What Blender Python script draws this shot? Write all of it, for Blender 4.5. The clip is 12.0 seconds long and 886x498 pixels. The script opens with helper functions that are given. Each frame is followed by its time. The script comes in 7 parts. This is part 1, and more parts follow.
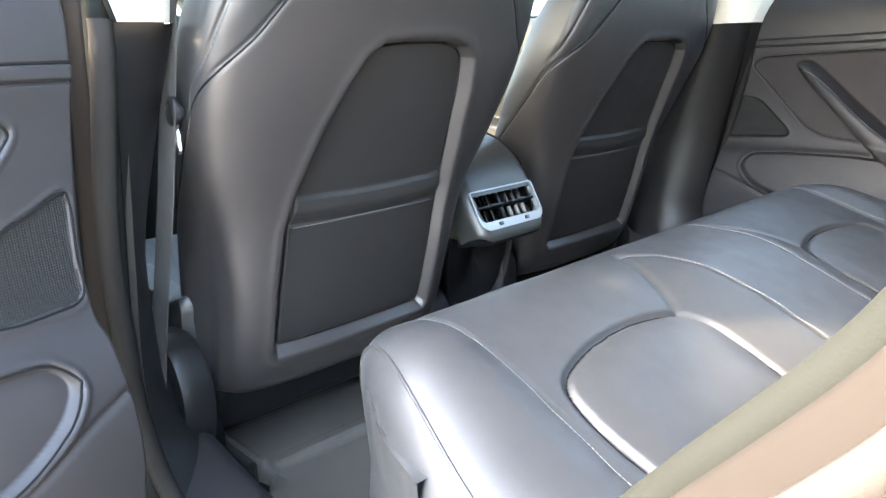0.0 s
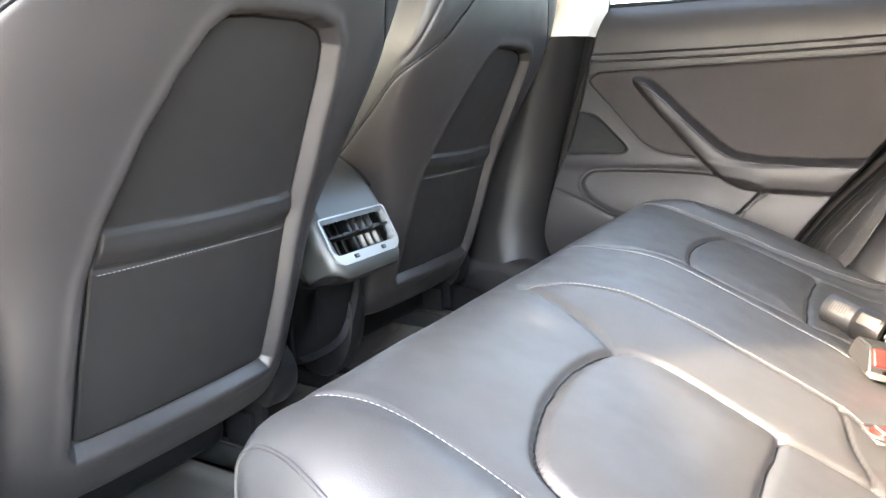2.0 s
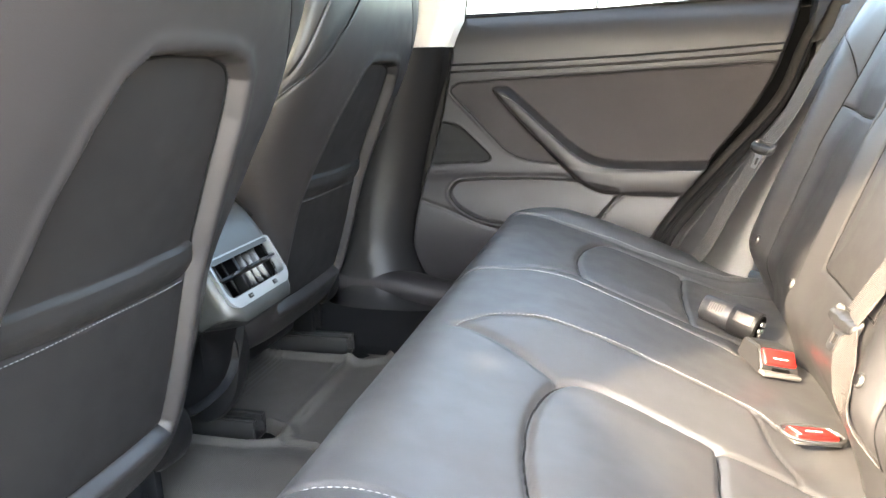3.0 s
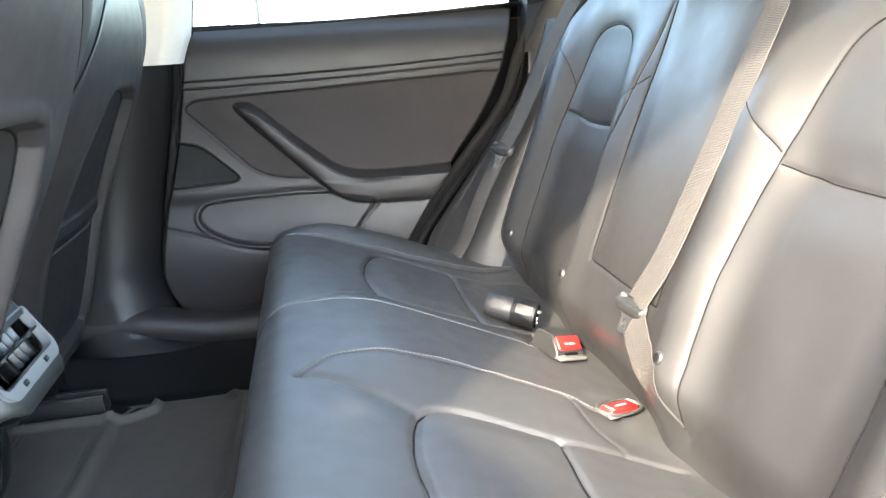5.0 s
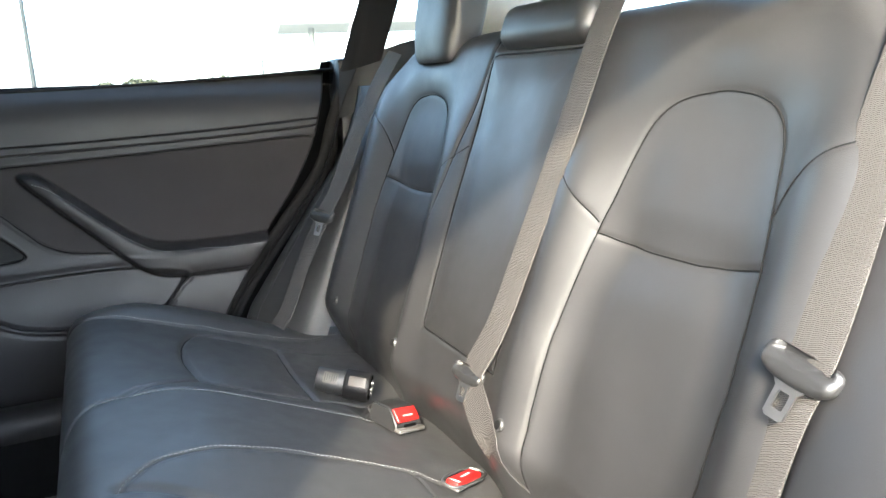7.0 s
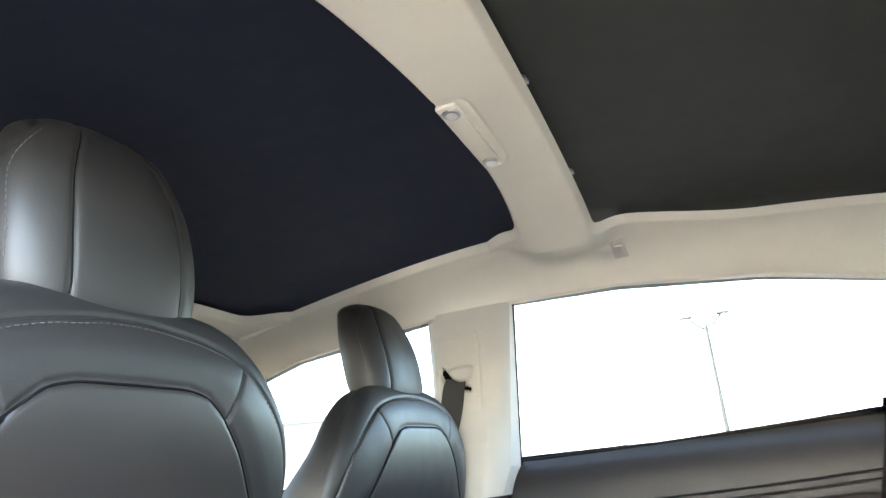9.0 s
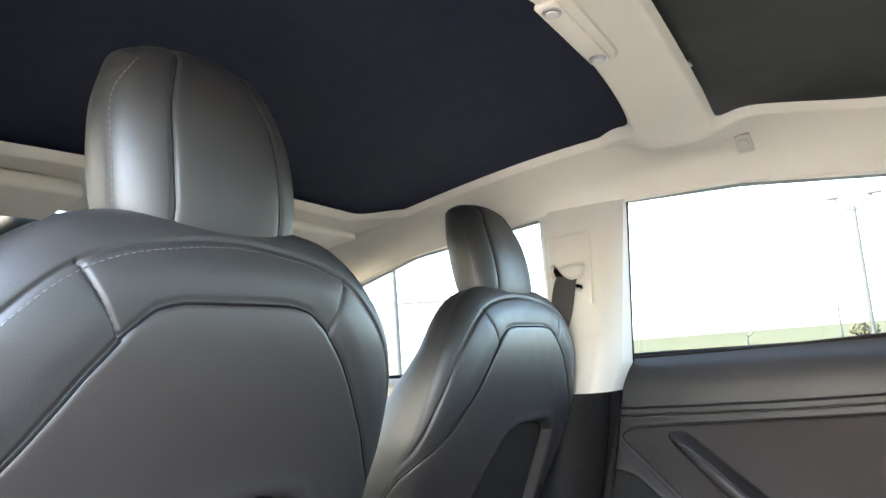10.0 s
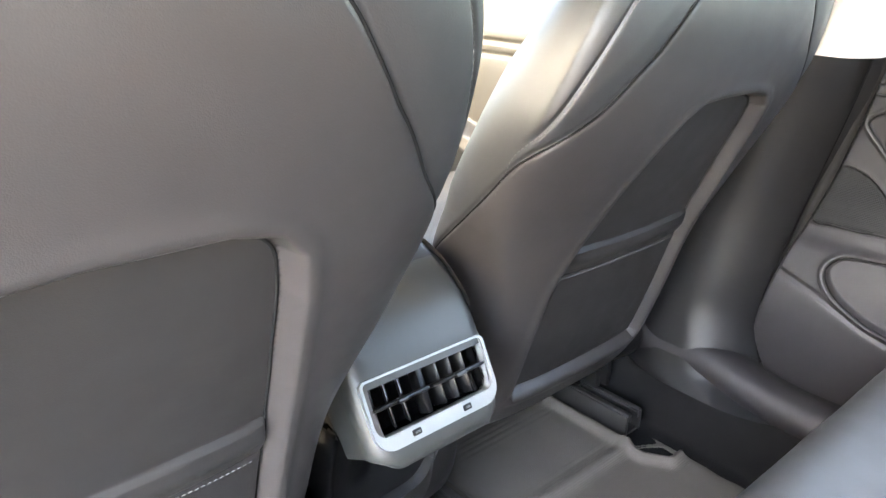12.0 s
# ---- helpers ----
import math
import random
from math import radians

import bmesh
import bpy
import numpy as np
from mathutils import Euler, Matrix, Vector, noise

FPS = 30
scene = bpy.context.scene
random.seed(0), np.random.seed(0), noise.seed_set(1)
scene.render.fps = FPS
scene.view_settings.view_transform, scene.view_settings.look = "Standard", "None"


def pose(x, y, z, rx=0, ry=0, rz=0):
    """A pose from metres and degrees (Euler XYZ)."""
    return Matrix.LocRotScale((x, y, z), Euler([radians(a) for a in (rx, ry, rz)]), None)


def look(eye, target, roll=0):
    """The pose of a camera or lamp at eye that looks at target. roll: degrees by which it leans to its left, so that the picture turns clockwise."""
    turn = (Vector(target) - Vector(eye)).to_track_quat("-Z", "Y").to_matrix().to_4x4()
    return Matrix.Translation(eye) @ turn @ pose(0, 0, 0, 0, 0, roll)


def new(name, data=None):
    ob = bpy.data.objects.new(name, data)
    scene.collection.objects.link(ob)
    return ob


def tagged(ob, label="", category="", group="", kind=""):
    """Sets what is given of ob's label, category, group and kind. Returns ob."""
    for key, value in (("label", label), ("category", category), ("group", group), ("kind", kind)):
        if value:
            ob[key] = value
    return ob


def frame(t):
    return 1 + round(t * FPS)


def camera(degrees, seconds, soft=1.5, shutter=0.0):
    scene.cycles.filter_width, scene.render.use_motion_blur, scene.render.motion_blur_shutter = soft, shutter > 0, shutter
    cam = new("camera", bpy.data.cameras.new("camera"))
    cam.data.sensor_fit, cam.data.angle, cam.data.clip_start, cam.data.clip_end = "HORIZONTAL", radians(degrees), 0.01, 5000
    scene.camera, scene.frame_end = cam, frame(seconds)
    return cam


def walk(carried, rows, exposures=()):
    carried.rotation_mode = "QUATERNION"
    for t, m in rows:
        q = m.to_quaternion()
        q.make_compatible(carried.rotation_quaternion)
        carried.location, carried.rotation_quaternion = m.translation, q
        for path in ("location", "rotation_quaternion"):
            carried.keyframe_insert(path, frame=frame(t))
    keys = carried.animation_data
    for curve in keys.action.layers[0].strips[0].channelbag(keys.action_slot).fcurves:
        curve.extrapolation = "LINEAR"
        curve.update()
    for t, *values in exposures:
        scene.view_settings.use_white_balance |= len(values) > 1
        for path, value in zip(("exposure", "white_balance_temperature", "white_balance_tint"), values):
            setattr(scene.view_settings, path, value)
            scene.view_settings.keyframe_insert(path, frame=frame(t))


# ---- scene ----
cam = camera(62.3, 12.0)
PATH = [
    (0, (0.600, -0.968, 0.656), (-0.818, 0.345, 0.142), -2.2),
    (0.5, (0.509, -0.889, 0.683), (-0.759, 0.593, 0.240), -2.3),
    (1, (0.464, -0.863, 0.656), (-0.745, 0.679, 0.256), -1.7),
    (1.5, (0.422, -0.869, 0.612), (-0.707, 0.731, 0.203), -1.5),
    (2, (0.370, -0.881, 0.607), (-0.591, 0.817, 0.166), -1.1),
    (2.5, (0.313, -0.879, 0.623), (-0.415, 0.926, 0.165), -1.5),
    (3, (0.243, -0.887, 0.656), (-0.254, 0.990, 0.175), -1.7),
    (4.8, (0.105, -0.885, 0.716), (0.335, 1.023, 0.159), -3.2),
    (5, (0.093, -0.877, 0.717), (0.419, 1.018, 0.166), -3.1),
    (5.5, (0.070, -0.866, 0.735), (0.644, 0.971, 0.193), -3.3),
    (6, (0.050, -0.855, 0.744), (0.870, 0.896, 0.234), -3.4),
    (6.5, (0.046, -0.846, 0.749), (0.961, 0.863, 0.255), -3.2),
    (7, (0.074, -0.845, 0.742), (0.905, 0.920, 0.303), -2.4),
    (7.5, (0.125, -0.828, 0.707), (0.524, 1.123, 0.521), -3.0),
    (7.6, (0.148, -0.822, 0.694), (0.428, 1.156, 0.590), -3.0),
    (7.7, (0.177, -0.814, 0.690), (0.336, 1.180, 0.667), -3.2),
    (9.3, (0.381, -0.764, 0.762), (-0.439, 0.954, 1.375), -6.0),
    (9.5, (0.387, -0.760, 0.769), (-0.501, 0.940, 1.339), -5.8),
    (10, (0.394, -0.751, 0.777), (-0.682, 0.907, 1.081), -4.1),
    (10.5, (0.390, -0.713, 0.804), (-0.829, 0.872, 0.770), -1.4),
    (11, (0.343, -0.628, 0.802), (-0.904, 0.885, 0.404), 0.4),
    (11.5, (0.321, -0.541, 0.832), (-0.963, 0.862, 0.212), 0.9),
    (12, (0.220, -0.429, 0.810), (-1.164, 0.808, 0.064), 1.4),
]
EXPOSURE = [(0.0, 6.12, 6800, 9), (0.6, 6.34, 6900, 10), (1.5, 6.47, 7300, 12), (3.0, 6.30, 7300, 10), (5.0, 5.88, 6450, 6), (5.5, 5.56, 6250, 5), (6.5, 5.12, 6100, 4), (7.0, 5.10, 6100, 4), (7.6, 5.32, 6300, 5), (9.5, 5.50, 6600, 8), (10.5, 5.82, 6800, 9), (11.0, 6.10, 7000, 9), (11.5, 6.80, 7000, 11), (12.0, 7.02, 7400, 14)]
walk(cam, [(t, look(eye, target, roll)) for t, eye, target, roll in PATH], EXPOSURE)

# ---- world, sun, exposure ----
world = bpy.data.worlds.new("sky")
scene.world = world
world.use_nodes = True
wn = world.node_tree.nodes
wl = world.node_tree.links
sky = wn.new("ShaderNodeTexSky")
sky.sky_type = "NISHITA"
sky.sun_disc = False
SUN_TO = Vector((0.60, 1.0, -0.75)).normalized()          # the way the sunlight travels
sky.sun_elevation = math.asin(-SUN_TO.z)
sky.sun_rotation = math.atan2(-SUN_TO.x, -SUN_TO.y)
sky.dust_density = 2.5
wn["Background"].inputs["Strength"].default_value = 0.15
haze = wn.new("ShaderNodeHueSaturation")
haze.inputs["Saturation"].default_value = 1.0          # thin bright haze
wl.new(sky.outputs["Color"], haze.inputs["Color"])
veil = wn.new("ShaderNodeMix")
veil.data_type = "RGBA"
veil.inputs["Factor"].default_value = 0.12
veil.inputs[7].default_value = (5.5, 6.4, 7.4, 1)           # even brightness of the thin cloud
wl.new(haze.outputs["Color"], veil.inputs[6])
wl.new(veil.outputs[2], wn["Background"].inputs["Color"])
sun = new("sun", bpy.data.lights.new("sun", "SUN"))
sun.data.energy, sun.data.angle, sun.data.color = 0.82, radians(1.5), (1.0, 0.84, 0.64)
sun.matrix_world = look((0, 0, 6), Vector((0, 0, 6)) + SUN_TO)

# ---- materials ----


def material(name, colour, rough, metal=0.0, spec=0.5, grain=0.0, size=400.0, mottle=0.08, wear=0.05, coat=0.0, coat_rough=0.3, kind="noise"):
    """A surface with colour mottling at a large scale, roughness wear and a fine relief."""
    m = bpy.data.materials.new(name)
    m.use_nodes = True
    n, l = m.node_tree.nodes, m.node_tree.links
    b = n["Principled BSDF"]
    b.inputs["Roughness"].default_value, b.inputs["Metallic"].default_value = rough, metal
    b.inputs["Specular IOR Level"].default_value = spec
    b.inputs["Coat Weight"].default_value, b.inputs["Coat Roughness"].default_value = coat, coat_rough
    co = n.new("ShaderNodeTexCoord")
    big = n.new("ShaderNodeTexNoise")
    big.inputs["Scale"].default_value, big.inputs["Detail"].default_value = 7.0, 5.0
    l.new(co.outputs["Object"], big.inputs["Vector"])
    ramp = n.new("ShaderNodeMapRange")
    ramp.inputs["To Min"].default_value, ramp.inputs["To Max"].default_value = 1 - mottle * 2, 1 + mottle * 2
    l.new(big.outputs["Fac"], ramp.inputs["Value"])
    mul = n.new("ShaderNodeVectorMath")
    mul.operation = "SCALE"
    mul.inputs[0].default_value = colour
    l.new(ramp.outputs["Result"], mul.inputs["Scale"])
    l.new(mul.outputs["Vector"], b.inputs["Base Color"])
    mid = n.new("ShaderNodeTexNoise")
    mid.inputs["Scale"].default_value, mid.inputs["Detail"].default_value = 31.0, 6.0
    l.new(co.outputs["Object"], mid.inputs["Vector"])
    rr = n.new("ShaderNodeMapRange")
    rr.inputs["To Min"].default_value, rr.inputs["To Max"].default_value = max(rough - wear * 2, 0.02), min(rough + wear * 2, 1)
    l.new(mid.outputs["Fac"], rr.inputs["Value"])
    l.new(rr.outputs["Result"], b.inputs["Roughness"])
    if grain > 0:
        if kind == "cells":
            tex = n.new("ShaderNodeTexVoronoi")
            tex.feature = "SMOOTH_F1"
            out = tex.outputs["Distance"]
        elif kind == "weave":
            tex = n.new("ShaderNodeTexWave")
            tex.inputs["Distortion"].default_value = 0.6
            out = tex.outputs["Fac"]
        else:
            tex = n.new("ShaderNodeTexNoise")
            tex.inputs["Detail"].default_value = 4.0
            out = tex.outputs["Fac"]
        tex.inputs["Scale"].default_value = size
        l.new(co.outputs["Object"], tex.inputs["Vector"])
        bump = n.new("ShaderNodeBump")
        bump.inputs["Strength"].default_value, bump.inputs["Distance"].default_value = grain, 0.001
        l.new(out, bump.inputs["Height"])
        l.new(bump.outputs["Normal"], b.inputs["Normal"])
    return m


def glass_material(name, tint, gloss=0.02):
    m = bpy.data.materials.new(name)
    m.use_nodes = True
    n, l = m.node_tree.nodes, m.node_tree.links
    n.remove(n["Principled BSDF"])
    tr, gl, mix = n.new("ShaderNodeBsdfTransparent"), n.new("ShaderNodeBsdfGlossy"), n.new("ShaderNodeMixShader")
    tr.inputs["Color"].default_value = (*tint, 1)
    gl.inputs["Roughness"].default_value = gloss
    mix.inputs["Fac"].default_value = 0.07
    l.new(tr.outputs["BSDF"], mix.inputs[1])
    l.new(gl.outputs["BSDF"], mix.inputs[2])
    l.new(mix.outputs["Shader"], n["Material Output"].inputs["Surface"])
    return m


LEATHER = material("black_leatherette", (0.0145, 0.0142, 0.0146), 0.48, spec=0.64, grain=0.10, size=1100, mottle=0.06, wear=0.05, kind="cells")
LEATHER_BACK = material("seat_back_leatherette", (0.0185, 0.0164, 0.0160), 0.42, spec=0.58, grain=0.10, size=1300, mottle=0.06, wear=0.05, kind="cells")
POCKET = material("seat_pocket_vinyl", (0.0125, 0.0116, 0.0114), 0.50, spec=0.30, grain=0.12, size=1500, mottle=0.07, kind="cells")
# lighter copy of the leatherette, for sky light the bench fails to catch
BENCH_LEATHER = material("sky_lit_cushion_leatherette", (0.0215, 0.0216, 0.0220), 0.51, spec=0.66, grain=0.10, size=1100, mottle=0.08, wear=0.06, kind="cells")
SEAM = material("dark_seam_gap", (0.004, 0.004, 0.0042), 0.9, spec=0.1, mottle=0.05)
THREAD = material("grey_thread", (0.15, 0.15, 0.146), 0.7, grain=0.2, size=2500)
DARK_THREAD = material("dark_thread", (0.070, 0.070, 0.068), 0.7, grain=0.2, size=2500)
DOOR_PLASTIC = material("charcoal_soft_plastic", (0.0128, 0.0116, 0.0122), 0.52, spec=0.28, grain=0.15, size=1700, mottle=0.05, kind="cells")
SUEDE = material("charcoal_suede", (0.0190, 0.0168, 0.0170), 0.8, spec=0.15, grain=0.3, size=900, mottle=0.16, wear=0.03)
DARK_PLASTIC = material("black_plastic", (0.0062, 0.0060, 0.0063), 0.44, spec=0.26, grain=0.15, size=2000, mottle=0.06, kind="cells")
SATIN = material("satin_dark_trim", (0.015, 0.0147, 0.0147), 0.42, metal=0.0, grain=0.05, size=1800, mottle=0.04)
SILVER = material("satin_silver_trim", (0.42, 0.43, 0.43), 0.32, metal=0.75, grain=0.03, size=2000, mottle=0.03)
CHROME = material("chrome", (0.34, 0.335, 0.33), 0.38, metal=1.0, mottle=0.03, wear=0.04)
CREAM = material("cream_headliner_cloth", (0.55, 0.515, 0.445), 0.9, spec=0.2, grain=0.35, size=1400, mottle=0.03, wear=0.02)
CREAM_PLASTIC = material("cream_pillar_plastic", (0.43, 0.405, 0.36), 0.6, spec=0.4, grain=0.15, size=1600, mottle=0.03, kind="cells")
SHADE = material("black_mesh_sunshade", (0.0088, 0.0108, 0.0220), 0.75, spec=0.12, grain=0.12, size=1500, mottle=0.07, kind="weave")
RAIL = material("dark_coated_steel", (0.012, 0.0115, 0.011), 0.42, spec=0.35, grain=0.08, size=700, mottle=0.10)
RUBBER = material("black_rubber_seal", (0.0125, 0.0115, 0.0108), 0.8, spec=0.02, grain=0.2, size=900, mottle=0.12)
SEAL_GREY = material("dusty_grey_seal", (0.0098, 0.0104, 0.0092), 0.9, spec=0.0, grain=0.3, size=500, mottle=0.15)
CARPET = material("black_carpet", (0.006, 0.006, 0.0063), 0.95, spec=0.08, grain=0.9, size=700, mottle=0.18)
MAT_RUBBER = material("ribbed_rubber_mat", (0.068, 0.060, 0.051), 0.6, spec=0.25, grain=0.22, size=110, mottle=0.12, kind="weave")
WEBBING = material("grey_belt_webbing", (0.046, 0.0425, 0.040), 0.6, spec=0.35, grain=0.7, size=520, mottle=0.06, kind="weave")
BELT_DARK = material("dark_belt_webbing", (0.030, 0.0275, 0.0255), 0.7, grain=0.6, size=520, mottle=0.06, kind="weave")
RED = material("red_release_button", (0.3, 0.008, 0.007), 0.35, mottle=0.04, wear=0.06)
WHITE_PRINT = material("white_print", (0.75, 0.74, 0.72), 0.5, mottle=0.03)
PAINT = material("grey_car_paint", (0.035, 0.031, 0.028), 0.45, metal=0.1, mottle=0.03, coat=0.15, coat_rough=0.3)
# near-black without gloss: the shade inside slots and cavities, as a colour
DARK_VOID = material("cavity_shade", (0.003, 0.003, 0.003), 0.9, spec=0.0, mottle=0.05)
STEEL = material("dark_steel", (0.10, 0.10, 0.10), 0.4, metal=0.8, grain=0.1, size=600, mottle=0.1)
MIRROR_GLASS = material("mirror_glass", (0.8, 0.8, 0.8), 0.02, metal=1.0, mottle=0.0, wear=0.0)
LENS = material("lamp_lens", (0.55, 0.54, 0.52), 0.2, mottle=0.05)
# window tints set well below clear glass to hold back the outside light
GLASS = glass_material("window_glass", (0.34, 0.37, 0.37))
DIMMED_GLASS = glass_material("dimmed_window_glass", (0.17, 0.18, 0.177))
SHADE_REAR = material("dark_grey_mesh_sunshade", (0.030, 0.031, 0.029), 0.75, spec=0.15, grain=0.12, size=1500, mottle=0.07, kind="weave")
REAR_GLASS = glass_material("tinted_rear_glass", (0.24, 0.255, 0.25))
CONCRETE = material("pale_concrete", (0.38, 0.35, 0.305), 0.85, spec=0.05, grain=0.6, size=90, mottle=0.12)
DRY_GRASS = material("dry_grass", (0.105, 0.086, 0.045), 0.95, spec=0.0, grain=0.8, size=30, mottle=0.25)
HILL = material("far_scrub", (0.070, 0.072, 0.048), 0.95, spec=0.0, grain=0.5, size=4, mottle=0.25)
METAL_WALL = material("white_metal_cladding", (0.30, 0.305, 0.29), 0.7, spec=0.1, grain=0.1, size=20, mottle=0.06)
GALVANISED = material("galvanised_pole", (0.018, 0.021, 0.022), 0.6, metal=0.0, mottle=0.08)
# same plastic as the rear doors, lightened and warmed for sun on it
FRONT_DOOR_TRIM = material("sunlit_front_door_trim", (0.030, 0.0285, 0.0245), 0.5, grain=0.15, size=1700, mottle=0.05, kind="cells")
DARK_GLASS = material("far_window_glass", (0.05, 0.06, 0.07), 0.15, mottle=0.05)
CAR_WHITE = material("white_car_paint", (0.06, 0.06, 0.06), 0.5, mottle=0.03)
CAR_BLUE = material("blue_car_paint", (0.010, 0.014, 0.024), 0.5, mottle=0.03)

# ---- geometry helpers ----


def mesh_object(name, verts, faces, mat, parent=None, label="", normals=None, sharp=None):
    me = bpy.data.meshes.new(name)
    me.from_pydata([tuple(v) for v in verts], [], [tuple(f) for f in faces])
    me.materials.append(mat)
    me.shade_smooth()
    if sharp:
        me.set_sharp_from_angle(angle=radians(sharp))
    if normals is not None:
        me.normals_split_custom_set_from_vertices([tuple(v) for v in normals])
    ob = new(name, me)
    if parent is not None:
        ob.parent = parent
    if label:
        ob["label"] = label
    return ob


def part(name, bm, mat, parent, label="", sharp=35):
    """Links a bmesh as one mesh object under a thing or a part."""
    bmesh.ops.recalc_face_normals(bm, faces=bm.faces)
    me = bpy.data.meshes.new(name)
    bm.to_mesh(me)
    bm.free()
    me.materials.append(mat)
    me.shade_smooth()
    if sharp:
        me.set_sharp_from_angle(angle=radians(sharp))
    ob = new(name, me)
    if parent is not None:
        ob.parent = parent
    if label:
        ob["label"] = label
    return ob


def thing(name, label, category, group="", kind=""):
    return tagged(new(name), label, category, group, kind)


def box_bm(size, at=(0, 0, 0), turn=None, bevel=0.004, segs=2):
    bm = bmesh.new()
    bmesh.ops.create_cube(bm, size=1)
    bmesh.ops.scale(bm, vec=size, verts=bm.verts)
    if bevel:
        bmesh.ops.bevel(bm, geom=bm.edges[:], offset=min(bevel, min(size) * 0.45), segments=segs, profile=0.5, affect="EDGES")
    m = Matrix.Translation(at) @ (turn.to_4x4() if turn is not None else Matrix())
    bmesh.ops.transform(bm, matrix=m, verts=bm.verts)
    return bm


def cyl_bm(r1, r2, depth, m, segs=24, bevel=0.0):
    bm = bmesh.new()
    bmesh.ops.create_cone(bm, cap_ends=True, segments=segs, radius1=r1, radius2=r2, depth=depth)
    if bevel:
        caps = [e for f in bm.faces if len(f.verts) > 4 for e in f.edges]
        bmesh.ops.bevel(bm, geom=list(set(caps)), offset=bevel, segments=2, profile=0.5, affect="EDGES")
    bmesh.ops.transform(bm, matrix=m, verts=bm.verts)
    return bm


def smooth(a, b, x):
    t = np.clip((np.asarray(x, float) - a) / (b - a), 0, 1)
    return t * t * (3 - 2 * t)


def curve(points, n=12, closed=False):
    """A smooth line through the given points (Catmull-Rom), as an array."""
    p = np.array(points, float)
    k = len(p)
    out = []
    for i in range(k if closed else k - 1):
        if closed:
            a, b, c, d = p[(i - 1) % k], p[i], p[(i + 1) % k], p[(i + 2) % k]
        else:
            a, b, c, d = p[max(i - 1, 0)], p[i], p[i + 1], p[min(i + 2, k - 1)]
        for t in np.linspace(0, 1, n, endpoint=False):
            out.append(0.5 * (2 * b + (c - a) * t + (2 * a - 5 * b + 4 * c - d) * t * t + (3 * b - a - 3 * c + d) * t**3))
    if not closed:
        out.append(p[-1])
    return np.array(out)


def even(line, step):
    """The line cut anew at even steps."""
    line = np.asarray(line, float)
    s = np.r_[0, np.cumsum(np.linalg.norm(np.diff(line, axis=0), axis=1))]
    n = max(int(round(s[-1] / step)), 1)
    t = np.linspace(0, s[-1], n + 1)
    return np.stack([np.interp(t, s, line[:, k]) for k in range(line.shape[1])], -1)


def away(u, v, line, closed=False):
    """Distance of the points (u, v) from a line in that plane."""
    line = np.asarray(line, float)
    if closed:
        line = np.vstack([line, line[:1]])
    best = np.full(np.shape(u), 9.0)
    for a, b in zip(line[:-1], line[1:]):
        d = b - a
        t = np.clip(((u - a[0]) * d[0] + (v - a[1]) * d[1]) / (d @ d + 1e-12), 0, 1)
        best = np.minimum(best, np.hypot(u - a[0] - t * d[0], v - a[1] - t * d[1]))
    return best


def inside(u, v, line):
    line = np.asarray(line, float)
    odd = np.zeros(np.shape(u), bool)
    for a, b in zip(line, np.roll(line, -1, 0)):
        if a[1] != b[1]:
            odd ^= ((a[1] > v) != (b[1] > v)) & (u < (b[0] - a[0]) * (v - a[1]) / (b[1] - a[1]) + a[0])
    return odd


def depth_in(u, v, line):
    """How far inside a closed line the points lie; negative outside."""
    d = away(u, v, line, True)
    return np.where(inside(u, v, line), d, -d)


def groove(u, v, line, width=0.004, depth=0.005, closed=False):
    """A pulled-in seam: a narrow cut with soft padded shoulders."""
    d = away(u, v, line, closed)
    return -depth * np.exp(-((d / width) ** 2)) - 0.22 * depth * np.exp(-((d / (width * 3.5)) ** 2))


def grid_normals(p, wrap_u=False, wrap_v=False):
    du = (np.roll(p, -1, 0) - np.roll(p, 1, 0)) if wrap_u else np.gradient(p, axis=0)
    dv = (np.roll(p, -1, 1) - np.roll(p, 1, 1)) if wrap_v else np.gradient(p, axis=1)
    n = np.cross(du, dv)
    return n / (np.linalg.norm(n, axis=-1, keepdims=True) + 1e-12)


def sheet(parent, p, pieces, region=None, flip=False, wrap_u=False, wrap_v=False, own=None):
    """A surface over a grid of points, cut into pieces by a region number for each cell: pieces = {number: (name, material, label)}."""
    nu, nv = p.shape[:2]
    n = grid_normals(p, wrap_u, wrap_v) * (-1 if flip else 1)
    iu, iv = np.arange(nu if wrap_u else nu - 1), np.arange(nv if wrap_v else nv - 1)
    a, b = np.meshgrid(iu, iv, indexing="ij")
    a2, b2 = (a + 1) % nu, (b + 1) % nv
    quads = np.stack([a * nv + b, a2 * nv + b, a2 * nv + b2, a * nv + b2], -1)
    if flip:
        quads = quads[..., ::-1]
    verts, norm = p.reshape(-1, 3), n.reshape(-1, 3)
    region = np.zeros(a.shape, int) if region is None else region[: a.shape[0], : a.shape[1]]
    made = []
    for number, (name, mat, label) in pieces.items():
        q = quads[region == number]
        if not len(q):
            continue
        used, again = np.unique(q, return_inverse=True)
        made.append(mesh_object(name, verts[used], again.reshape(-1, 4), mat, parent, label, normals=norm[used]))
    return made


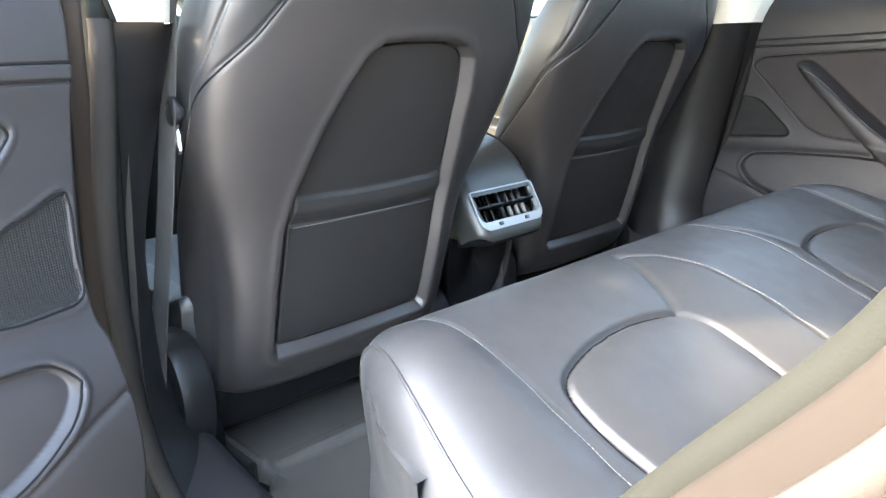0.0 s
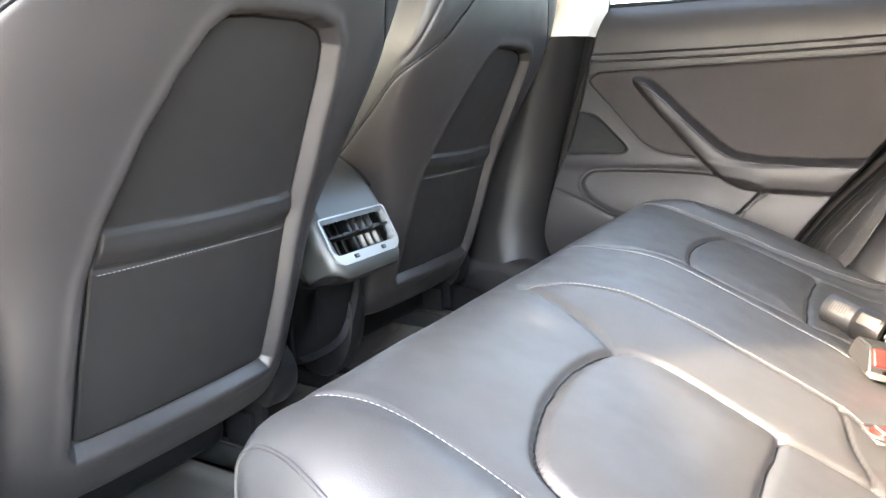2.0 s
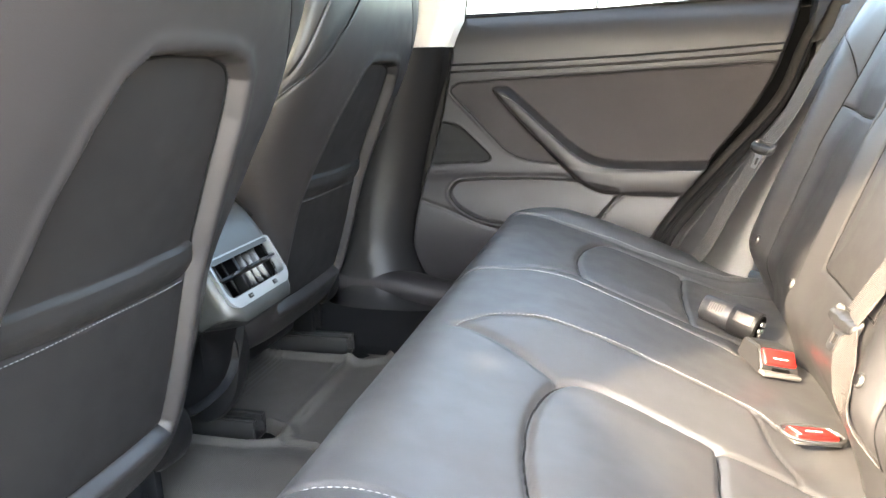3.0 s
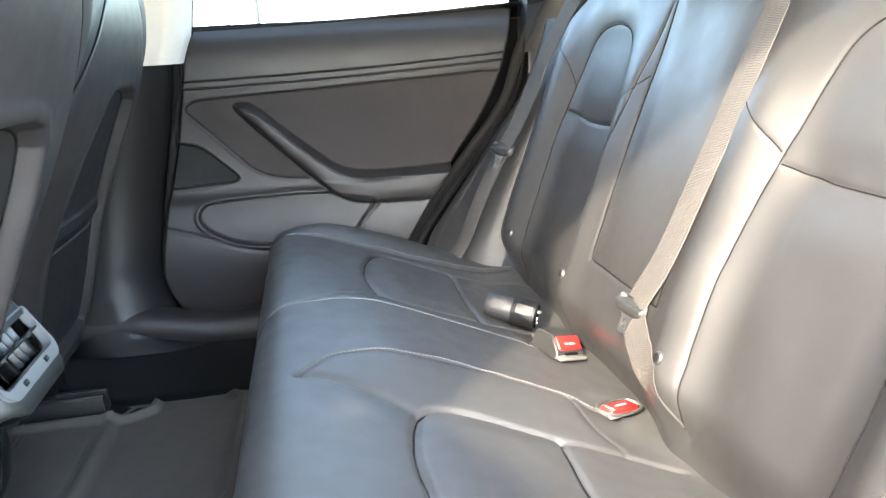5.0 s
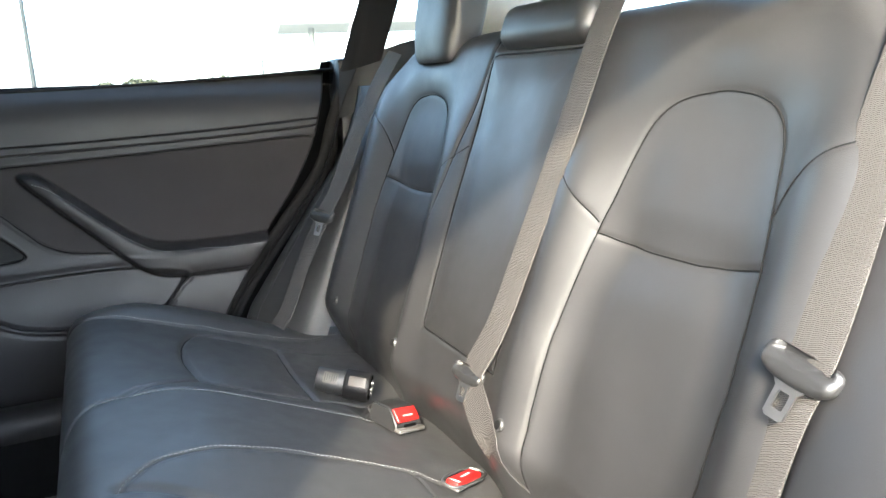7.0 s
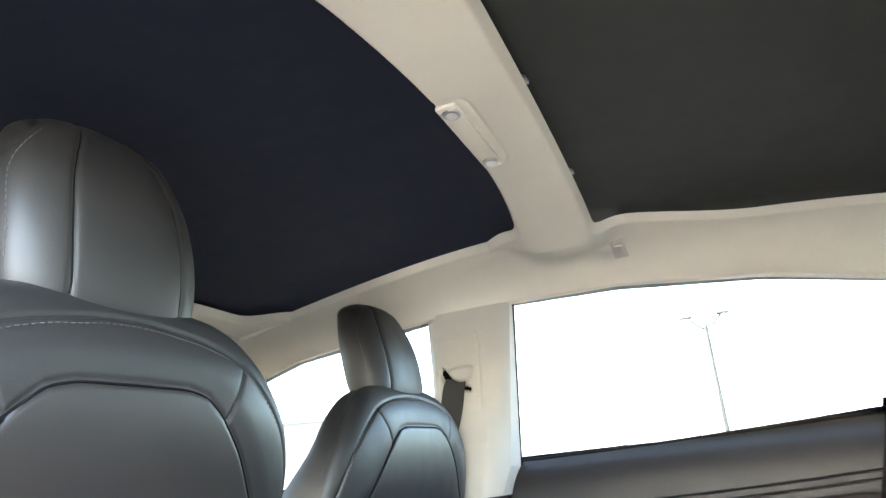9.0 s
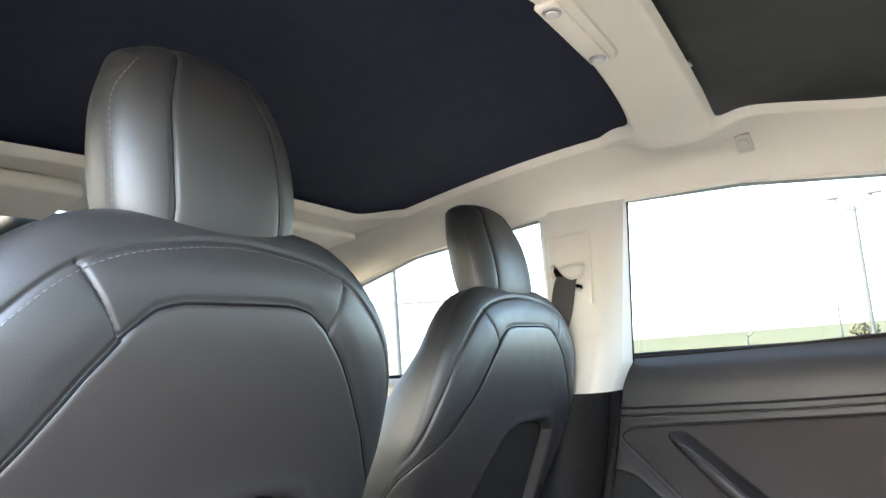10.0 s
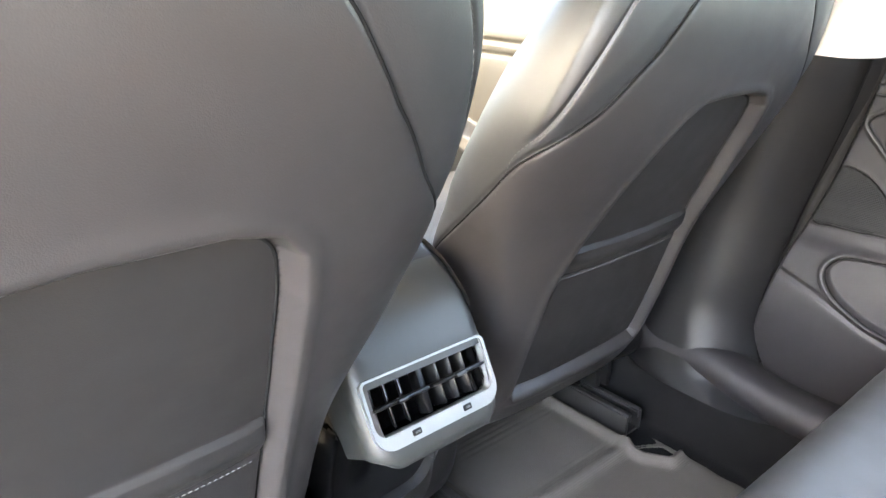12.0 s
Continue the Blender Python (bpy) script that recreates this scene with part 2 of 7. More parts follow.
def tube(line, radius, segs=8, closed=False, flat=1.0):
    """Vertices and faces of a round cord along a line."""
    line = np.asarray(line, float)
    k = len(line)
    tang = (np.roll(line, -1, 0) - np.roll(line, 1, 0)) if closed else np.gradient(line, axis=0)
    tang /= np.linalg.norm(tang, axis=1, keepdims=True) + 1e-12
    ref = np.array([0.13, 0.21, 0.97])
    side = np.cross(tang, ref)
    side /= np.linalg.norm(side, axis=1, keepdims=True) + 1e-9
    up = np.cross(side, tang)
    ang = np.linspace(0, 2 * np.pi, segs, endpoint=False)
    r = np.broadcast_to(np.asarray(radius, float), (k,))
    v = line[:, None] + r[:, None, None] * (np.cos(ang)[None, :, None] * side[:, None] + flat * np.sin(ang)[None, :, None] * up[:, None])
    f = []
    for i in range(k if closed else k - 1):
        for j in range(segs):
            i2, j2 = (i + 1) % k, (j + 1) % segs
            f.append((i * segs + j, i * segs + j2, i2 * segs + j2, i2 * segs + j))
    if not closed:
        f.append(tuple(range(segs)))
        f.append(tuple((k - 1) * segs + j for j in range(segs))[::-1])
    return v.reshape(-1, 3), f


def cord(name, line, radius, mat, parent, label="", closed=False, segs=8, flat=1.0):
    v, f = tube(line, radius, segs, closed, flat)
    return mesh_object(name, v, f, mat, parent, label, sharp=50)


def strap(name, line, width_dir, width, thick, mat, parent, label=""):
    """A flat band along a line; width_dir: its crosswise way at each point or one for all."""
    line = np.asarray(line, float)
    w = np.broadcast_to(np.asarray(width_dir, float), line.shape).copy()
    t = np.gradient(line, axis=0)
    t /= np.linalg.norm(t, axis=1, keepdims=True)
    w -= (w * t).sum(1, keepdims=True) * t
    w /= np.linalg.norm(w, axis=1, keepdims=True)
    n = np.cross(t, w)
    cross = []
    m, ribs = 84, 11
    for a in np.linspace(0, 2 * np.pi, m, endpoint=False):
        c, s = np.cos(a), np.sin(a)
        across = np.sign(c) * abs(c) ** 0.7
        rib = 0.72 + 0.28 * abs(np.cos(across * np.pi * ribs / 2))
        cross.append((across * width / 2, np.sign(s) * abs(s) ** 0.4 * thick / 2 * rib))
    cross = np.array(cross)
    v = line[:, None] + cross[None, :, :1] * w[:, None] + cross[None, :, 1:] * n[:, None]
    k = len(line)
    f = [(i * m + j, i * m + (j + 1) % m, (i + 1) * m + (j + 1) % m, (i + 1) * m + j) for i in range(k - 1) for j in range(m)]
    f += [tuple(range(m)), tuple((k - 1) * m + j for j in range(m))[::-1]]
    return mesh_object(name, v.reshape(-1, 3), f, mat, parent, label, sharp=60)


def stitches(name, line, parent, mat=THREAD, pitch=0.0062, length=0.0040, r=0.00055, label=""):
    """A row of thread stitches along a line in space."""
    pts = even(line, pitch / 2)
    v, f = [], []
    for i in range(0, len(pts) - 1, 2):
        a, b = pts[i], pts[i + 1]
        d = (b - a) / (np.linalg.norm(b - a) + 1e-9)
        mid = (a + b) / 2
        tv, tf = tube([mid - d * length / 2, mid - d * length * 0.3, mid + d * length * 0.3, mid + d * length / 2], [r * 0.4, r, r, r * 0.4], 5)
        k = len(v)
        v.extend(tv)
        f.extend([tuple(k + j for j in face) for face in tf])
    return mesh_object(name, v, f, mat, parent, label)


def on_grid(u, v, uu, vv, p, lift=0.0, n=None):
    """Points of a surface grid p at the plane places (u, v), by the nearest grid point of the fields uu, vv."""
    out = []
    for a, b in zip(u, v):
        k = np.unravel_index(np.argmin((uu - a) ** 2 + (vv - b) ** 2), uu.shape)
        q = p[k].copy()
        if n is not None:
            q = q + lift * n[k]
        out.append(q)
    out = np.array(out)
    if len(out) > 6:
        k = np.ones(5) / 5
        for c in range(3):
            out[2:-2, c] = np.convolve(out[:, c], k, "valid")
    return out


def seam(parent, u, v, uu, vv, p, n, r=0.0011, m=None):
    """A thin dark seam gap that follows the line (u, v) on a surface grid."""
    q = on_grid(u, v, uu, vv, p, 0.0004, n)
    return seam_line(parent, q if m is None else placed(q, m), r)


def seam_line(parent, q, r=0.0011):
    q = even(np.asarray(q), 0.004)
    for _ in range(4):
        q[1:-1] = (q[:-2] + 2 * q[1:-1] + q[2:]) / 4
    return cord("seam", q, r, SEAM, parent, segs=6)


def contour(d, p, u, rows, cols, side):
    """Where a field changes sign along the rows of a surface grid, on one side."""
    out = []
    for i in rows:
        f = d[i, cols]
        k = np.where((f[:-1] > 0) != (f[1:] > 0))[0]
        k = [c for c in k if u[i, cols[c]] * side > 0]
        if k:
            c = k[0] if side < 0 else k[-1]
            t = f[c] / (f[c] - f[c + 1])
            out.append(p[i, cols[c]] * (1 - t) + p[i, cols[c + 1]] * t)
    return np.array(out)


def placed(p, m):
    """A grid of points moved by a matrix."""
    a = np.array(m)
    return p @ a[:3, :3].T + a[:3, 3]


def settle(ob, base):
    """Puts a thing's origin at its base, leaving its parts where they are."""
    base = Vector(base)
    done = set()
    for o in ob.children_recursive:
        if o.data and o.data.name not in done:
            done.add(o.data.name)
            o.data.transform(Matrix.Translation(-base))
    ob.location = base
    return ob


def profile(points, x):
    """Smooth values between (x, value) pairs."""
    c = curve(points, 16)
    return np.interp(x, c[:, 0], c[:, 1])


def mirror_line(line):
    return [(-a, b) for a, b in line]


def outline(half):
    """A closed line from its right half, top to bottom, as (across, up)."""
    return np.array(list(half) + [(-a, b) for a, b in reversed(half) if a > 0])


# ---- the cabin: floor, tunnel, sills ----
GROUND_Z = -0.30


def floor_pan():
    top = thing("floor", "black carpeted car floor with a low centre tunnel", "floor", kind="structure")
    xs, ys = np.linspace(-1.45, 0.25, 110), np.linspace(-0.70, 0.70, 90)
    x, y = np.meshgrid(xs, ys, indexing="ij")
    z = 0.035 + 0.02 * np.exp(-((y / 0.10) ** 4)) + 0.002 * np.sin(40 * x) * np.sin(31 * y)
    z += 0.11 * smooth(0.585, 0.612, np.abs(y))
    sheet(top, np.stack([x, y, z], -1), {0: ("carpet", CARPET, "")})
    under = box_bm((3.6, 1.5, 0.05), (0.0, 0, -0.05), bevel=0.01)
    part("underbody", under, DARK_PLASTIC, top)


floor_pan()


def sill(side):
    ob = thing("sill", "dark plastic door sill trim beside the footwell", "sill", "door sills", "structure")
    xs, t = np.linspace(-0.62, 0.34, 90), np.linspace(0, 1, 26)
    sec = curve([(0.606, 0.135), (0.603, 0.150), (0.608, 0.170), (0.625, 0.186), (0.66, 0.188), (0.70, 0.170), (0.735, 0.135), (0.75, 0.06), (0.76, -0.05)], 8) if side > 0 else curve([(0.575, 0.06), (0.585, 0.125), (0.605, 0.152), (0.66, 0.160), (0.72, 0.155), (0.745, 0.13), (0.75, 0.06), (0.76, -0.05)], 8)
    sec = even(sec, 0.012)
    p = np.zeros((len(xs), len(sec), 3))
    p[..., 0] = xs[:, None]
    p[..., 1] = sec[None, :, 0] * side
    p[..., 2] = sec[None, :, 1] + 0.03 * smooth(-0.12, -0.34, xs)[:, None] * smooth(0.1, 0.14, sec[:, 1])[None, :]
    sheet(ob, p, {0: ("sill_cover", DOOR_PLASTIC, "")}, flip=side < 0)
    skirt = box_bm((3.2, 0.09, 0.24), (0.0, side * 0.80, 0.0), bevel=0.03, segs=3)
    part("side_skirt", skirt, PAINT, ob, "grey painted outer sill")


sill(1)
sill(-1)


def rubber_mat():
    """The ribbed mat in the rear footwell, with raised lips round the seat rails."""
    ob = thing("floor_mat", "charcoal rubber floor mat with raised ribbed rim", "floor mat")
    xs, ys = np.linspace(-0.60, 0.02, 150), np.linspace(-0.56, 0.56, 260)
    x, y = np.meshgrid(xs, ys, indexing="ij")
    z = np.full(x.shape, 0.046)
    z += 0.02 * np.exp(-((y / 0.10) ** 4))
    for c in (0.35, -0.35):
        tray = outline([(0.0, -0.33), (0.15, -0.33), (0.20, -0.30), (0.215, -0.22), (0.21, -0.13), (0.17, -0.10), (0.0, -0.10)])
        d = depth_in(y - c, x, tray)
        z += -0.006 * smooth(-0.004, 0.012, d) + 0.006 * np.exp(-(((d + 0.008) / 0.009) ** 2))
        z += 0.0012 * np.sin((d + 0.02) * 900) * (np.abs(d + 0.012) < 0.022)
    for ry, half, end in ((0.142, 0.036, -0.335), (0.575, 0.070, -0.275), (-0.142, 0.036, -0.335), (-0.575, 0.070, -0.275)):
        slot = depth_in(y - ry, x, outline([(0.0, -0.66), (half, -0.66), (half, end - 0.03), (half - 0.02, end), (0.0, end)]))
        z += -0.016 * smooth(-0.006, 0.004, slot) + 0.013 * np.exp(-(((slot + 0.012) / 0.010) ** 2))
    z += 0.0016 * np.sin(x * 520) * smooth(-0.46, -0.50, x)
    edge = smooth(0.56, 0.545, np.abs(y)) * smooth(0.02, 0.005, x)
    z = z * edge + 0.036 * (1 - edge)
    sheet(ob, np.stack([x, y, z], -1), {0: ("mat_sheet", MAT_RUBBER, "")})


rubber_mat()


def seat_rail(x, y):
    ob = thing("seat_rail", "dark steel seat rail bolted to the floor", "seat rail", "front seat rails")
    for dy in (-0.019, 0.019):
        part("rail_wall", box_bm((0.42, 0.007, 0.040), (x - 0.21, y + dy, 0.066), bevel=0.0025), RAIL, ob)
    part("rail_floor", box_bm((0.415, 0.034, 0.006), (x - 0.21, y, 0.048), bevel=0.0015), DARK_PLASTIC, ob)
    for dy in (-0.0145, 0.0145):
        part("rail_lip", box_bm((0.42, 0.011, 0.005), (x - 0.21, y + dy, 0.0865), bevel=0.002), RAIL, ob)
        part("rail_hook", box_bm((0.42, 0.004, 0.012), (x - 0.21, y + dy * 0.66, 0.079), bevel=0.0012), RAIL, ob)
    part("slider", box_bm((0.26, 0.010, 0.03), (x - 0.25, y, 0.072), bevel=0.003), STEEL, ob)
    settle(ob, (x - 0.2, y, 0.045))


for rx, ry in ((-0.362, 0.140), (-0.350, 0.532), (-0.352, -0.145), (-0.30, -0.545)):
    seat_rail(rx, ry)

# ---- front seats ----


def front_seat(recline, label):
    """A front seat; recline leans the upper part of its backrest back, in degrees."""
    ob = thing("car_seat", label, "car seat", "front seats")
    yc = -0.35
    lev = np.array([(0.188, 0.180, -0.312, 0.09), (0.205, 0.192, -0.292, 0.10), (0.26, 0.197, -0.262, 0.12), (0.35, 0.199, -0.232, 0.13), (0.45, 0.214, -0.203, 0.152), (0.55, 0.245, -0.163, 0.150),
                    (0.65, 0.258, -0.118, 0.132), (0.73, 0.246, -0.094, 0.112), (0.79, 0.224, -0.084, 0.097), (0.835, 0.194, -0.086, 0.094), (0.866, 0.160, -0.096, 0.077),
                    (0.884, 0.124, -0.108, 0.054), (0.892, 0.074, -0.122, 0.03)])
    lv = even(curve(np.vstack([lev, [(0.8935, 0.004, -0.132, 0.003)]]), 30), 0.0025)
    nth = 620
    # finer steps on the rear face
    th = np.linspace(-np.pi, np.pi, nth, endpoint=False)
    th = th - 0.32 * np.sin(th)
    z, a, xr, tk = (lv[:, k][:, None] for k in range(4))
    e = 2 / 3.1
    cx, sy = np.sign(np.cos(th)) * np.abs(np.cos(th)) ** e, np.sign(np.sin(th)) * np.abs(np.sin(th)) ** e
    front = smooth(0.2, -0.6, np.cos(th))
    y = a * sy[None, :]
    x = xr - tk / 2 + tk / 2 * cx[None, :]
    # the side bolsters reach forward on the front face
    x = x - front[None, :] * 0.035 * smooth(0.55, 0.85, np.abs(sy))[None, :] * smooth(0.85, 0.7, z) * smooth(0.2, 0.4, z)
    y = y * (1 + front[None, :] * np.interp(z, [0.19, 0.35, 0.44, 0.53], [0.26, 0.24, 0.13, 0.0]))
    p = np.stack(np.broadcast_arrays(x, y, z), -1).copy()
    n = -grid_normals(p, wrap_v=True)
    if (n[len(lv) // 2, nth // 2, 0]) < 0:
        n = -n
    rear = smooth(0.02, 0.22, np.cos(th))[None, :]
    u, v = p[..., 1], p[..., 2]
    shell = outline([(0.0, 0.826), (0.055, 0.825), (0.078, 0.820), (0.096, 0.806), (0.125, 0.775), (0.163, 0.724), (0.21, 0.675), (0.30, 0.60), (0.36, 0.50), (0.36, 0.15), (0.0, 0.15)])
    rec = np.array([(0.0, 0.668), (0.070, 0.667), (0.102, 0.660), (0.119, 0.645), (0.128, 0.61), (0.139, 0.52), (0.144, 0.46), (0.144, 0.35), (0.142, 0.262), (0.136, 0.252),
                    (-0.136, 0.250), (-0.144, 0.260), (-0.145, 0.35), (-0.141, 0.44), (-0.130, 0.50), (-0.108, 0.57), (-0.086, 0.618), (-0.064, 0.650), (-0.040, 0.665)])
    ds, dr = depth_in(u, v, shell), depth_in(u, v, rec)
    # lower down the shell wraps round the sides: its edge runs forward
    x_edge = profile([(0.15, -0.75), (0.35, -0.50), (0.45, -0.365), (0.49, -0.322), (0.56, -0.243), (0.607, -0.196), (0.66, -0.150), (0.70, -0.126), (0.76, -0.118)], v)
    dx = (p[..., 0] - x_edge) * 0.75 + 0.02 * smooth(0.66, 0.74, v) + 0.12 * smooth(0.70, 0.82, v)
    mixed = np.clip(0.5 + 0.5 * (dx - ds) / 0.03, 0, 1)
    ds = dx + (ds - dx) * mixed - 0.03 * mixed * (1 - mixed)
    wrap = smooth(-0.80, -0.45, np.cos(th))[None, :]
    hs = 0.0012 * smooth(-0.002, 0.005, ds) - 0.0016 * np.exp(-(((ds + 0.002) / 0.0025) ** 2))
    side = smooth(0.85, 0.55, np.cos(th))[None, :] * smooth(-0.95, -0.7, np.cos(th))[None, :]
    h = -0.018 * smooth(-0.003, 0.009, dr) + 0.0015 * np.exp(-(((dr + 0.008) / 0.006) ** 2))
    band = 0.478 - 0.004 * (1 - (u / 0.14) ** 2)
    inrec = smooth(0.007, 0.012, dr)
    h += inrec * (0.0045 * smooth(0.001, -0.001, v - band) + 0.004 * np.exp(-(((v - band + 0.016) / 0.011) ** 2)) - 0.0022 * np.exp(-(((v - band + 0.034) / 0.0022) ** 2)))
    shoulder = curve([(-0.275, 0.58), (-0.252, 0.66), (-0.232, 0.72), (-0.205, 0.78), (-0.172, 0.820), (-0.132, 0.850), (-0.085, 0.866), (0.0, 0.875), (0.085, 0.866), (0.132, 0.850), (0.172, 0.820), (0.205, 0.78), (0.232, 0.72), (0.252, 0.66), (0.275, 0.58)], 8)
    diag = [(0.132, 0.850), (0.118, 0.826), (0.104, 0.800)]
    for line in (shoulder, diag, mirror_line(diag)):
        h += groove(u, v, line, 0.002, 0.0022) * smooth(0.003, -0.003, ds)
    h += 0.003 * smooth(0.0, -0.03, ds) * smooth(0.5, 0.7, v)
    p = p + n * (h * rear + hs * (rear + (wrap - rear) * smooth(0.76, 0.66, v)))[..., None]
    p[..., 1] += yc
    n2 = -grid_normals(p, wrap_v=True)
    if (n2[len(lv) // 2, nth // 2, 0]) < 0:
        n2 = -n2
    back = np.broadcast_to(np.cos(th)[None, :] > -0.6, u.shape)
    region = np.zeros(u.shape, int)
    region[back & (ds > 0)] = 1
    region[back & (dr > 0.0085)] = 2
    region[back & (dr > 0.0085) & (v < band)] = 3
    flip = grid_normals(p, wrap_v=True)[len(lv) // 2, nth // 2, 0] < 0
    sheet(ob, p, {0: ("backrest_cover", LEATHER, ""), 1: ("back_shell", LEATHER_BACK, ""), 2: ("pocket_panel", POCKET, ""), 3: ("map_pocket", POCKET, "flat map pocket with a padded top band")}, region, flip=flip, wrap_v=True)
    mask_u = np.where(np.broadcast_to(np.cos(th)[None, :] > 0.05, u.shape), u, 9)
    for name, line in (("shoulder_stitching", even(shoulder, 0.006)), ("shoulder_stitching", even(diag, 0.006)), ("shoulder_stitching", even(mirror_line(diag), 0.006))):
        line = np.asarray(line)
        stitches(name, on_grid(line[:, 0], line[:, 1] - 0.006 * (len(line) > 20), mask_u, v, p, 0.0006, n2), ob, DARK_THREAD)
    cols = np.where((np.cos(th) > -0.55))[0]
    for s in (-1, 1):
        rows = [i for i in range(len(lv)) if 0.28 < lv[i, 0] < 0.80]
        q = contour(ds, p + n2 * 0.0004, u, rows, cols, s)
        if len(q) > 20:
            seam_line(ob, q, 0.0012)
    arch = np.array([(-0.105, 0.799), (-0.096, 0.806), (-0.078, 0.820), (-0.055, 0.825), (0.0, 0.826), (0.055, 0.825), (0.078, 0.820), (0.096, 0.806), (0.105, 0.799)])
    arch = even(arch, 0.004)
    seam(ob, arch[:, 0], arch[:, 1], mask_u, v, p, n2, 0.0012)
    # near-black cord: the recess edge's shadow line, also hides its stepped cut
    loop = even(np.vstack([rec, rec[:1]]), 0.004)
    turn = np.gradient(loop, axis=0)
    loop = loop + 0.0088 * np.stack([turn[:, 1], -turn[:, 0]], -1) / np.linalg.norm(turn, axis=1, keepdims=True)
    seam(ob, loop[:, 0], loop[:, 1], mask_u, v, p, n2, 0.0013)
    row = np.linspace(-0.124, 0.124, 60)
    stitches("pocket_stitching", on_grid(row, 0.439 + 0 * row, mask_u, v, p, 0.0008, n2), ob, THREAD, pitch=0.005, length=0.0034, r=0.0005)
    # headrest
    hl = np.array([(0.868, 0.086, -0.150, 0.075), (0.874, 0.092, -0.151, 0.092), (0.90, 0.100, -0.154, 0.104), (0.94, 0.102, -0.160, 0.107), (0.98, 0.097, -0.168, 0.102), (1.010, 0.085, -0.176, 0.092),
                   (1.030, 0.073, -0.182, 0.080), (1.042, 0.048, -0.186, 0.055), (1.046, 0.025, -0.188, 0.026)])
    hv = even(curve(np.vstack([hl, [(1.0465, 0.002, -0.189, 0.002)]]), 24), 0.0035)
    th = np.linspace(-np.pi, np.pi, 180, endpoint=False)
    z, a, xc, tk = (hv[:, k][:, None] for k in range(4))
    a, xc, tk = a * 0.95, xc + tk * 0.07, tk * 0.86
    e = 2 / 2.5
    cx, sy = np.sign(np.cos(th)) * np.abs(np.cos(th)) ** e, np.sign(np.sin(th)) * np.abs(np.sin(th)) ** e
    narrow = 1 - 0.16 * smooth(-0.2, 0.9, np.cos(th))[None, :] * smooth(0.86, 1.0, np.abs(sy))[None, :] * 0
    q = np.stack(np.broadcast_arrays(xc + tk / 2 * cx[None, :], a * sy[None, :] * narrow, z), -1).copy()
    m = -grid_normals(q, wrap_v=True)
    if m[len(hv) // 2, 90, 0] < 0:
        m = -m
    u, v = q[..., 1], q[..., 2]
    rr = smooth(-0.1, 0.3, np.cos(th))[None, :]
    hh = np.zeros(u.shape)
    for s in (1, -1):
        hh += groove(u, v, curve([(s * 0.054, 0.86), (s * 0.056, 0.92), (s * 0.050, 0.99), (s * 0.024, 1.05)], 6), 0.0019, 0.0024) * rr
        hh += groove(u, v, curve([(s * 0.094, 0.86), (s * 0.098, 0.92), (s * 0.092, 0.99), (s * 0.045, 1.05)], 6), 0.0017, 0.0014) * rr
    q = q + m * hh[..., None]
    q[..., 1] += yc + 0.004
    flip = grid_normals(q, wrap_v=True)[len(hv) // 2, 90, 0] < 0
    head = sheet(ob, q, {0: ("headrest", LEATHER, "padded black headrest with vertical seams")}, flip=flip, wrap_v=True)[0]
    mu = np.where(np.broadcast_to(np.cos(th)[None, :] > -0.1, u.shape), u, 9)
    for s in (1, -1):
        ln = even(curve([(s * 0.089, 0.88), (s * 0.093, 0.92), (s * 0.087, 0.99), (s * 0.042, 1.048)], 6), 0.006)
        sl = even(curve([(s * 0.054, 0.88), (s * 0.056, 0.92), (s * 0.050, 0.99), (s * 0.024, 1.048)], 6), 0.004)
        seam(head, sl[:, 0], sl[:, 1], mu, v, q, m, 0.0009)
        stitches("headrest_stitching", on_grid(ln[:, 0], ln[:, 1], mu, v, q, 0.0006, m), head, DARK_THREAD)
    cap = bmesh.new()
    bmesh.ops.create_circle(cap, cap_ends=True, segments=24, radius=0.055, matrix=Matrix.Translation((-0.165, yc, 0.874)))
    part("headrest_base", cap, LEATHER, head)
    lean = Matrix.Translation((0, 0, 0.62)) @ Matrix.Rotation(radians(recline), 4, "Y") @ Matrix.Translation((0, 0, -0.62))
    for o in ob.children_recursive:
        for vert in o.data.vertices if recline else ():
            k = float(smooth(0.60, 0.74, vert.co.z))
            vert.co = vert.co + (lean @ vert.co - vert.co) * k
    # cushion and base
    cs = even(curve([(-0.345, 0.295), (-0.40, 0.285), (-0.60, 0.315), (-0.74, 0.345), (-0.80, 0.33), (-0.815, 0.27), (-0.78, 0.20), (-0.5, 0.19), (-0.37, 0.20), (-0.34, 0.26)], 8, True), 0.012)
    rows = []
    for w, k in ((-0.240, 0.72), (-0.236, 0.88), (-0.225, 0.97), (-0.205, 1.0), (-0.17, 0.985), (-0.12, 0.95), (0.0, 0.93), (0.12, 0.95), (0.17, 0.985), (0.205, 1.0), (0.225, 0.97), (0.236, 0.88), (0.240, 0.72)):
        c = np.array([-0.53, 0.24])
        lift = 0.055 * float(smooth(0.13, 0.205, abs(w)))
        rows.append([(c[0] + (px - c[0]) * (1 - (1 - k) * 0.4), yc + w, c[1] + (pz - c[1]) * k + (lift if pz > 0.25 else 0.0)) for px, pz in cs])
    rows = np.array(rows)
    bm = bmesh.new()
    vs = [[bm.verts.new(v3) for v3 in r] for r in rows]
    for r1, r2 in zip(vs[:-1], vs[1:]):
        for i in range(len(r1)):
            j = (i + 1) % len(r1)
            bm.faces.new((r1[i], r1[j], r2[j], r2[i]))
    bm.faces.new(vs[0])
    bm.faces.new(vs[-1][::-1])
    part("seat_cushion", bm, LEATHER, ob)
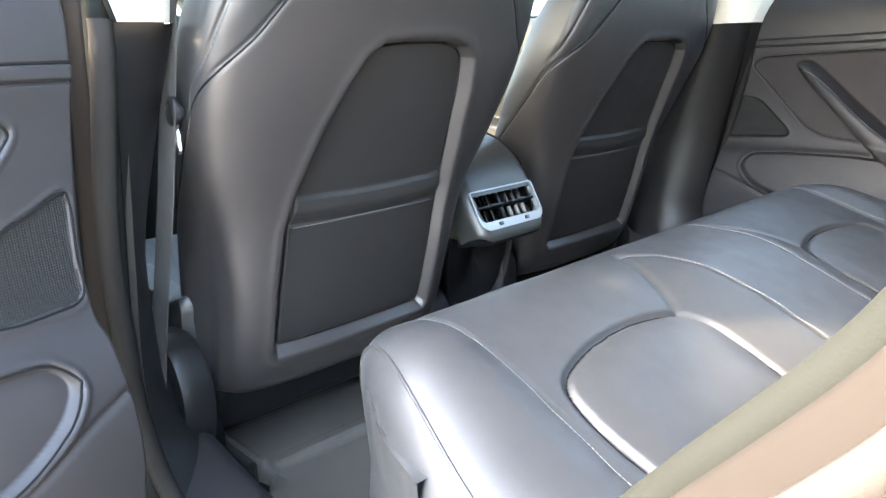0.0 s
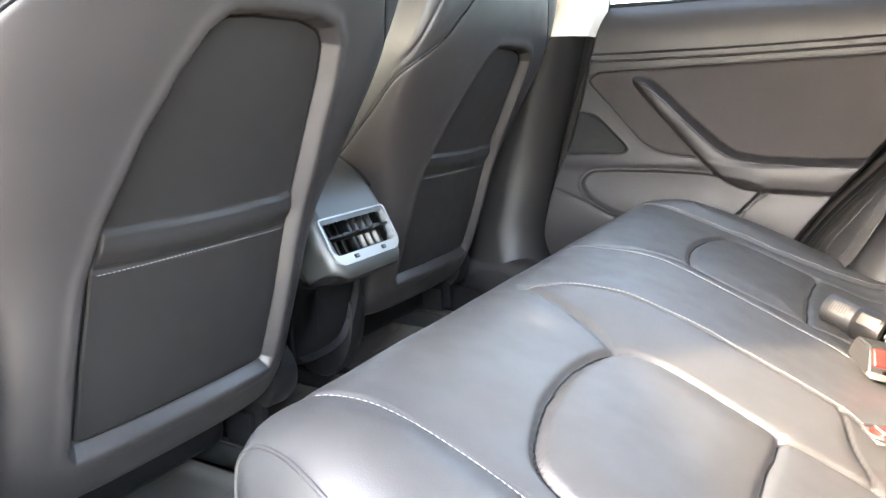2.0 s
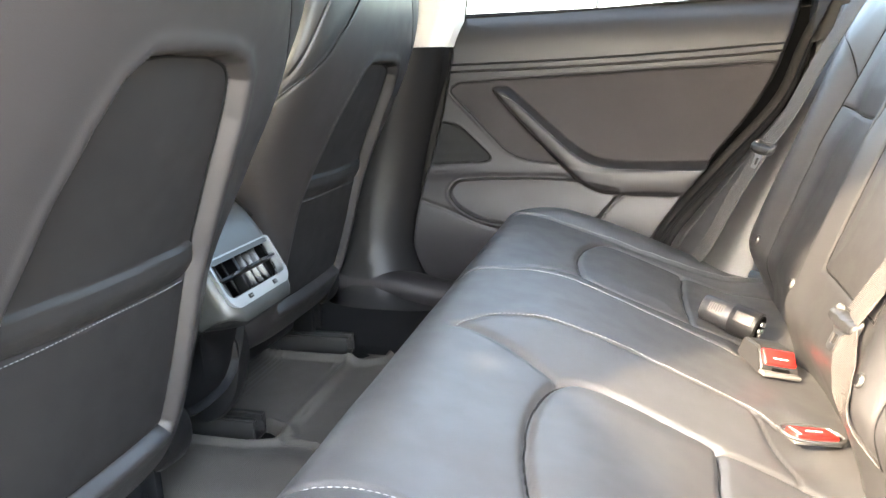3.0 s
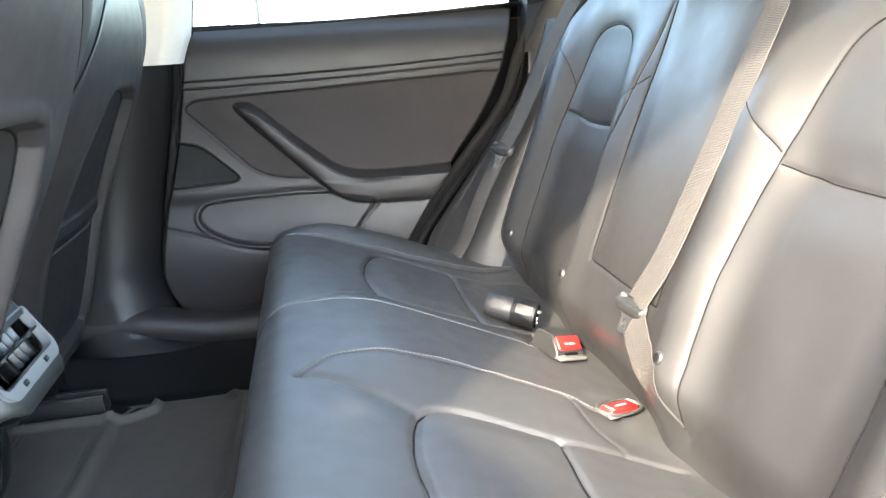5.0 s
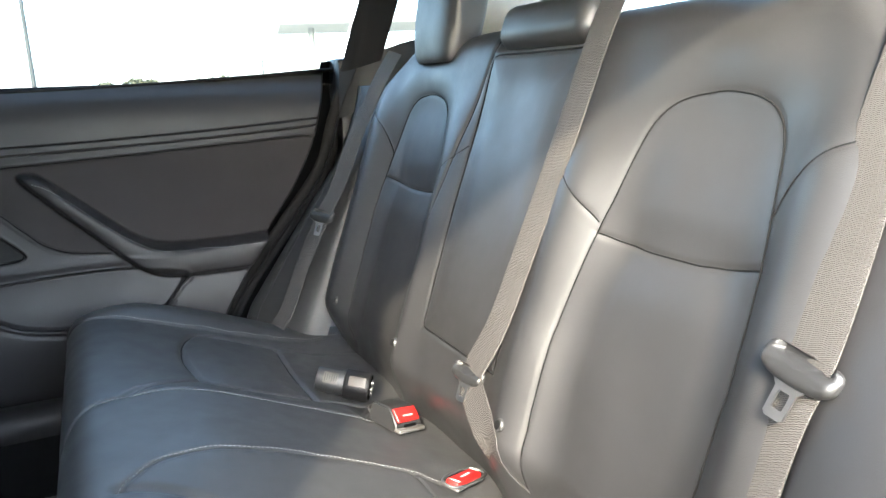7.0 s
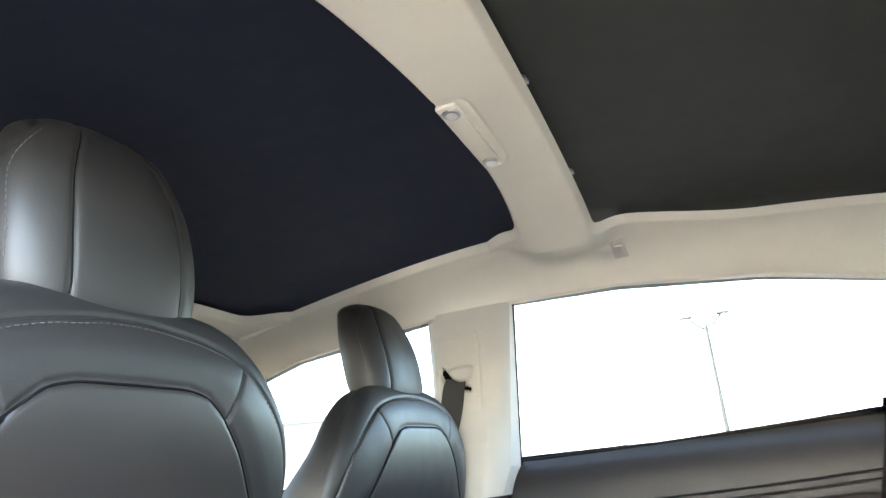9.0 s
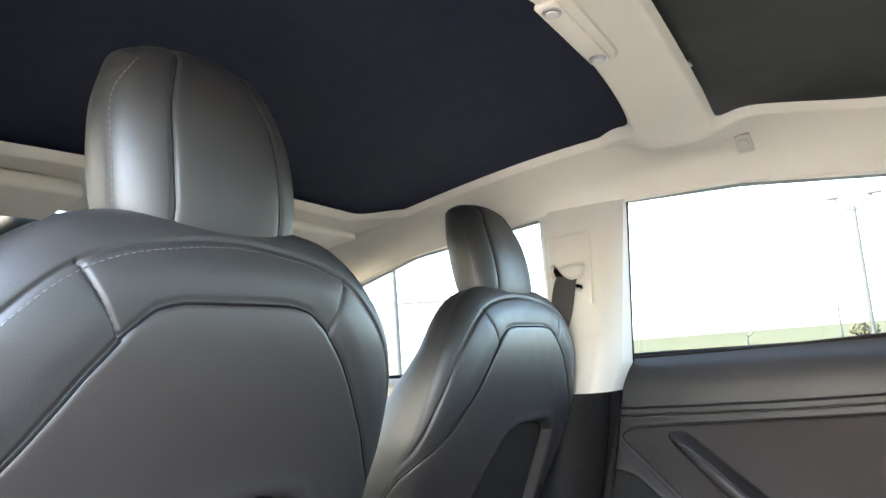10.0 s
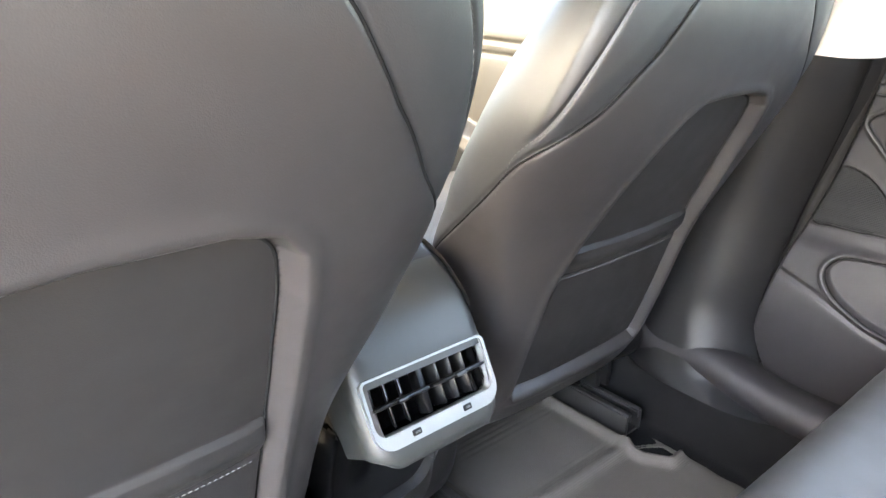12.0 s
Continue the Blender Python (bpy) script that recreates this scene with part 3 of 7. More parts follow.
    part("seat_base", box_bm((0.30, 0.36, 0.10), (-0.55, yc, 0.145), bevel=0.02, segs=3), DARK_PLASTIC, ob)
    for s in (1, -1):
        y0 = yc + s * 0.235
        capm = Matrix.Translation((-0.352, y0 + s * 0.020, 0.226)) @ Matrix.Rotation(radians(90), 4, "X")
        if s > 0:
            capm = Matrix.Translation((-0.372, y0 - 0.012, 0.196)) @ Matrix.Rotation(radians(90), 4, "X")
        bm = cyl_bm(0.056 if s > 0 else 0.076, 0.052 if s > 0 else 0.082, 0.052, capm, 48, 0.012)
        for vv in bm.verts:
            if s < 0 and vv.co.z < 0.226:
                vv.co.z = 0.226 + (vv.co.z - 0.226) * 1.55
        part("recliner_cover", bm, DARK_PLASTIC, ob, "rounded black plastic recliner cover")
        part("side_bracket", box_bm((0.10, 0.016, 0.11), (-0.40, y0 - s * 0.030, 0.15), bevel=0.006), CARPET, ob)
        for px in (-0.39, -0.70):
            part("rail_foot", box_bm((0.05, 0.018, 0.055), (px, yc + s * 0.195, 0.115), bevel=0.005), CARPET, ob)
    part("lower_valance", box_bm((0.05, 0.33, 0.06), (-0.375, yc, 0.20), bevel=0.018, segs=3), DARK_PLASTIC, ob)
    return settle(ob, (-0.50, yc, 0.08))


near_seat = front_seat(6.5, "black leatherette front seat with back pocket by the open door")
far_seat = front_seat(0.0, "black leatherette front seat with back pocket beside closed door")
far_seat.location = (-0.575, 0.35, 0.08)

# ---- rear bench ----


def bench():
    ob = thing("rear_bench_cushion", "black leatherette rear bench cushion with grey stitching", "seat cushion")
    prof = curve([(0.52, 0.225), (0.46, 0.236), (0.38, 0.262), (0.28, 0.302), (0.18, 0.343), (0.10, 0.371), (0.055, 0.381), (0.022, 0.377), (0.0, 0.355), (-0.006, 0.315), (0.002, 0.25), (0.02, 0.16), (0.035, 0.05)], 30)
    prof = even(prof, 0.0035)
    tg = np.gradient(prof, axis=0)
    tg /= np.linalg.norm(tg, axis=1, keepdims=True)
    nrm = np.stack([tg[:, 1], -tg[:, 0]], -1)
    if nrm[len(nrm) // 3, 1] < 0:
        nrm = -nrm
    R, YE = 0.05, 0.56
    flat = np.arange(-(YE - R), YE - R + 1e-6, 0.0034)
    ang = np.linspace(0, np.pi / 2, 14)[1:]
    ys = list(flat)
    off = [0.0] * len(flat)
    for a in ang:
        ys.append(YE - R + R * np.sin(a)), off.append(R * (1 - np.cos(a)))
    for d in (0.08, 0.12, 0.2):
        ys.append(YE + 0.002), off.append(d)
    for a in ang:
        ys.insert(0, -(YE - R + R * np.sin(a))), off.insert(0, R * (1 - np.cos(a)))
    for d in (0.08, 0.12, 0.2):
        ys.insert(0, -YE - 0.002), off.insert(0, d)
    ys, off = np.array(ys), np.array(off)
    p = np.zeros((len(prof), len(ys), 3))
    p[..., 0] = prof[:, None, 0] - nrm[:, None, 0] * off[None, :]
    p[..., 2] = prof[:, None, 1] - nrm[:, None, 1] * off[None, :]
    p[..., 1] = ys[None, :]
    # the ends flare out towards the wheel arches
    wide = 1 + smooth(0.44, 0.56, np.abs(p[..., 1])) * 0.13 * smooth(0.0, 0.30, p[..., 0])
    x, y = p[..., 0].copy(), p[..., 1].copy()
    top = smooth(0.20, 0.33, p[..., 2] + 0.35 * np.clip(x, 0, 1) * 0.9)
    h = np.zeros(x.shape)
    h += 0.016 * smooth(0.455, 0.50, np.abs(y)) * smooth(0.03, 0.12, x)
    h += 0.014 * smooth(0.20, 0.085, np.abs(y - 0.012)) * smooth(0.05, 0.16, x)
    h += 0.010 * smooth(0.40, 0.47, x) * smooth(0.22, 0.3, np.abs(y))
    outer = curve([(0.00, 0.485), (0.045, 0.474), (0.10, 0.466), (0.20, 0.466), (0.33, 0.474), (0.47, 0.49)], 10)
    insert = curve([(0.335, 0.180), (0.26, 0.170), (0.208, 0.172), (0.178, 0.194), (0.163, 0.26), (0.163, 0.32), (0.172, 0.378), (0.195, 0.432), (0.25, 0.448), (0.335, 0.446)], 8)
    cross = curve([(0.335, 0.180), (0.328, 0.32), (0.335, 0.446)], 8)
    rear_l, rear_o = [(0.335, 0.180), (0.41, 0.188), (0.47, 0.21)], [(0.335, 0.446), (0.42, 0.45), (0.48, 0.45)]
    hook_n = curve([(0.054, -0.142), (0.072, -0.116), (0.10, -0.089), (0.18, -0.066), (0.265, -0.064), (0.36, -0.076), (0.42, -0.092)], 8)
    hook_f = curve([(-0.004, 0.03), (0.026, 0.078), (0.073, 0.102), (0.14, 0.112), (0.213, 0.112), (0.334, 0.100), (0.41, 0.092)], 8)
    low_n = curve([(0.054, -0.138), (0.090, -0.146), (0.132, -0.164), (0.176, -0.190)], 8)
    low_f = curve([(0.073, 0.104), (0.10, 0.132), (0.14, 0.164), (0.176, 0.190)], 8)
    rim_n, rim_f = curve([(0.375, -0.080), (0.392, -0.125), (0.408, -0.160), (0.412, -0.19)], 8), curve([(0.375, 0.085), (0.40, 0.15), (0.43, 0.19), (0.46, 0.21)], 8)
    for s in (1, -1):
        h += groove(x, y * s, outer, 0.0028, 0.0035)
        h += groove(x, y * s, insert, 0.0038, 0.0070)
        h += groove(x, y * s, cross, 0.0035, 0.0055)
        h += groove(x, y * s, rear_l, 0.0035, 0.004) + groove(x, y * s, rear_o, 0.0035, 0.004)
        pan = np.vstack([insert, cross[::-1]])
        h += 0.005 * smooth(0.0, 0.05, depth_in(x, y * s, pan))
    h += groove(x, y, hook_n, 0.0026, 0.003) + groove(x, y, hook_f, 0.0026, 0.003)
    h += groove(x, y, rim_n, 0.003, 0.003) + groove(x, y, rim_f, 0.003, 0.003)
    h += groove(x, y, low_n, 0.006, 0.004) + groove(x, y, low_f, 0.006, 0.004)
    # seat-belt wells by the backrest
    for wy, wx in ((0.135, 0.405), (-0.112, 0.415)):
        h += -0.008 * np.exp(-(((x - wx) / 0.03) ** 2 + ((y - wy) / 0.05) ** 2) ** 2)
    # soft creases
    rng = np.random.default_rng(4)
    for k in range(16):
        a = rng.uniform(0, np.pi)
        h += 0.0002 * np.sin((x * np.cos(a) + y * np.sin(a)) * rng.uniform(20, 60) + rng.uniform(0, 6)) * 0.5
    n = grid_normals(p)
    if n[len(prof) // 3, len(ys) // 2, 2] < 0:
        n = -n
    p = p + n * (h * top)[..., None]
    p[..., 1] *= wide
    side_seam = (off > R * 0.25) & (off < R * 0.5)
    flip = grid_normals(p)[len(prof) // 3, len(ys) // 2, 2] < 0
    region = np.zeros(x.shape, int)
    for k, s in ((1, 1), (2, -1)):
        region[(depth_in(x, y * s, np.vstack([insert, cross[::-1]])) > 0) & (top > 0.3)] = k
        region[(y * s > np.interp(x, outer[:, 0], outer[:, 1])) & (region == 0)] = k + 2
    mid = (y > np.interp(x, hook_n[:, 0], hook_n[:, 1])) & (y < np.interp(x, hook_f[:, 0], hook_f[:, 1])) & (x > 0.06) & (top > 0.3)
    region[mid & (region == 0)] = 5
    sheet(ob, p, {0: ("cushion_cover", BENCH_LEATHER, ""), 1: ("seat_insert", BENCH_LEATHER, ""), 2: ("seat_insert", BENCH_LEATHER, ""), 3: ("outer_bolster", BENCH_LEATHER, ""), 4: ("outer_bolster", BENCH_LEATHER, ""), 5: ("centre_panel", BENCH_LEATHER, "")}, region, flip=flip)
    n2 = grid_normals(p) * (-1 if flip else 1)
    xm = np.where(top > 0.25, x, 9)
    for line, shift in ((hook_n, 0.004), (hook_f, -0.004), (outer, 0.005), (np.stack([outer[:, 0], -outer[:, 1]], -1), -0.005)):
        ln = even(line, 0.005)
        ln = ln[ln[:, 0] > 0.03]
        stitches("stitching", on_grid(ln[:, 0], ln[:, 1] + shift, xm, y, p, 0.0009, n2), ob, THREAD, pitch=0.0056, length=0.0036, r=0.00046)
    for s in (1, -1):
        for line in (insert, cross):
            ln = even(line, 0.004)
            seam(ob, ln[:, 0], ln[:, 1] * s, xm, y, p, n2, 0.0012)
    # piped edge seam at the two ends
    for s in (0, 1):
        cols = np.where(side_seam)[0]
        c = cols[cols < len(ys) // 2].max() if s == 0 else cols[cols > len(ys) // 2].min()
        line = (p[:, c] + n2[:, c] * 0.0006)[int(len(prof) * 0.10): int(len(prof) * 0.70)]
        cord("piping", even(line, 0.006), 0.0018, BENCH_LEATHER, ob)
        stitches("edge_stitching", even(line + n2[:, c][int(len(prof) * 0.10): int(len(prof) * 0.70)] * 0.0012 + np.array([0, 0.004 * (1 if s == 0 else -1), 0]), 0.006), ob, THREAD, pitch=0.006, length=0.004, r=0.00045)
    return settle(ob, (0.25, 0, 0.05))


bench()


def rear_back():
    ob = thing("rear_bench_upper", "black leatherette split rear backrest with moulded seat shapes", "seat backrest")
    base, up = np.array([0.437, 0.0, 0.265]), np.array([0.343, 0.0, 0.939])
    fwd = np.array([-0.939, 0.0, 0.343])
    W = 0.605
    prof = [(w, 0.0) for w in np.arange(-0.03, W - 0.05, 0.0029)]
    prof += [(W - 0.05 + 0.05 * np.sin(a), -0.05 * (1 - np.cos(a))) for a in np.linspace(0, np.pi / 2, 16)]
    prof += [(W, -0.08), (W - 0.01, -0.10), (W - 0.1, -0.11), (0.2, -0.11)]
    prof = np.array(prof)
    R, YE = 0.050, 0.558
    flat = np.arange(-(YE - R), YE - R + 1e-6, 0.0025)
    ang = np.linspace(0, np.pi / 2, 12)[1:]
    ys = np.r_[-(YE), -(YE - R + R * np.sin(ang))[::-1], flat, YE - R + R * np.sin(ang), YE]
    off = np.r_[0.10, (R * (1 - np.cos(ang)))[::-1], 0 * flat, R * (1 - np.cos(ang)), 0.10]
    w = prof[:, 0][:, None] + 0 * ys[None, :]
    t = prof[:, 1][:, None] - off[None, :]
    y = np.broadcast_to(ys[None, :], w.shape).copy()
    ay = np.abs(y)
    # the shoulders fall away towards the doors
    w = w * (1 - 0.17 * smooth(0.42, 0.56, ay) * smooth(0.25, 0.55, w))
    z = base[2] + w * up[2]
    h = np.zeros(w.shape)
    panel = curve([(0.200, 0.28), (0.192, 0.36), (0.190, 0.44), (0.196, 0.51), (0.208, 0.580), (0.222, 0.63), (0.236, 0.68), (0.252, 0.708), (0.285, 0.724), (0.335, 0.729), (0.382, 0.720), (0.405, 0.695), (0.418, 0.645), (0.427, 0.583), (0.432, 0.50), (0.430, 0.42), (0.428, 0.34), (0.43, 0.28)], 6)
    upper = curve([(0.208, 0.580), (0.26, 0.576), (0.33, 0.574), (0.427, 0.583)], 8)
    o_seam = curve([(0.421, 0.622), (0.440, 0.650), (0.470, 0.674), (0.54, 0.70)], 8)
    i_seam = curve([(0.209, 0.592), (0.170, 0.615), (0.118, 0.650)], 8)
    split = curve([(0.185, 0.27), (0.195, 0.33), (0.190, 0.40), (0.172, 0.50), (0.150, 0.60), (0.134, 0.70), (0.121, 0.80)], 8)
    pd = None
    for s in (1, -1):
        ys_ = y * s
        d = depth_in(ys_, z, panel)
        pd = d if pd is None else np.maximum(pd, d)
        h += -0.024 * smooth(-0.045, 0.050, d)
        cuts = [groove(ys_, z, panel[: -1], 0.0028, 0.0013), groove(ys_, z, upper, 0.0030, 0.0024), groove(ys_, z, o_seam, 0.0028, 0.0012), groove(ys_, z, i_seam, 0.0028, 0.0009)]
        h += np.minimum.reduce(cuts)
        h += 0.020 * np.exp(-(((ys_ - 0.480) / np.where(ys_ > 0.48, 0.055, 0.040)) ** 2)) * smooth(0.80, 0.66, z) * smooth(0.26, 0.36, z)
        h += 0.014 * np.exp(-(((ys_ - 0.160) / 0.040) ** 2)) * smooth(0.76, 0.62, z)
        h += 0.006 * smooth(0.0, 0.05, d) * smooth(0.575, 0.62, z)
        h += 0.004 * smooth(0.0, 0.06, d) * smooth(0.575, 0.52, z)
        # hollow under the headrest
        h += -0.020 * np.exp(-(((ys_ - 0.33) / 0.07) ** 2 + ((z - 0.835) / 0.045) ** 2))
    h += groove(y, z, split, 0.0026, 0.003)
    # the folding centre armrest panel
    arm = np.array([(-0.106, 0.392), (0.106, 0.392), (0.110, 0.50), (0.112, 0.64), (0.116, 0.778), (-0.116, 0.778), (-0.112, 0.64), (-0.110, 0.50)])
    da = depth_in(y, z, arm)
    h += -0.0022 * np.exp(-((da / 0.0028) ** 2)) + 0.005 * smooth(0, 0.05, da)
    h += -0.010 * smooth(0.13, 0.09, ay) * smooth(0.78, 0.79, z)
    rng = np.random.default_rng(7)
    for k in range(14):
        a = rng.uniform(0, np.pi)
        h += 0.0004 * np.sin((z * np.cos(a) + y * np.sin(a)) * rng.uniform(20, 60) + rng.uniform(0, 6))
    face = smooth(-0.06, -0.02, t)
    t = t - 0.062 * (1 - smooth(-0.03, 0.075, w))
    p = base + w[..., None] * up + (t + h * face)[..., None] * fwd
    p[..., 1] = y
    flip = grid_normals(p)[70, len(ys) // 2] @ fwd < 0
    n = grid_normals(p) * (-1 if flip else 1)
    region = np.zeros(w.shape, int)
    region[(pd > 0) & (z > 0.578) & (y > 0)] = 1
    region[(pd > 0) & (z > 0.578) & (y < 0)] = 2
    region[(pd > 0) & (z <= 0.578) & (y > 0)] = 3
    region[(pd > 0) & (z <= 0.578) & (y < 0)] = 4
    region[da > 0] = 5
    region[(y > np.interp(z, split[:, 1], split[:, 0])) & (region == 0)] = 6
    sheet(ob, p, {0: ("backrest_cover", LEATHER, ""), 6: ("backrest_cover", LEATHER, ""), 1: ("upper_panel", LEATHER, ""), 2: ("upper_panel", LEATHER, ""), 3: ("lower_panel", LEATHER, ""), 4: ("lower_panel", LEATHER, ""),
                      5: ("folding_armrest", LEATHER, "folded-up centre armrest")}, region, flip=flip)
    zm = np.where(face > 0.4, z, 9)
    for s in (1, -1):
        for line in (panel[:-1], upper, o_seam, i_seam):
            ln = even(line, 0.004)
            ln = ln[(ln[:, 1] > 0.29)]
            seam(ob, ln[:, 0] * s, ln[:, 1], y, zm, p, n, 0.0009)
    for line, r in ((split, 0.0012), (np.vstack([arm, arm[:1]]), 0.0014)):
        ln = even(line, 0.004)
        seam(ob, ln[:, 0], ln[:, 1], y, zm, p, n, r)
    # child-seat anchor buttons
    for by, bz in ((-0.163, 0.350), (0.163, 0.350), (0.455, 0.345), (-0.455, 0.345)):
        c = on_grid([by], [bz], y, zm, p, 0.002, n)[0]
        m = Matrix.Translation(c) @ Vector(fwd).to_track_quat("Z", "Y").to_matrix().to_4x4()
        b = part("anchor_button", cyl_bm(0.008, 0.0072, 0.004, m, 24, 0.001), STEEL, ob, "small round chrome-rimmed child-seat anchor button")
        part("button_face", cyl_bm(0.0055, 0.0055, 0.001, m @ Matrix.Translation((0, 0, 0.0024)), 20), DARK_PLASTIC, b)
    # centre headrest pad on top of the armrest
    bm = box_bm((0.055, 0.215, 0.065), (0, 0, 0), bevel=0.024, segs=5)
    bmesh.ops.transform(bm, matrix=Matrix.Translation((0.648, 0.0, 0.812)) @ Matrix.Rotation(radians(20), 4, "Y"), verts=bm.verts)
    part("centre_headrest", bm, LEATHER, ob, "low centre headrest pad")
    for hy in (0.33, -0.33):
        rows = []
        for zz, a, xc, tk in ((0.765, 0.070, 0.640, 0.05), (0.775, 0.082, 0.645, 0.075), (0.81, 0.090, 0.652, 0.090), (0.86, 0.094, 0.662, 0.096), (0.92, 0.092, 0.674, 0.094), (0.965, 0.082, 0.684, 0.080), (0.988, 0.062, 0.690, 0.055), (0.996, 0.03, 0.692, 0.025), (0.9965, 0.002, 0.693, 0.002)):
            rows.append((zz + (0.06 if hy < 0 else 0.012), a * 0.84, xc + (0.02 if hy < 0 else 0.0), tk * 0.86))
        hv = even(curve(rows, 10), 0.006)
        th = np.linspace(-np.pi, np.pi, 120, endpoint=False)
        zz, a, xc, tk = (hv[:, k][:, None] for k in range(4))
        e = 2 / 4.2
        cx, sy = np.sign(np.cos(th)) * np.abs(np.cos(th)) ** e, np.sign(np.sin(th)) * np.abs(np.sin(th)) ** e
        q = np.stack(np.broadcast_arrays(xc + tk / 2 * cx[None, :], a * sy[None, :], zz), -1).copy()
        m = grid_normals(q, wrap_v=True)
        fl = m[len(hv) // 2, 60, 0] > 0
        m = m * (-1 if fl else 1)
        g = groove(q[..., 1], q[..., 2], [(0.075, 0.76), (0.078, 0.9), (0.05, 0.97)], 0.0025, 0.003) + groove(q[..., 1], q[..., 2], [(-0.075, 0.76), (-0.078, 0.9), (-0.05, 0.97)], 0.0025, 0.003)
        q = q + m * g[..., None]
        q[..., 1] += hy
        sheet(ob, q, {0: ("headrest", LEATHER, "tall padded rear headrest")}, flip=fl, wrap_v=True)
    return settle(ob, (0.5, 0, 0.25))


rear_back()


def side_bolster(s):
    """The padded filler between the rear backrest and the door opening."""
    ob = thing("side_bolster", "black leatherette side bolster beside the rear backrest", "seat bolster", "rear side bolsters")
    t, v = np.linspace(0, 1, 110), np.linspace(0, 1, 60)
    tt, vv = np.meshgrid(t, v, indexing="ij")
    z = 0.20 + 0.545 * tt
    inner_x, inner_y = 0.425 + 0.365 * (z - 0.265), (0.520 if s > 0 else 0.508) + 0 * z
    out_x = profile([(0.18, 0.29), (0.29, 0.322), (0.35, 0.362), (0.466, 0.450), (0.59, 0.540), (0.67, 0.572), (0.78, 0.600), (0.82, 0.61)], z)
    out_y = profile([(0.18, 0.655), (0.35, 0.665), (0.5, 0.675), (0.67, 0.665), (0.82, 0.655)], z)
    x = inner_x + 0.03 * np.exp(-vv * 30) + (out_x - inner_x) * vv ** 0.9
    y = inner_y + (out_y - inner_y) * vv
    bul = 0.010 * np.sin(np.pi * np.clip(vv, 0, 1)) * smooth(0, 0.15, tt) - (0.030 if s > 0 else 0.008) * smooth(0.50, 0.72, z) * (1 - 0.7 * vv)
    seam = np.exp(-(((vv - 0.80) / 0.016) ** 2))
    x = x - bul * 0.9 + 0.003 * seam
    y = y - bul * 0.3
    x = x + 0.06 * smooth(0.965, 1.0, vv)
    p = np.stack([x, y * s, z], -1)
    flip = grid_normals(p)[55, 30, 0] > 0
    sheet(ob, p, {0: ("bolster_cover", LEATHER, "")}, flip=flip)
    n = grid_normals(p) * (-1 if flip else 1)
    c = int(60 * 0.775)
    stitches("stitching", even(p[8:100, c] + n[8:100, c] * 0.0008, 0.006), ob, THREAD if s < 0 else DARK_THREAD, pitch=0.006, length=0.004, r=0.0004)
    settle(ob, (0.45, s * 0.58, 0.2))


side_bolster(1)
side_bolster(-1)

# ---- doors ----
REAR_DOOR_FRONT = [(0.14, -0.150), (0.165, -0.185), (0.20, -0.214), (0.25, -0.235), (0.30, -0.236), (0.43, -0.210), (0.55, -0.178), (0.65, -0.156), (0.76, -0.134)]
REAR_DOOR_BACK = [(0.14, 0.20), (0.20, 0.235), (0.29, 0.284), (0.35, 0.321), (0.466, 0.406), (0.592, 0.499), (0.668, 0.530), (0.78, 0.565), (0.80, 0.57)]


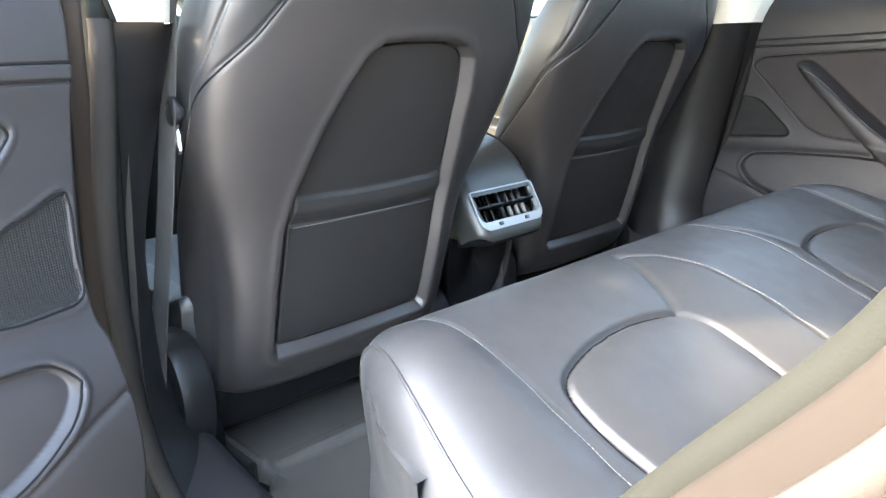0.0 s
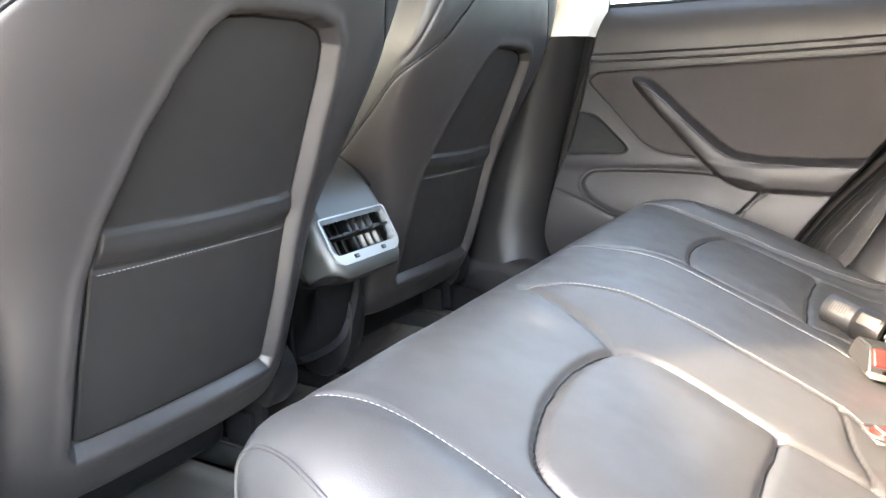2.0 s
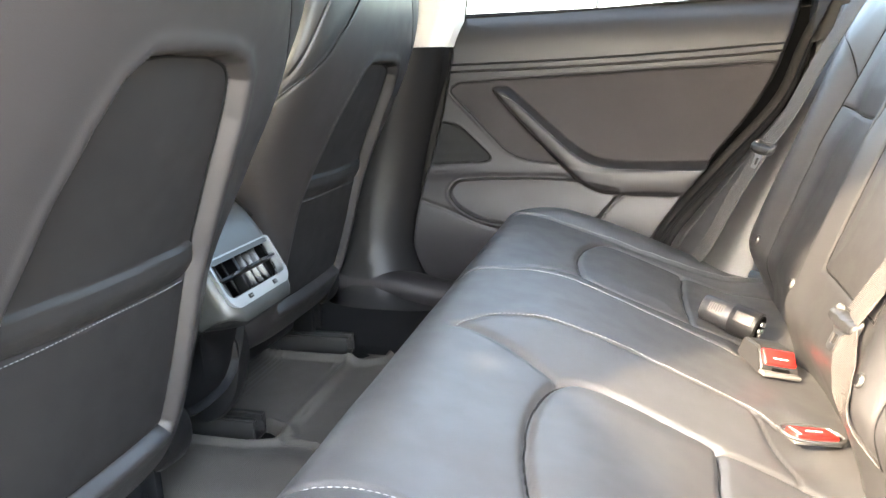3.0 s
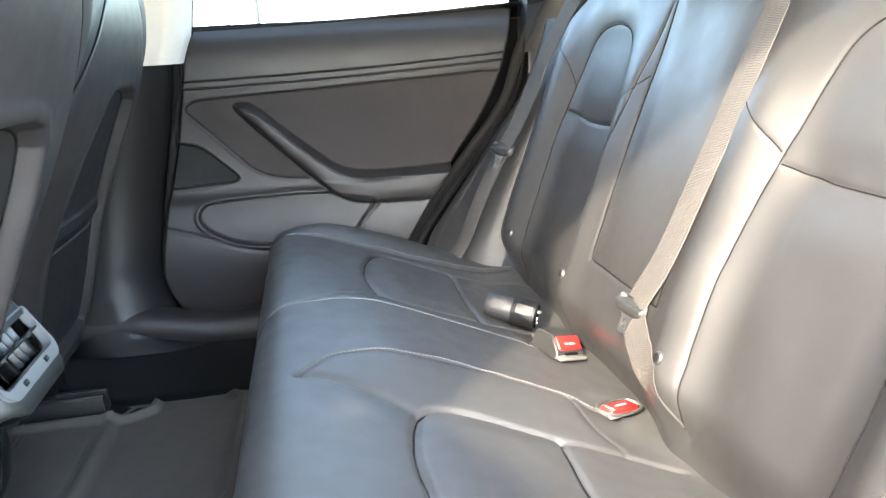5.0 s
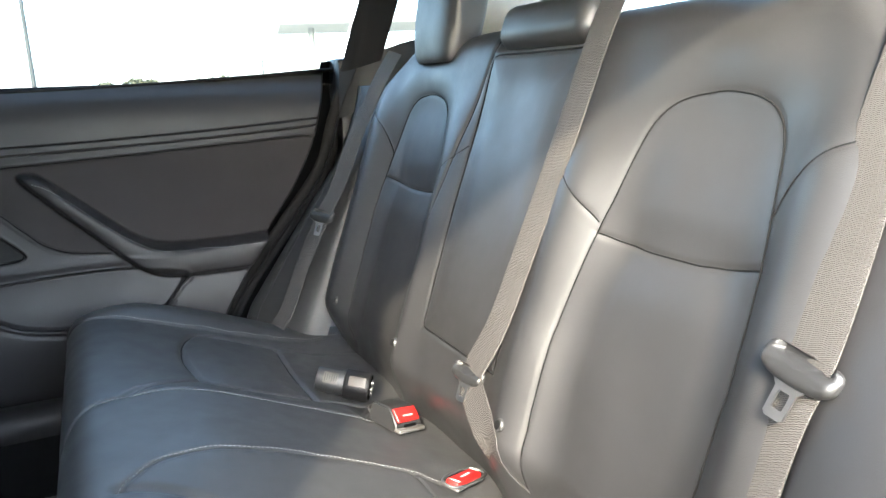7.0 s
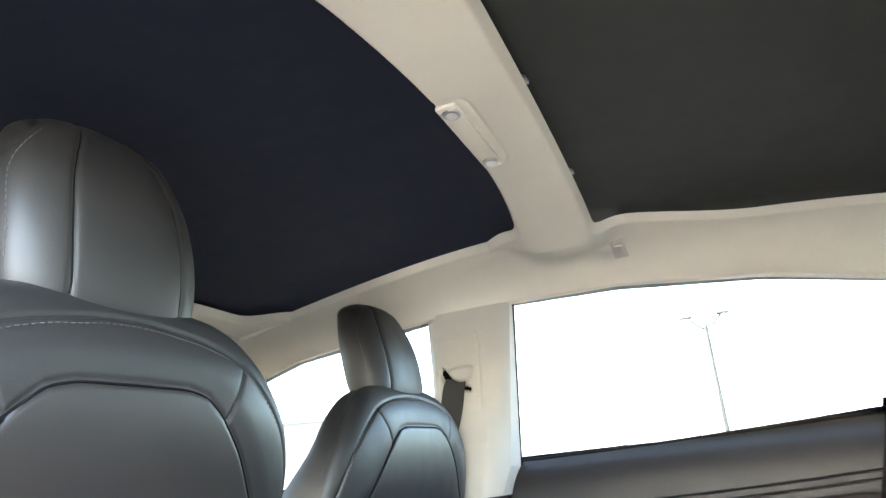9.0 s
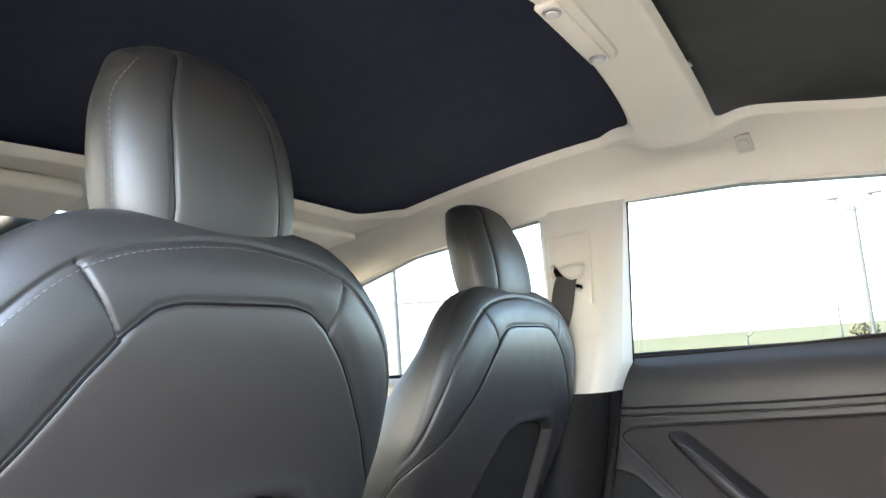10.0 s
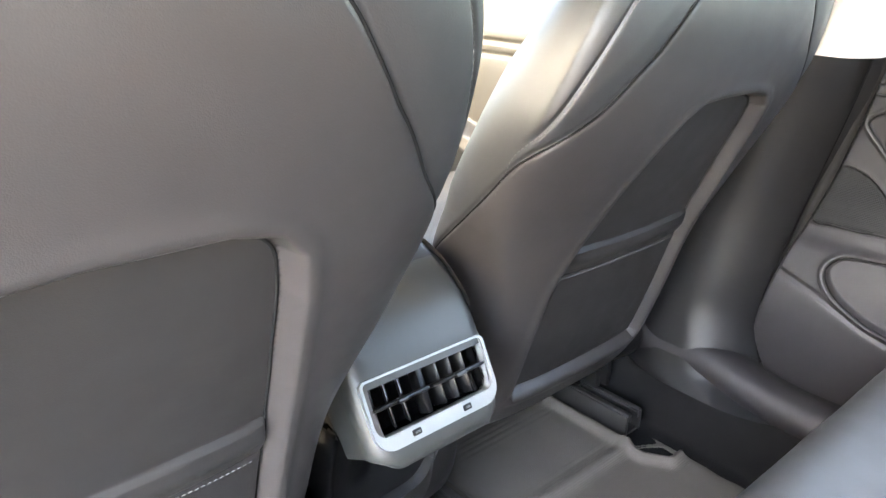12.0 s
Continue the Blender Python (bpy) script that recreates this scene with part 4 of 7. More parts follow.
def rear_door(name, label, m, edge_line=REAR_DOOR_FRONT, grille_front=((-0.183, 0.536), (-0.196, 0.450), (-0.192, 0.49))):
    """A rear door's inner side, drawn for the far side of the car and moved by m."""
    ob = thing(name, label, "car door", kind="structure")
    turned = np.linalg.det(np.array(m)[:3, :3]) < 0
    zs = np.unique(np.round(np.r_[np.arange(0.15, 0.632, 0.0026), np.arange(0.632, 0.674, 0.0008), np.arange(0.676, 0.7601, 0.0038)], 5))
    uu = np.linspace(0, 1, 290)
    x0, x1 = profile(edge_line, zs)[:, None], profile(REAR_DOOR_BACK, zs)[:, None]
    x = x0 + (x1 - x0) * uu[None, :]
    zr = np.broadcast_to(zs[:, None], x.shape)
    z = zr + 0.045 * np.clip(x + 0.2, 0, 1) ** 2 * smooth(0.52, 0.645, zs)[:, None] - 0.004 * smooth(0.70, 0.75, zr)
    zc = z.copy()
    base = profile([(0.13, 0.675), (0.17, 0.662), (0.22, 0.650), (0.30, 0.643), (0.36, 0.648), (0.41, 0.664), (0.44, 0.682), (0.50, 0.690), (0.60, 0.690), (0.65, 0.686), (0.70, 0.690), (0.735, 0.704), (0.765, 0.728), (0.80, 0.735)], zc)
    t1 = 0.6455
    insert = curve([(-0.147, 0.602), (-0.135, 0.618), (-0.105, 0.624), (0.1, 0.632), (0.36, 0.643), (0.496, 0.647), (0.503, 0.630), (0.478, 0.575), (0.44, 0.52), (0.40, 0.466), (0.36, 0.450), (0.25, 0.440), (0.17, 0.440), (0.10, 0.448), (0.03, 0.455), (-0.012, 0.468), (-0.045, 0.494), (-0.10, 0.552)], 5, True)
    pull = curve([(-0.054, 0.606), (-0.042, 0.612), (-0.022, 0.609), (0.005, 0.588), (0.045, 0.552), (0.10, 0.504), (0.135, 0.476), (0.165, 0.461), (0.21, 0.454), (0.30, 0.452), (0.392, 0.452), (0.375, 0.425), (0.345, 0.390), (0.27, 0.388), (0.20, 0.390), (0.165, 0.397), (0.13, 0.416), (0.09, 0.452), (0.045, 0.497), (-0.004, 0.547), (-0.040, 0.585)], 5, True)
    spk = curve([grille_front[0], (-0.150, 0.537), (-0.126, 0.528), (-0.095, 0.500), (-0.064, 0.470), (-0.060, 0.458), (-0.078, 0.452), (-0.14, 0.450), grille_front[1], grille_front[2]], 5, True)
    pocket = curve([(-0.148, 0.392), (-0.138, 0.408), (-0.115, 0.417), (-0.02, 0.421), (0.10, 0.420), (0.20, 0.408), (0.215, 0.392), (0.19, 0.358), (0.16, 0.332), (0.08, 0.318), (-0.002, 0.320), (-0.07, 0.330), (-0.118, 0.352), (-0.142, 0.374)], 5, True)
    di, dp, dk, dq = depth_in(x, zc, insert), depth_in(x, zc, pull), depth_in(x, zc, spk), depth_in(x, zc, pocket)
    h = -0.004 * smooth(-0.0015, 0.003, di) + 0.0012 * np.exp(-(((di + 0.0035) / 0.0025) ** 2)) + 0.004 * smooth(0.005, 0.09, di)
    h += -0.012 * smooth(0.0, 0.010, dp) * smooth(0.440, 0.452, zc) * smooth(0.17, 0.24, x) * 0.5
    h += -0.003 * smooth(-0.001, 0.003, dk) + 0.001 * np.exp(-(((dk + 0.003) / 0.0025) ** 2))
    h += -0.010 * smooth(-0.001, 0.006, dq) + 0.0025 * np.exp(-(((dq + 0.004) / 0.0035) ** 2))
    h += -0.004 * np.exp(-(((zr - t1) / 0.0015) ** 2)) - 0.003 * np.exp(-(((zr - t1 - 0.0145) / 0.0013) ** 2))
    dd = np.where((zr > t1) & (zr < t1 + 0.0145), 1, 0)
    h += 0.0015 * dd
    # the panel step that runs back from the pocket
    h += groove(x, zc, curve([(0.19, 0.352), (0.215, 0.380), (0.245, 0.396), (0.33, 0.392)], 5), 0.003, 0.004)
    h += groove(x, zc, curve([(-0.22, 0.375), (-0.15, 0.352), (-0.06, 0.318), (0.04, 0.304), (0.2, 0.31)], 6), 0.004, 0.003)
    bar = np.interp(x, [-0.06, 0.0, 0.10, 0.20, 0.40], [0.676, 0.657, 0.644, 0.639, 0.645]) 
    low = away(x, zc, [(0.375, 0.425), (0.345, 0.390), (0.27, 0.388), (0.20, 0.390), (0.165, 0.397), (0.13, 0.416), (0.09, 0.452), (0.045, 0.497), (-0.004, 0.547), (-0.040, 0.585), (-0.054, 0.606)])
    high = away(x, zc, [(-0.042, 0.612), (-0.022, 0.609), (0.005, 0.588), (0.045, 0.552), (0.10, 0.504), (0.135, 0.476), (0.165, 0.461), (0.21, 0.454), (0.30, 0.452), (0.392, 0.452)])
    rise = smooth(-0.003, 0.010, dp)
    crown = np.sin(np.pi * np.clip(low / (low + high + 1e-6), 0, 1))
    base = base + (bar - 0.006 * crown - base) * rise
    y = base - h * (1 - 0.6 * rise)
    # the edges turn outwards
    edge = np.minimum(uu, 1 - uu)[None, :] * (x1 - x0)
    y = y + 0.035 * smooth(0.014, 0.0, edge) ** 2
    y = y + 0.05 * smooth(0.165, 0.146, zc)
    p = np.stack([x, y, z], -1)
    region = np.zeros(x.shape, int)
    region[zr >= t1 + 0.0145] = 1
    region[dd > 0] = 2
    region[di > 0] = 3
    region[dk > 0.001] = 4
    region[dq > 0.002] = 5
    region[dp > 0] = 6
    pm = placed(p, m)
    flip = (grid_normals(p)[120, 145, 1] > 0) != turned
    pieces = sheet(ob, pm, {0: ("door_panel", DOOR_PLASTIC, ""), 1: ("upper_trim", DOOR_PLASTIC, "soft upper door trim"), 2: ("trim_strip", DOOR_PLASTIC, "thin dark trim strip"), 3: ("suede_insert", SUEDE, "charcoal suede insert"),
                        4: ("speaker_grille", GRILLE, "perforated speaker grille"), 5: ("door_pocket", DOOR_PLASTIC, ""), 6: ("armrest", DOOR_PLASTIC, "sweeping padded armrest and pull handle")}, region, flip=flip)
    n = grid_normals(p) * (-1 if grid_normals(p)[120, 145, 1] > 0 else 1)
    arm = [o for o in pieces if o.name.startswith("armrest")][0]
    ln = even(curve([(-0.030, 0.596), (0.0, 0.580), (0.045, 0.541), (0.10, 0.493), (0.135, 0.466), (0.165, 0.451), (0.21, 0.4445), (0.30, 0.442), (0.375, 0.442)], 8), 0.005)
    stitches("armrest_stitching", placed(on_grid(ln[:, 0], ln[:, 1], x, zc, p, 0.0008, n), m), arm, THREAD, pitch=0.0055, length=0.004, r=0.0006)
    for line in (insert, spk, pocket):
        ln = even(np.vstack([line, line[:1]]), 0.004)
        ln = ln[(depth_in(ln[:, 0], ln[:, 1], pull) < -0.004)] if line is not spk else ln
        cut = np.where(np.linalg.norm(np.diff(ln, axis=0), axis=1) > 0.012)[0]
        for piece in np.split(ln, cut + 1):
            if len(piece) > 6:
                seam(ob, piece[:, 0], piece[:, 1], x, zc, p, n, 0.0012, m)
    r = int(np.argmin(np.abs(zs - t1 - 0.0145)))
    seam_line(ob, placed(p[r, 4:-4] + n[r, 4:-4] * 0.0004, m), 0.0013)
    # outer skin and the window seal
    zz, ww = np.linspace(0.02, 0.76, 30), np.linspace(0, 1, 40)
    xs = np.linspace(-0.24, 0.56, 40)[None, :] + 0 * zz[:, None]
    xs = np.clip(xs, profile(REAR_DOOR_FRONT, np.clip(zz, 0.14, 0.76))[:, None] - 0.03, profile(REAR_DOOR_BACK, np.clip(zz, 0.14, 0.78))[:, None] + 0.03)
    yo = 0.90 - 0.10 * ((zz - 0.42) / 0.36) ** 2
    q = np.stack([xs, yo[:, None] + 0 * xs, zz[:, None] + 0 * xs], -1)
    sheet(ob, placed(q, m), {0: ("door_skin", PAINT, "grey painted outer door skin")}, flip=not turned)
    bm = box_bm((0.60, 0.16, 0.03), (0.17, 0.815, 0.752), bevel=0.008)
    bmesh.ops.transform(bm, matrix=Matrix(m), verts=bm.verts)
    part("window_channel", bm, RUBBER, ob)
    for ln in ([(-0.137, 0.732, 0.757), (0.0, 0.732, 0.758), (0.2, 0.732, 0.763), (0.4, 0.732, 0.772), (0.572, 0.730, 0.782)],):
        cord("window_seal", placed(even(np.array(ln), 0.02), m), 0.005, RUBBER, ob)
    return ob


def grille_material():
    m = material("speaker_mesh", (0.006, 0.006, 0.006), 0.7, spec=0.2, grain=0.0)
    n, l = m.node_tree.nodes, m.node_tree.links
    co, vo, bump = n.new("ShaderNodeTexCoord"), n.new("ShaderNodeTexVoronoi"), n.new("ShaderNodeBump")
    vo.inputs["Scale"].default_value, vo.inputs["Randomness"].default_value = 420.0, 0.15
    bump.inputs["Strength"].default_value, bump.inputs["Distance"].default_value = 0.9, 0.001
    l.new(co.outputs["Object"], vo.inputs["Vector"])
    l.new(vo.outputs["Distance"], bump.inputs["Height"])
    l.new(bump.outputs["Normal"], n["Principled BSDF"].inputs["Normal"])
    return m


GRILLE = grille_material()
rear_door("door_1", "closed charcoal rear door with suede insert and sweeping armrest", Matrix())
HINGE = Vector((-0.205, -0.80, 0.0))
OPEN = Matrix.Translation(HINGE) @ Matrix.Rotation(radians(-69), 4, "Z") @ Matrix.Translation(-HINGE) @ Matrix.Diagonal((1, -1, 1, 1))
# the whole front edge shows on the open door; on the shut one the pillar covers it
OPEN_EDGE = [(0.14, -0.150), (0.165, -0.172), (0.20, -0.190), (0.30, -0.202), (0.46, -0.203), (0.57, -0.213), (0.68, -0.226), (0.80, -0.238)]
rear_door("door_2", "open charcoal rear door swung out from the body", OPEN, OPEN_EDGE, ((-0.190, 0.550), (-0.186, 0.452), (-0.189, 0.50)))


def side_window(name, label, lower, upper, m=Matrix(), mat=GLASS):
    ob = thing(name, label, "window", kind="structure")
    lo, hi = even(np.array(lower, float), 0.03), np.array(upper, float)
    k = np.linspace(0, 1, len(lo))
    s = np.r_[0, np.cumsum(np.linalg.norm(np.diff(hi, axis=0), axis=1))]
    hi = np.stack([np.interp(k * s[-1], s, hi[:, c]) for c in range(3)], -1)
    t = np.linspace(0, 1, 14)[:, None, None]
    p = lo[None] * (1 - t) + hi[None] * t
    p[..., 1] += 0.012 * np.sin(np.pi * t[..., 0]) * np.sign(p[..., 1])
    pane = sheet(ob, placed(p, m), {0: ("pane", mat, "")})[0]
    edge = p[0]
    cord("window_frame", placed(even(edge, 0.02), m), 0.0018, RUBBER, ob, "thin black window seal")
    return ob


side_window("window_1", "dimmed side window of the rear door", [(-0.160, 0.745, 0.722), (0.2, 0.747, 0.738), (0.572, 0.742, 0.752)], [(-0.072, 0.584, 1.052), (0.15, 0.582, 1.048), (0.40, 0.578, 1.016), (0.606, 0.566, 0.968)])
side_window("window_2", "small quarter window behind the rear door", [(0.652, 0.655, 0.815), (0.76, 0.640, 0.835)], [(0.680, 0.580, 0.955), (0.79, 0.57, 0.925)])
side_window("window_3", "dimmed side window of the front door", [(-1.30, 0.735, 0.735), (-0.8, 0.737, 0.738), (-0.235, 0.735, 0.748)], [(-0.98, 0.60, 0.865), (-0.80, 0.585, 0.945), (-0.55, 0.578, 1.012), (-0.236, 0.580, 1.048)])
side_window("window_4", "dimmed side window of the front door", [(-1.30, -0.735, 0.735), (-0.8, -0.737, 0.738), (-0.235, -0.735, 0.748)], [(-0.98, -0.60, 0.865), (-0.80, -0.585, 0.945), (-0.55, -0.578, 1.012), (-0.236, -0.580, 1.048)], mat=DIMMED_GLASS)


def wing_mirror(s):
    ob = thing("wing_mirror", "pale painted wing mirror outside the front window", "wing mirror", "wing mirrors")
    bm = box_bm((0.085, 0.19, 0.125), bevel=0.04, segs=5)
    for v in bm.verts:
        if v.co.x < 0:
            v.co.y *= 0.86
            v.co.z *= 0.8
    bmesh.ops.transform(bm, matrix=Matrix.Translation((-1.13, s * 0.965, 0.762)) @ Matrix.Rotation(radians(-8 * s), 4, "Z"), verts=bm.verts)
    shell = part("mirror_shell", bm, GALVANISED, ob)
    gl = box_bm((0.004, 0.155, 0.095), (-1.086, s * 0.962, 0.762), Matrix.Rotation(radians(-8 * s), 3, "Z"), 0.0015)
    part("mirror_glass", gl, MIRROR_GLASS, shell, "reflecting mirror glass")
    part("mirror_arm", box_bm((0.05, 0.14, 0.03), (-1.13, s * 0.86, 0.722), bevel=0.01), DARK_PLASTIC, ob)


wing_mirror(1)


def front_door(s):
    ob = thing("door_3" if s > 0 else "door_4", "closed charcoal front door with a horizontal trim line", "car door", kind="structure")
    zs, xs = np.linspace(0.12, 0.745, 120), np.linspace(-1.35, -0.30, 180)
    z, x = np.meshgrid(zs, xs, indexing="ij")
    base = profile([(0.10, 0.67), (0.25, 0.66), (0.36, 0.655), (0.45, 0.685), (0.60, 0.690), (0.66, 0.688), (0.72, 0.70), (0.75, 0.73)], z)
    arm = curve([(-1.15, 0.60), (-1.10, 0.605), (-0.98, 0.50), (-0.90, 0.46), (-0.45, 0.46), (-0.42, 0.42), (-0.80, 0.39), (-0.95, 0.41), (-1.05, 0.50)], 5, True)
    da = depth_in(x, z, arm)
    y = base - 0.04 * smooth(-0.003, 0.018, da) - groove(x, z, [(-1.4, 0.640), (-0.3, 0.652)], 0.003, 0.006) - groove(x, z, [(-1.4, 0.612), (-0.3, 0.626)], 0.003, 0.005)
    region = (da > 0).astype(int)
    p = np.stack([x, y * s, z], -1)
    flip = grid_normals(p)[60, 90, 1] * s > 0
    sheet(ob, p, {0: ("door_panel", FRONT_DOOR_TRIM, ""), 1: ("armrest", LEATHER, "padded armrest")}, region, flip=flip)
    zz = np.linspace(0.02, 0.745, 24)
    q = np.stack(np.broadcast_arrays(np.linspace(-1.35, -0.25, 20)[None, :], ((0.90 - 0.10 * ((zz - 0.42) / 0.36) ** 2) * s)[:, None], zz[:, None]), -1)
    sheet(ob, q, {0: ("door_skin", PAINT, "grey painted outer door skin")}, flip=s > 0)
    cap = box_bm((1.10, 0.13, 0.02), (-0.80, s * 0.80, 0.742), bevel=0.006)
    part("window_channel", cap, RUBBER, ob)


front_door(1)
front_door(-1)

# ---- pillars ----


def b_pillar(s):
    ob = thing("pillar_trim_upper", "cream plastic upper centre pillar trim with belt guide", "pillar trim", "centre pillars", "structure")
    zs = np.linspace(0.697, 1.056, 150)
    t = np.linspace(0, 1, 90)
    zz, tt = np.meshgrid(zs, t, indexing="ij")
    rx = np.interp(zz, [0.697, 0.75, 1.05, 1.08], [-0.141, -0.122, -0.056, -0.048])
    ry = np.interp(zz, [0.697, 0.75, 1.05, 1.08], [0.690, 0.712, 0.584, 0.578])
    fx = np.interp(zz, [0.697, 0.90, 1.05, 1.08], [-0.300, -0.270, -0.240, -0.235])
    fy = np.interp(zz, [0.697, 0.75, 1.05, 1.08], [0.690, 0.715, 0.592, 0.585])
    iy = np.interp(zz, [0.697, 0.80, 1.03, 1.08], [0.606, 0.604, 0.572, 0.560])
    if s < 0:
        iy = iy + 0.022 * smooth(0.95, 0.80, zz)
    x = fx + (rx - fx) * tt
    bow = np.clip(np.minimum(tt, 1.08 - tt) / 0.30, 0, 1)
    bow = 1 - (1 - bow) ** 2.2
    lin = fy + (ry - fy) * tt
    y = lin + (iy - lin) * bow
    guide = curve([(-0.236, 0.86), (-0.228, 0.99), (-0.215, 1.003), (-0.145, 1.008), (-0.132, 0.995), (-0.145, 0.87)], 5)
    y = y - groove(x, zz, guide, 0.0018, 0.0022)
    slot = curve([(-0.220, 0.928), (-0.204, 0.914), (-0.180, 0.902), (-0.164, 0.898), (-0.162, 0.905), (-0.178, 0.912), (-0.200, 0.932), (-0.212, 0.948), (-0.219, 0.945)], 5, True)
    hole = depth_in(x, zz, slot)
    y = y + 0.014 * smooth(-0.004, 0.006, hole)
    knob = curve([(-0.202, 0.945), (-0.150, 0.948), (-0.152, 0.925), (-0.17, 0.916), (-0.196, 0.922)], 5, True)
    dn = depth_in(x, zz, knob)
    y = y - 0.007 * smooth(-0.001, 0.007, dn)
    p = np.stack([x, y * s, zz], -1)
    flip = grid_normals(p)[60, 45, 1] * s > 0
    region = np.zeros(x.shape, int)
    # shallow dent, coloured near-black for the shade of a deep slot
    region[hole > 0.001] = 1
    region[dn > 0.0] = 2
    sheet(ob, p, {0: ("pillar_cover", CREAM_PLASTIC, ""), 1: ("belt_slot", DARK_VOID, "dark belt slot"), 2: ("height_button", CREAM_PLASTIC, "")}, region, flip=flip)
    k = np.linspace(0, 1, 6)[None, :, None]
    edge = np.stack([rx[:, 0] + 0.003, (ry[:, 0] + 0.006) * s, zs], -1)
    back = p[:, -1][:, None, :] * (1 - k) + edge[:, None, :] * k
    sheet(ob, back, {0: ("pillar_return", CREAM_PLASTIC, "")})
    cord("pillar_seal", edge, 0.0025, SEAL_GREY, ob)
    lo = thing("pillar_trim_lower", "dark plastic lower centre pillar trim flaring into the sill", "pillar trim", "lower pillars", "structure")
    zs = np.linspace(0.135, 0.699, 120)
    t = np.linspace(0, 1, 70)
    zz, tt = np.meshgrid(zs, t, indexing="ij")
    rx = profile([(0.13, -0.02), (0.145, -0.11), (0.165, -0.165), (0.20, -0.208), (0.25, -0.228), (0.30, -0.229), (0.43, -0.203), (0.55, -0.171), (0.65, -0.149), (0.70, -0.146)], zz)
    fx = profile([(0.13, -0.52), (0.20, -0.50), (0.30, -0.49), (0.45, -0.46), (0.60, -0.40), (0.70, -0.31)], zz)
    iy = profile([(0.13, 0.578), (0.15, 0.590), (0.17, 0.600), (0.22, 0.612), (0.30, 0.626), (0.45, 0.634), (0.60, 0.620), (0.70, 0.607)], zz)
    if s < 0:
        iy = iy + 0.006 * smooth(0.15, 0.24, zz) * smooth(0.62, 0.42, zz)
    oy = profile([(0.13, 0.69), (0.30, 0.700), (0.5, 0.715), (0.70, 0.705)], zz)
    x = fx + (rx - fx) * tt
    bow = np.clip(np.minimum(tt * 0.9 + 0.02, 1.0 - tt) / 0.42, 0, 1)
    bow = 1 - (1 - bow) ** 2.0
    y = oy + (iy - oy) * bow
    p = np.stack([x, y * s, zz], -1)
    flip = grid_normals(p)[30, 25, 1] * s > 0
    sheet(lo, p, {0: ("pillar_cover", DARK_PLASTIC, "")}, flip=flip)
    cord("door_seal", np.stack([rx[:, 0] + 0.012, (oy[:, 0] + 0.005) * s, zs], -1), 0.012, RUBBER, lo)


b_pillar(1)
b_pillar(-1)


def jamb(s):
    """The painted door frame round the near opening, with its double rubber seal."""
    ob = thing("door_frame", "dark painted door frame with double rubber seal", "door frame", kind="structure")
    back = 0.008 if s < 0 else -0.02
    top = [(-0.052, 1.06), (-0.10, 0.90)] if s < 0 else []
    front = even(curve(top + [(-0.140 if s < 0 else -0.150, 0.75 if s < 0 else 0.70), (-0.165, 0.62), (-0.205, 0.44), (-0.232, 0.30), (-0.215, 0.20), (-0.16, 0.145), (-0.05, 0.125), (0.12, 0.125), (0.225 + back, 0.15), (0.30 + back, 0.27), (0.355 + back, 0.355), (0.450 + back, 0.472), (0.535 + back, 0.580), (0.575 + back, 0.69), (0.600, 0.79)] + ([(0.612, 0.965)] if s < 0 else []), 10), 0.012)
    yy = np.interp(front[:, 1], [0.1, 0.5, 0.75, 1.06], [0.705, 0.705, 0.705, 0.598])
    mid = np.array([0.18, 0.55])
    cross = [(0.0, -0.045), (0.006, -0.02), (0.012, 0.0), (0.004, 0.014), (0.014, 0.022), (0.026, 0.028), (0.030, 0.040), (0.036, 0.046), (0.038, 0.050)]
    if s < 0:
        cross = [(0.010, -0.022)] + cross[2:]
    cr = even(curve(cross, 6), 0.004)
    tg = np.gradient(front, axis=0)
    tg /= np.linalg.norm(tg, axis=1, keepdims=True)
    out = np.stack([tg[:, 1], -tg[:, 0]], -1)
    sgn = np.sign(((front - mid) * out).sum(1))[:, None]
    out = out * sgn
    for _ in range(12):
        out[1:-1] = (out[:-2] + out[1:-1] + out[2:]) / 3
    out /= np.linalg.norm(out, axis=1, keepdims=True)
    p = np.zeros((len(front), len(cr), 3))
    p[..., 0] = front[:, None, 0] + out[:, None, 0] * cr[None, :, 0]
    p[..., 2] = front[:, None, 1] + out[:, None, 1] * cr[None, :, 0]
    p[..., 1] = (yy[:, None] + cr[None, :, 1]) * s
    region = np.zeros(p.shape[:2], int)
    region[:, : len(cr) * 2 // 5] = 1
    sheet(ob, p, {0: ("frame_metal", PAINT_DARK if s < 0 else RUBBER, ""), 1: ("inner_lip", SEAL_LIT if s < 0 else RUBBER, "")}, region)
    base = np.stack([front[:, 0], yy * s, front[:, 1]], -1)
    o3 = np.stack([out[:, 0], 0 * yy, out[:, 1]], -1)
    cord("inner_seal", base + o3 * 0.004 + np.array([0, s * 0.002, 0]), 0.013, SEAL_GREY if s < 0 else RUBBER, ob, "thick rubber bulb seal")
    if s > 0:
        # near-black filler sheet, added to close the bright gap behind the shut door's edge
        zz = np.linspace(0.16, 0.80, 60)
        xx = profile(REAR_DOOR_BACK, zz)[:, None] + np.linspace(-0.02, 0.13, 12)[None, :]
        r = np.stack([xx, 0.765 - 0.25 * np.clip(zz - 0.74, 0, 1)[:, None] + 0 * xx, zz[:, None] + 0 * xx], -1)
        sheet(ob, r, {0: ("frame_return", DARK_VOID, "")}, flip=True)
    cord("outer_seal", base + o3 * 0.030 + np.array([0, s * 0.036, 0]), 0.010, SEAL_LIT if s < 0 else RUBBER, ob, "black outer rubber seal")
    return ob


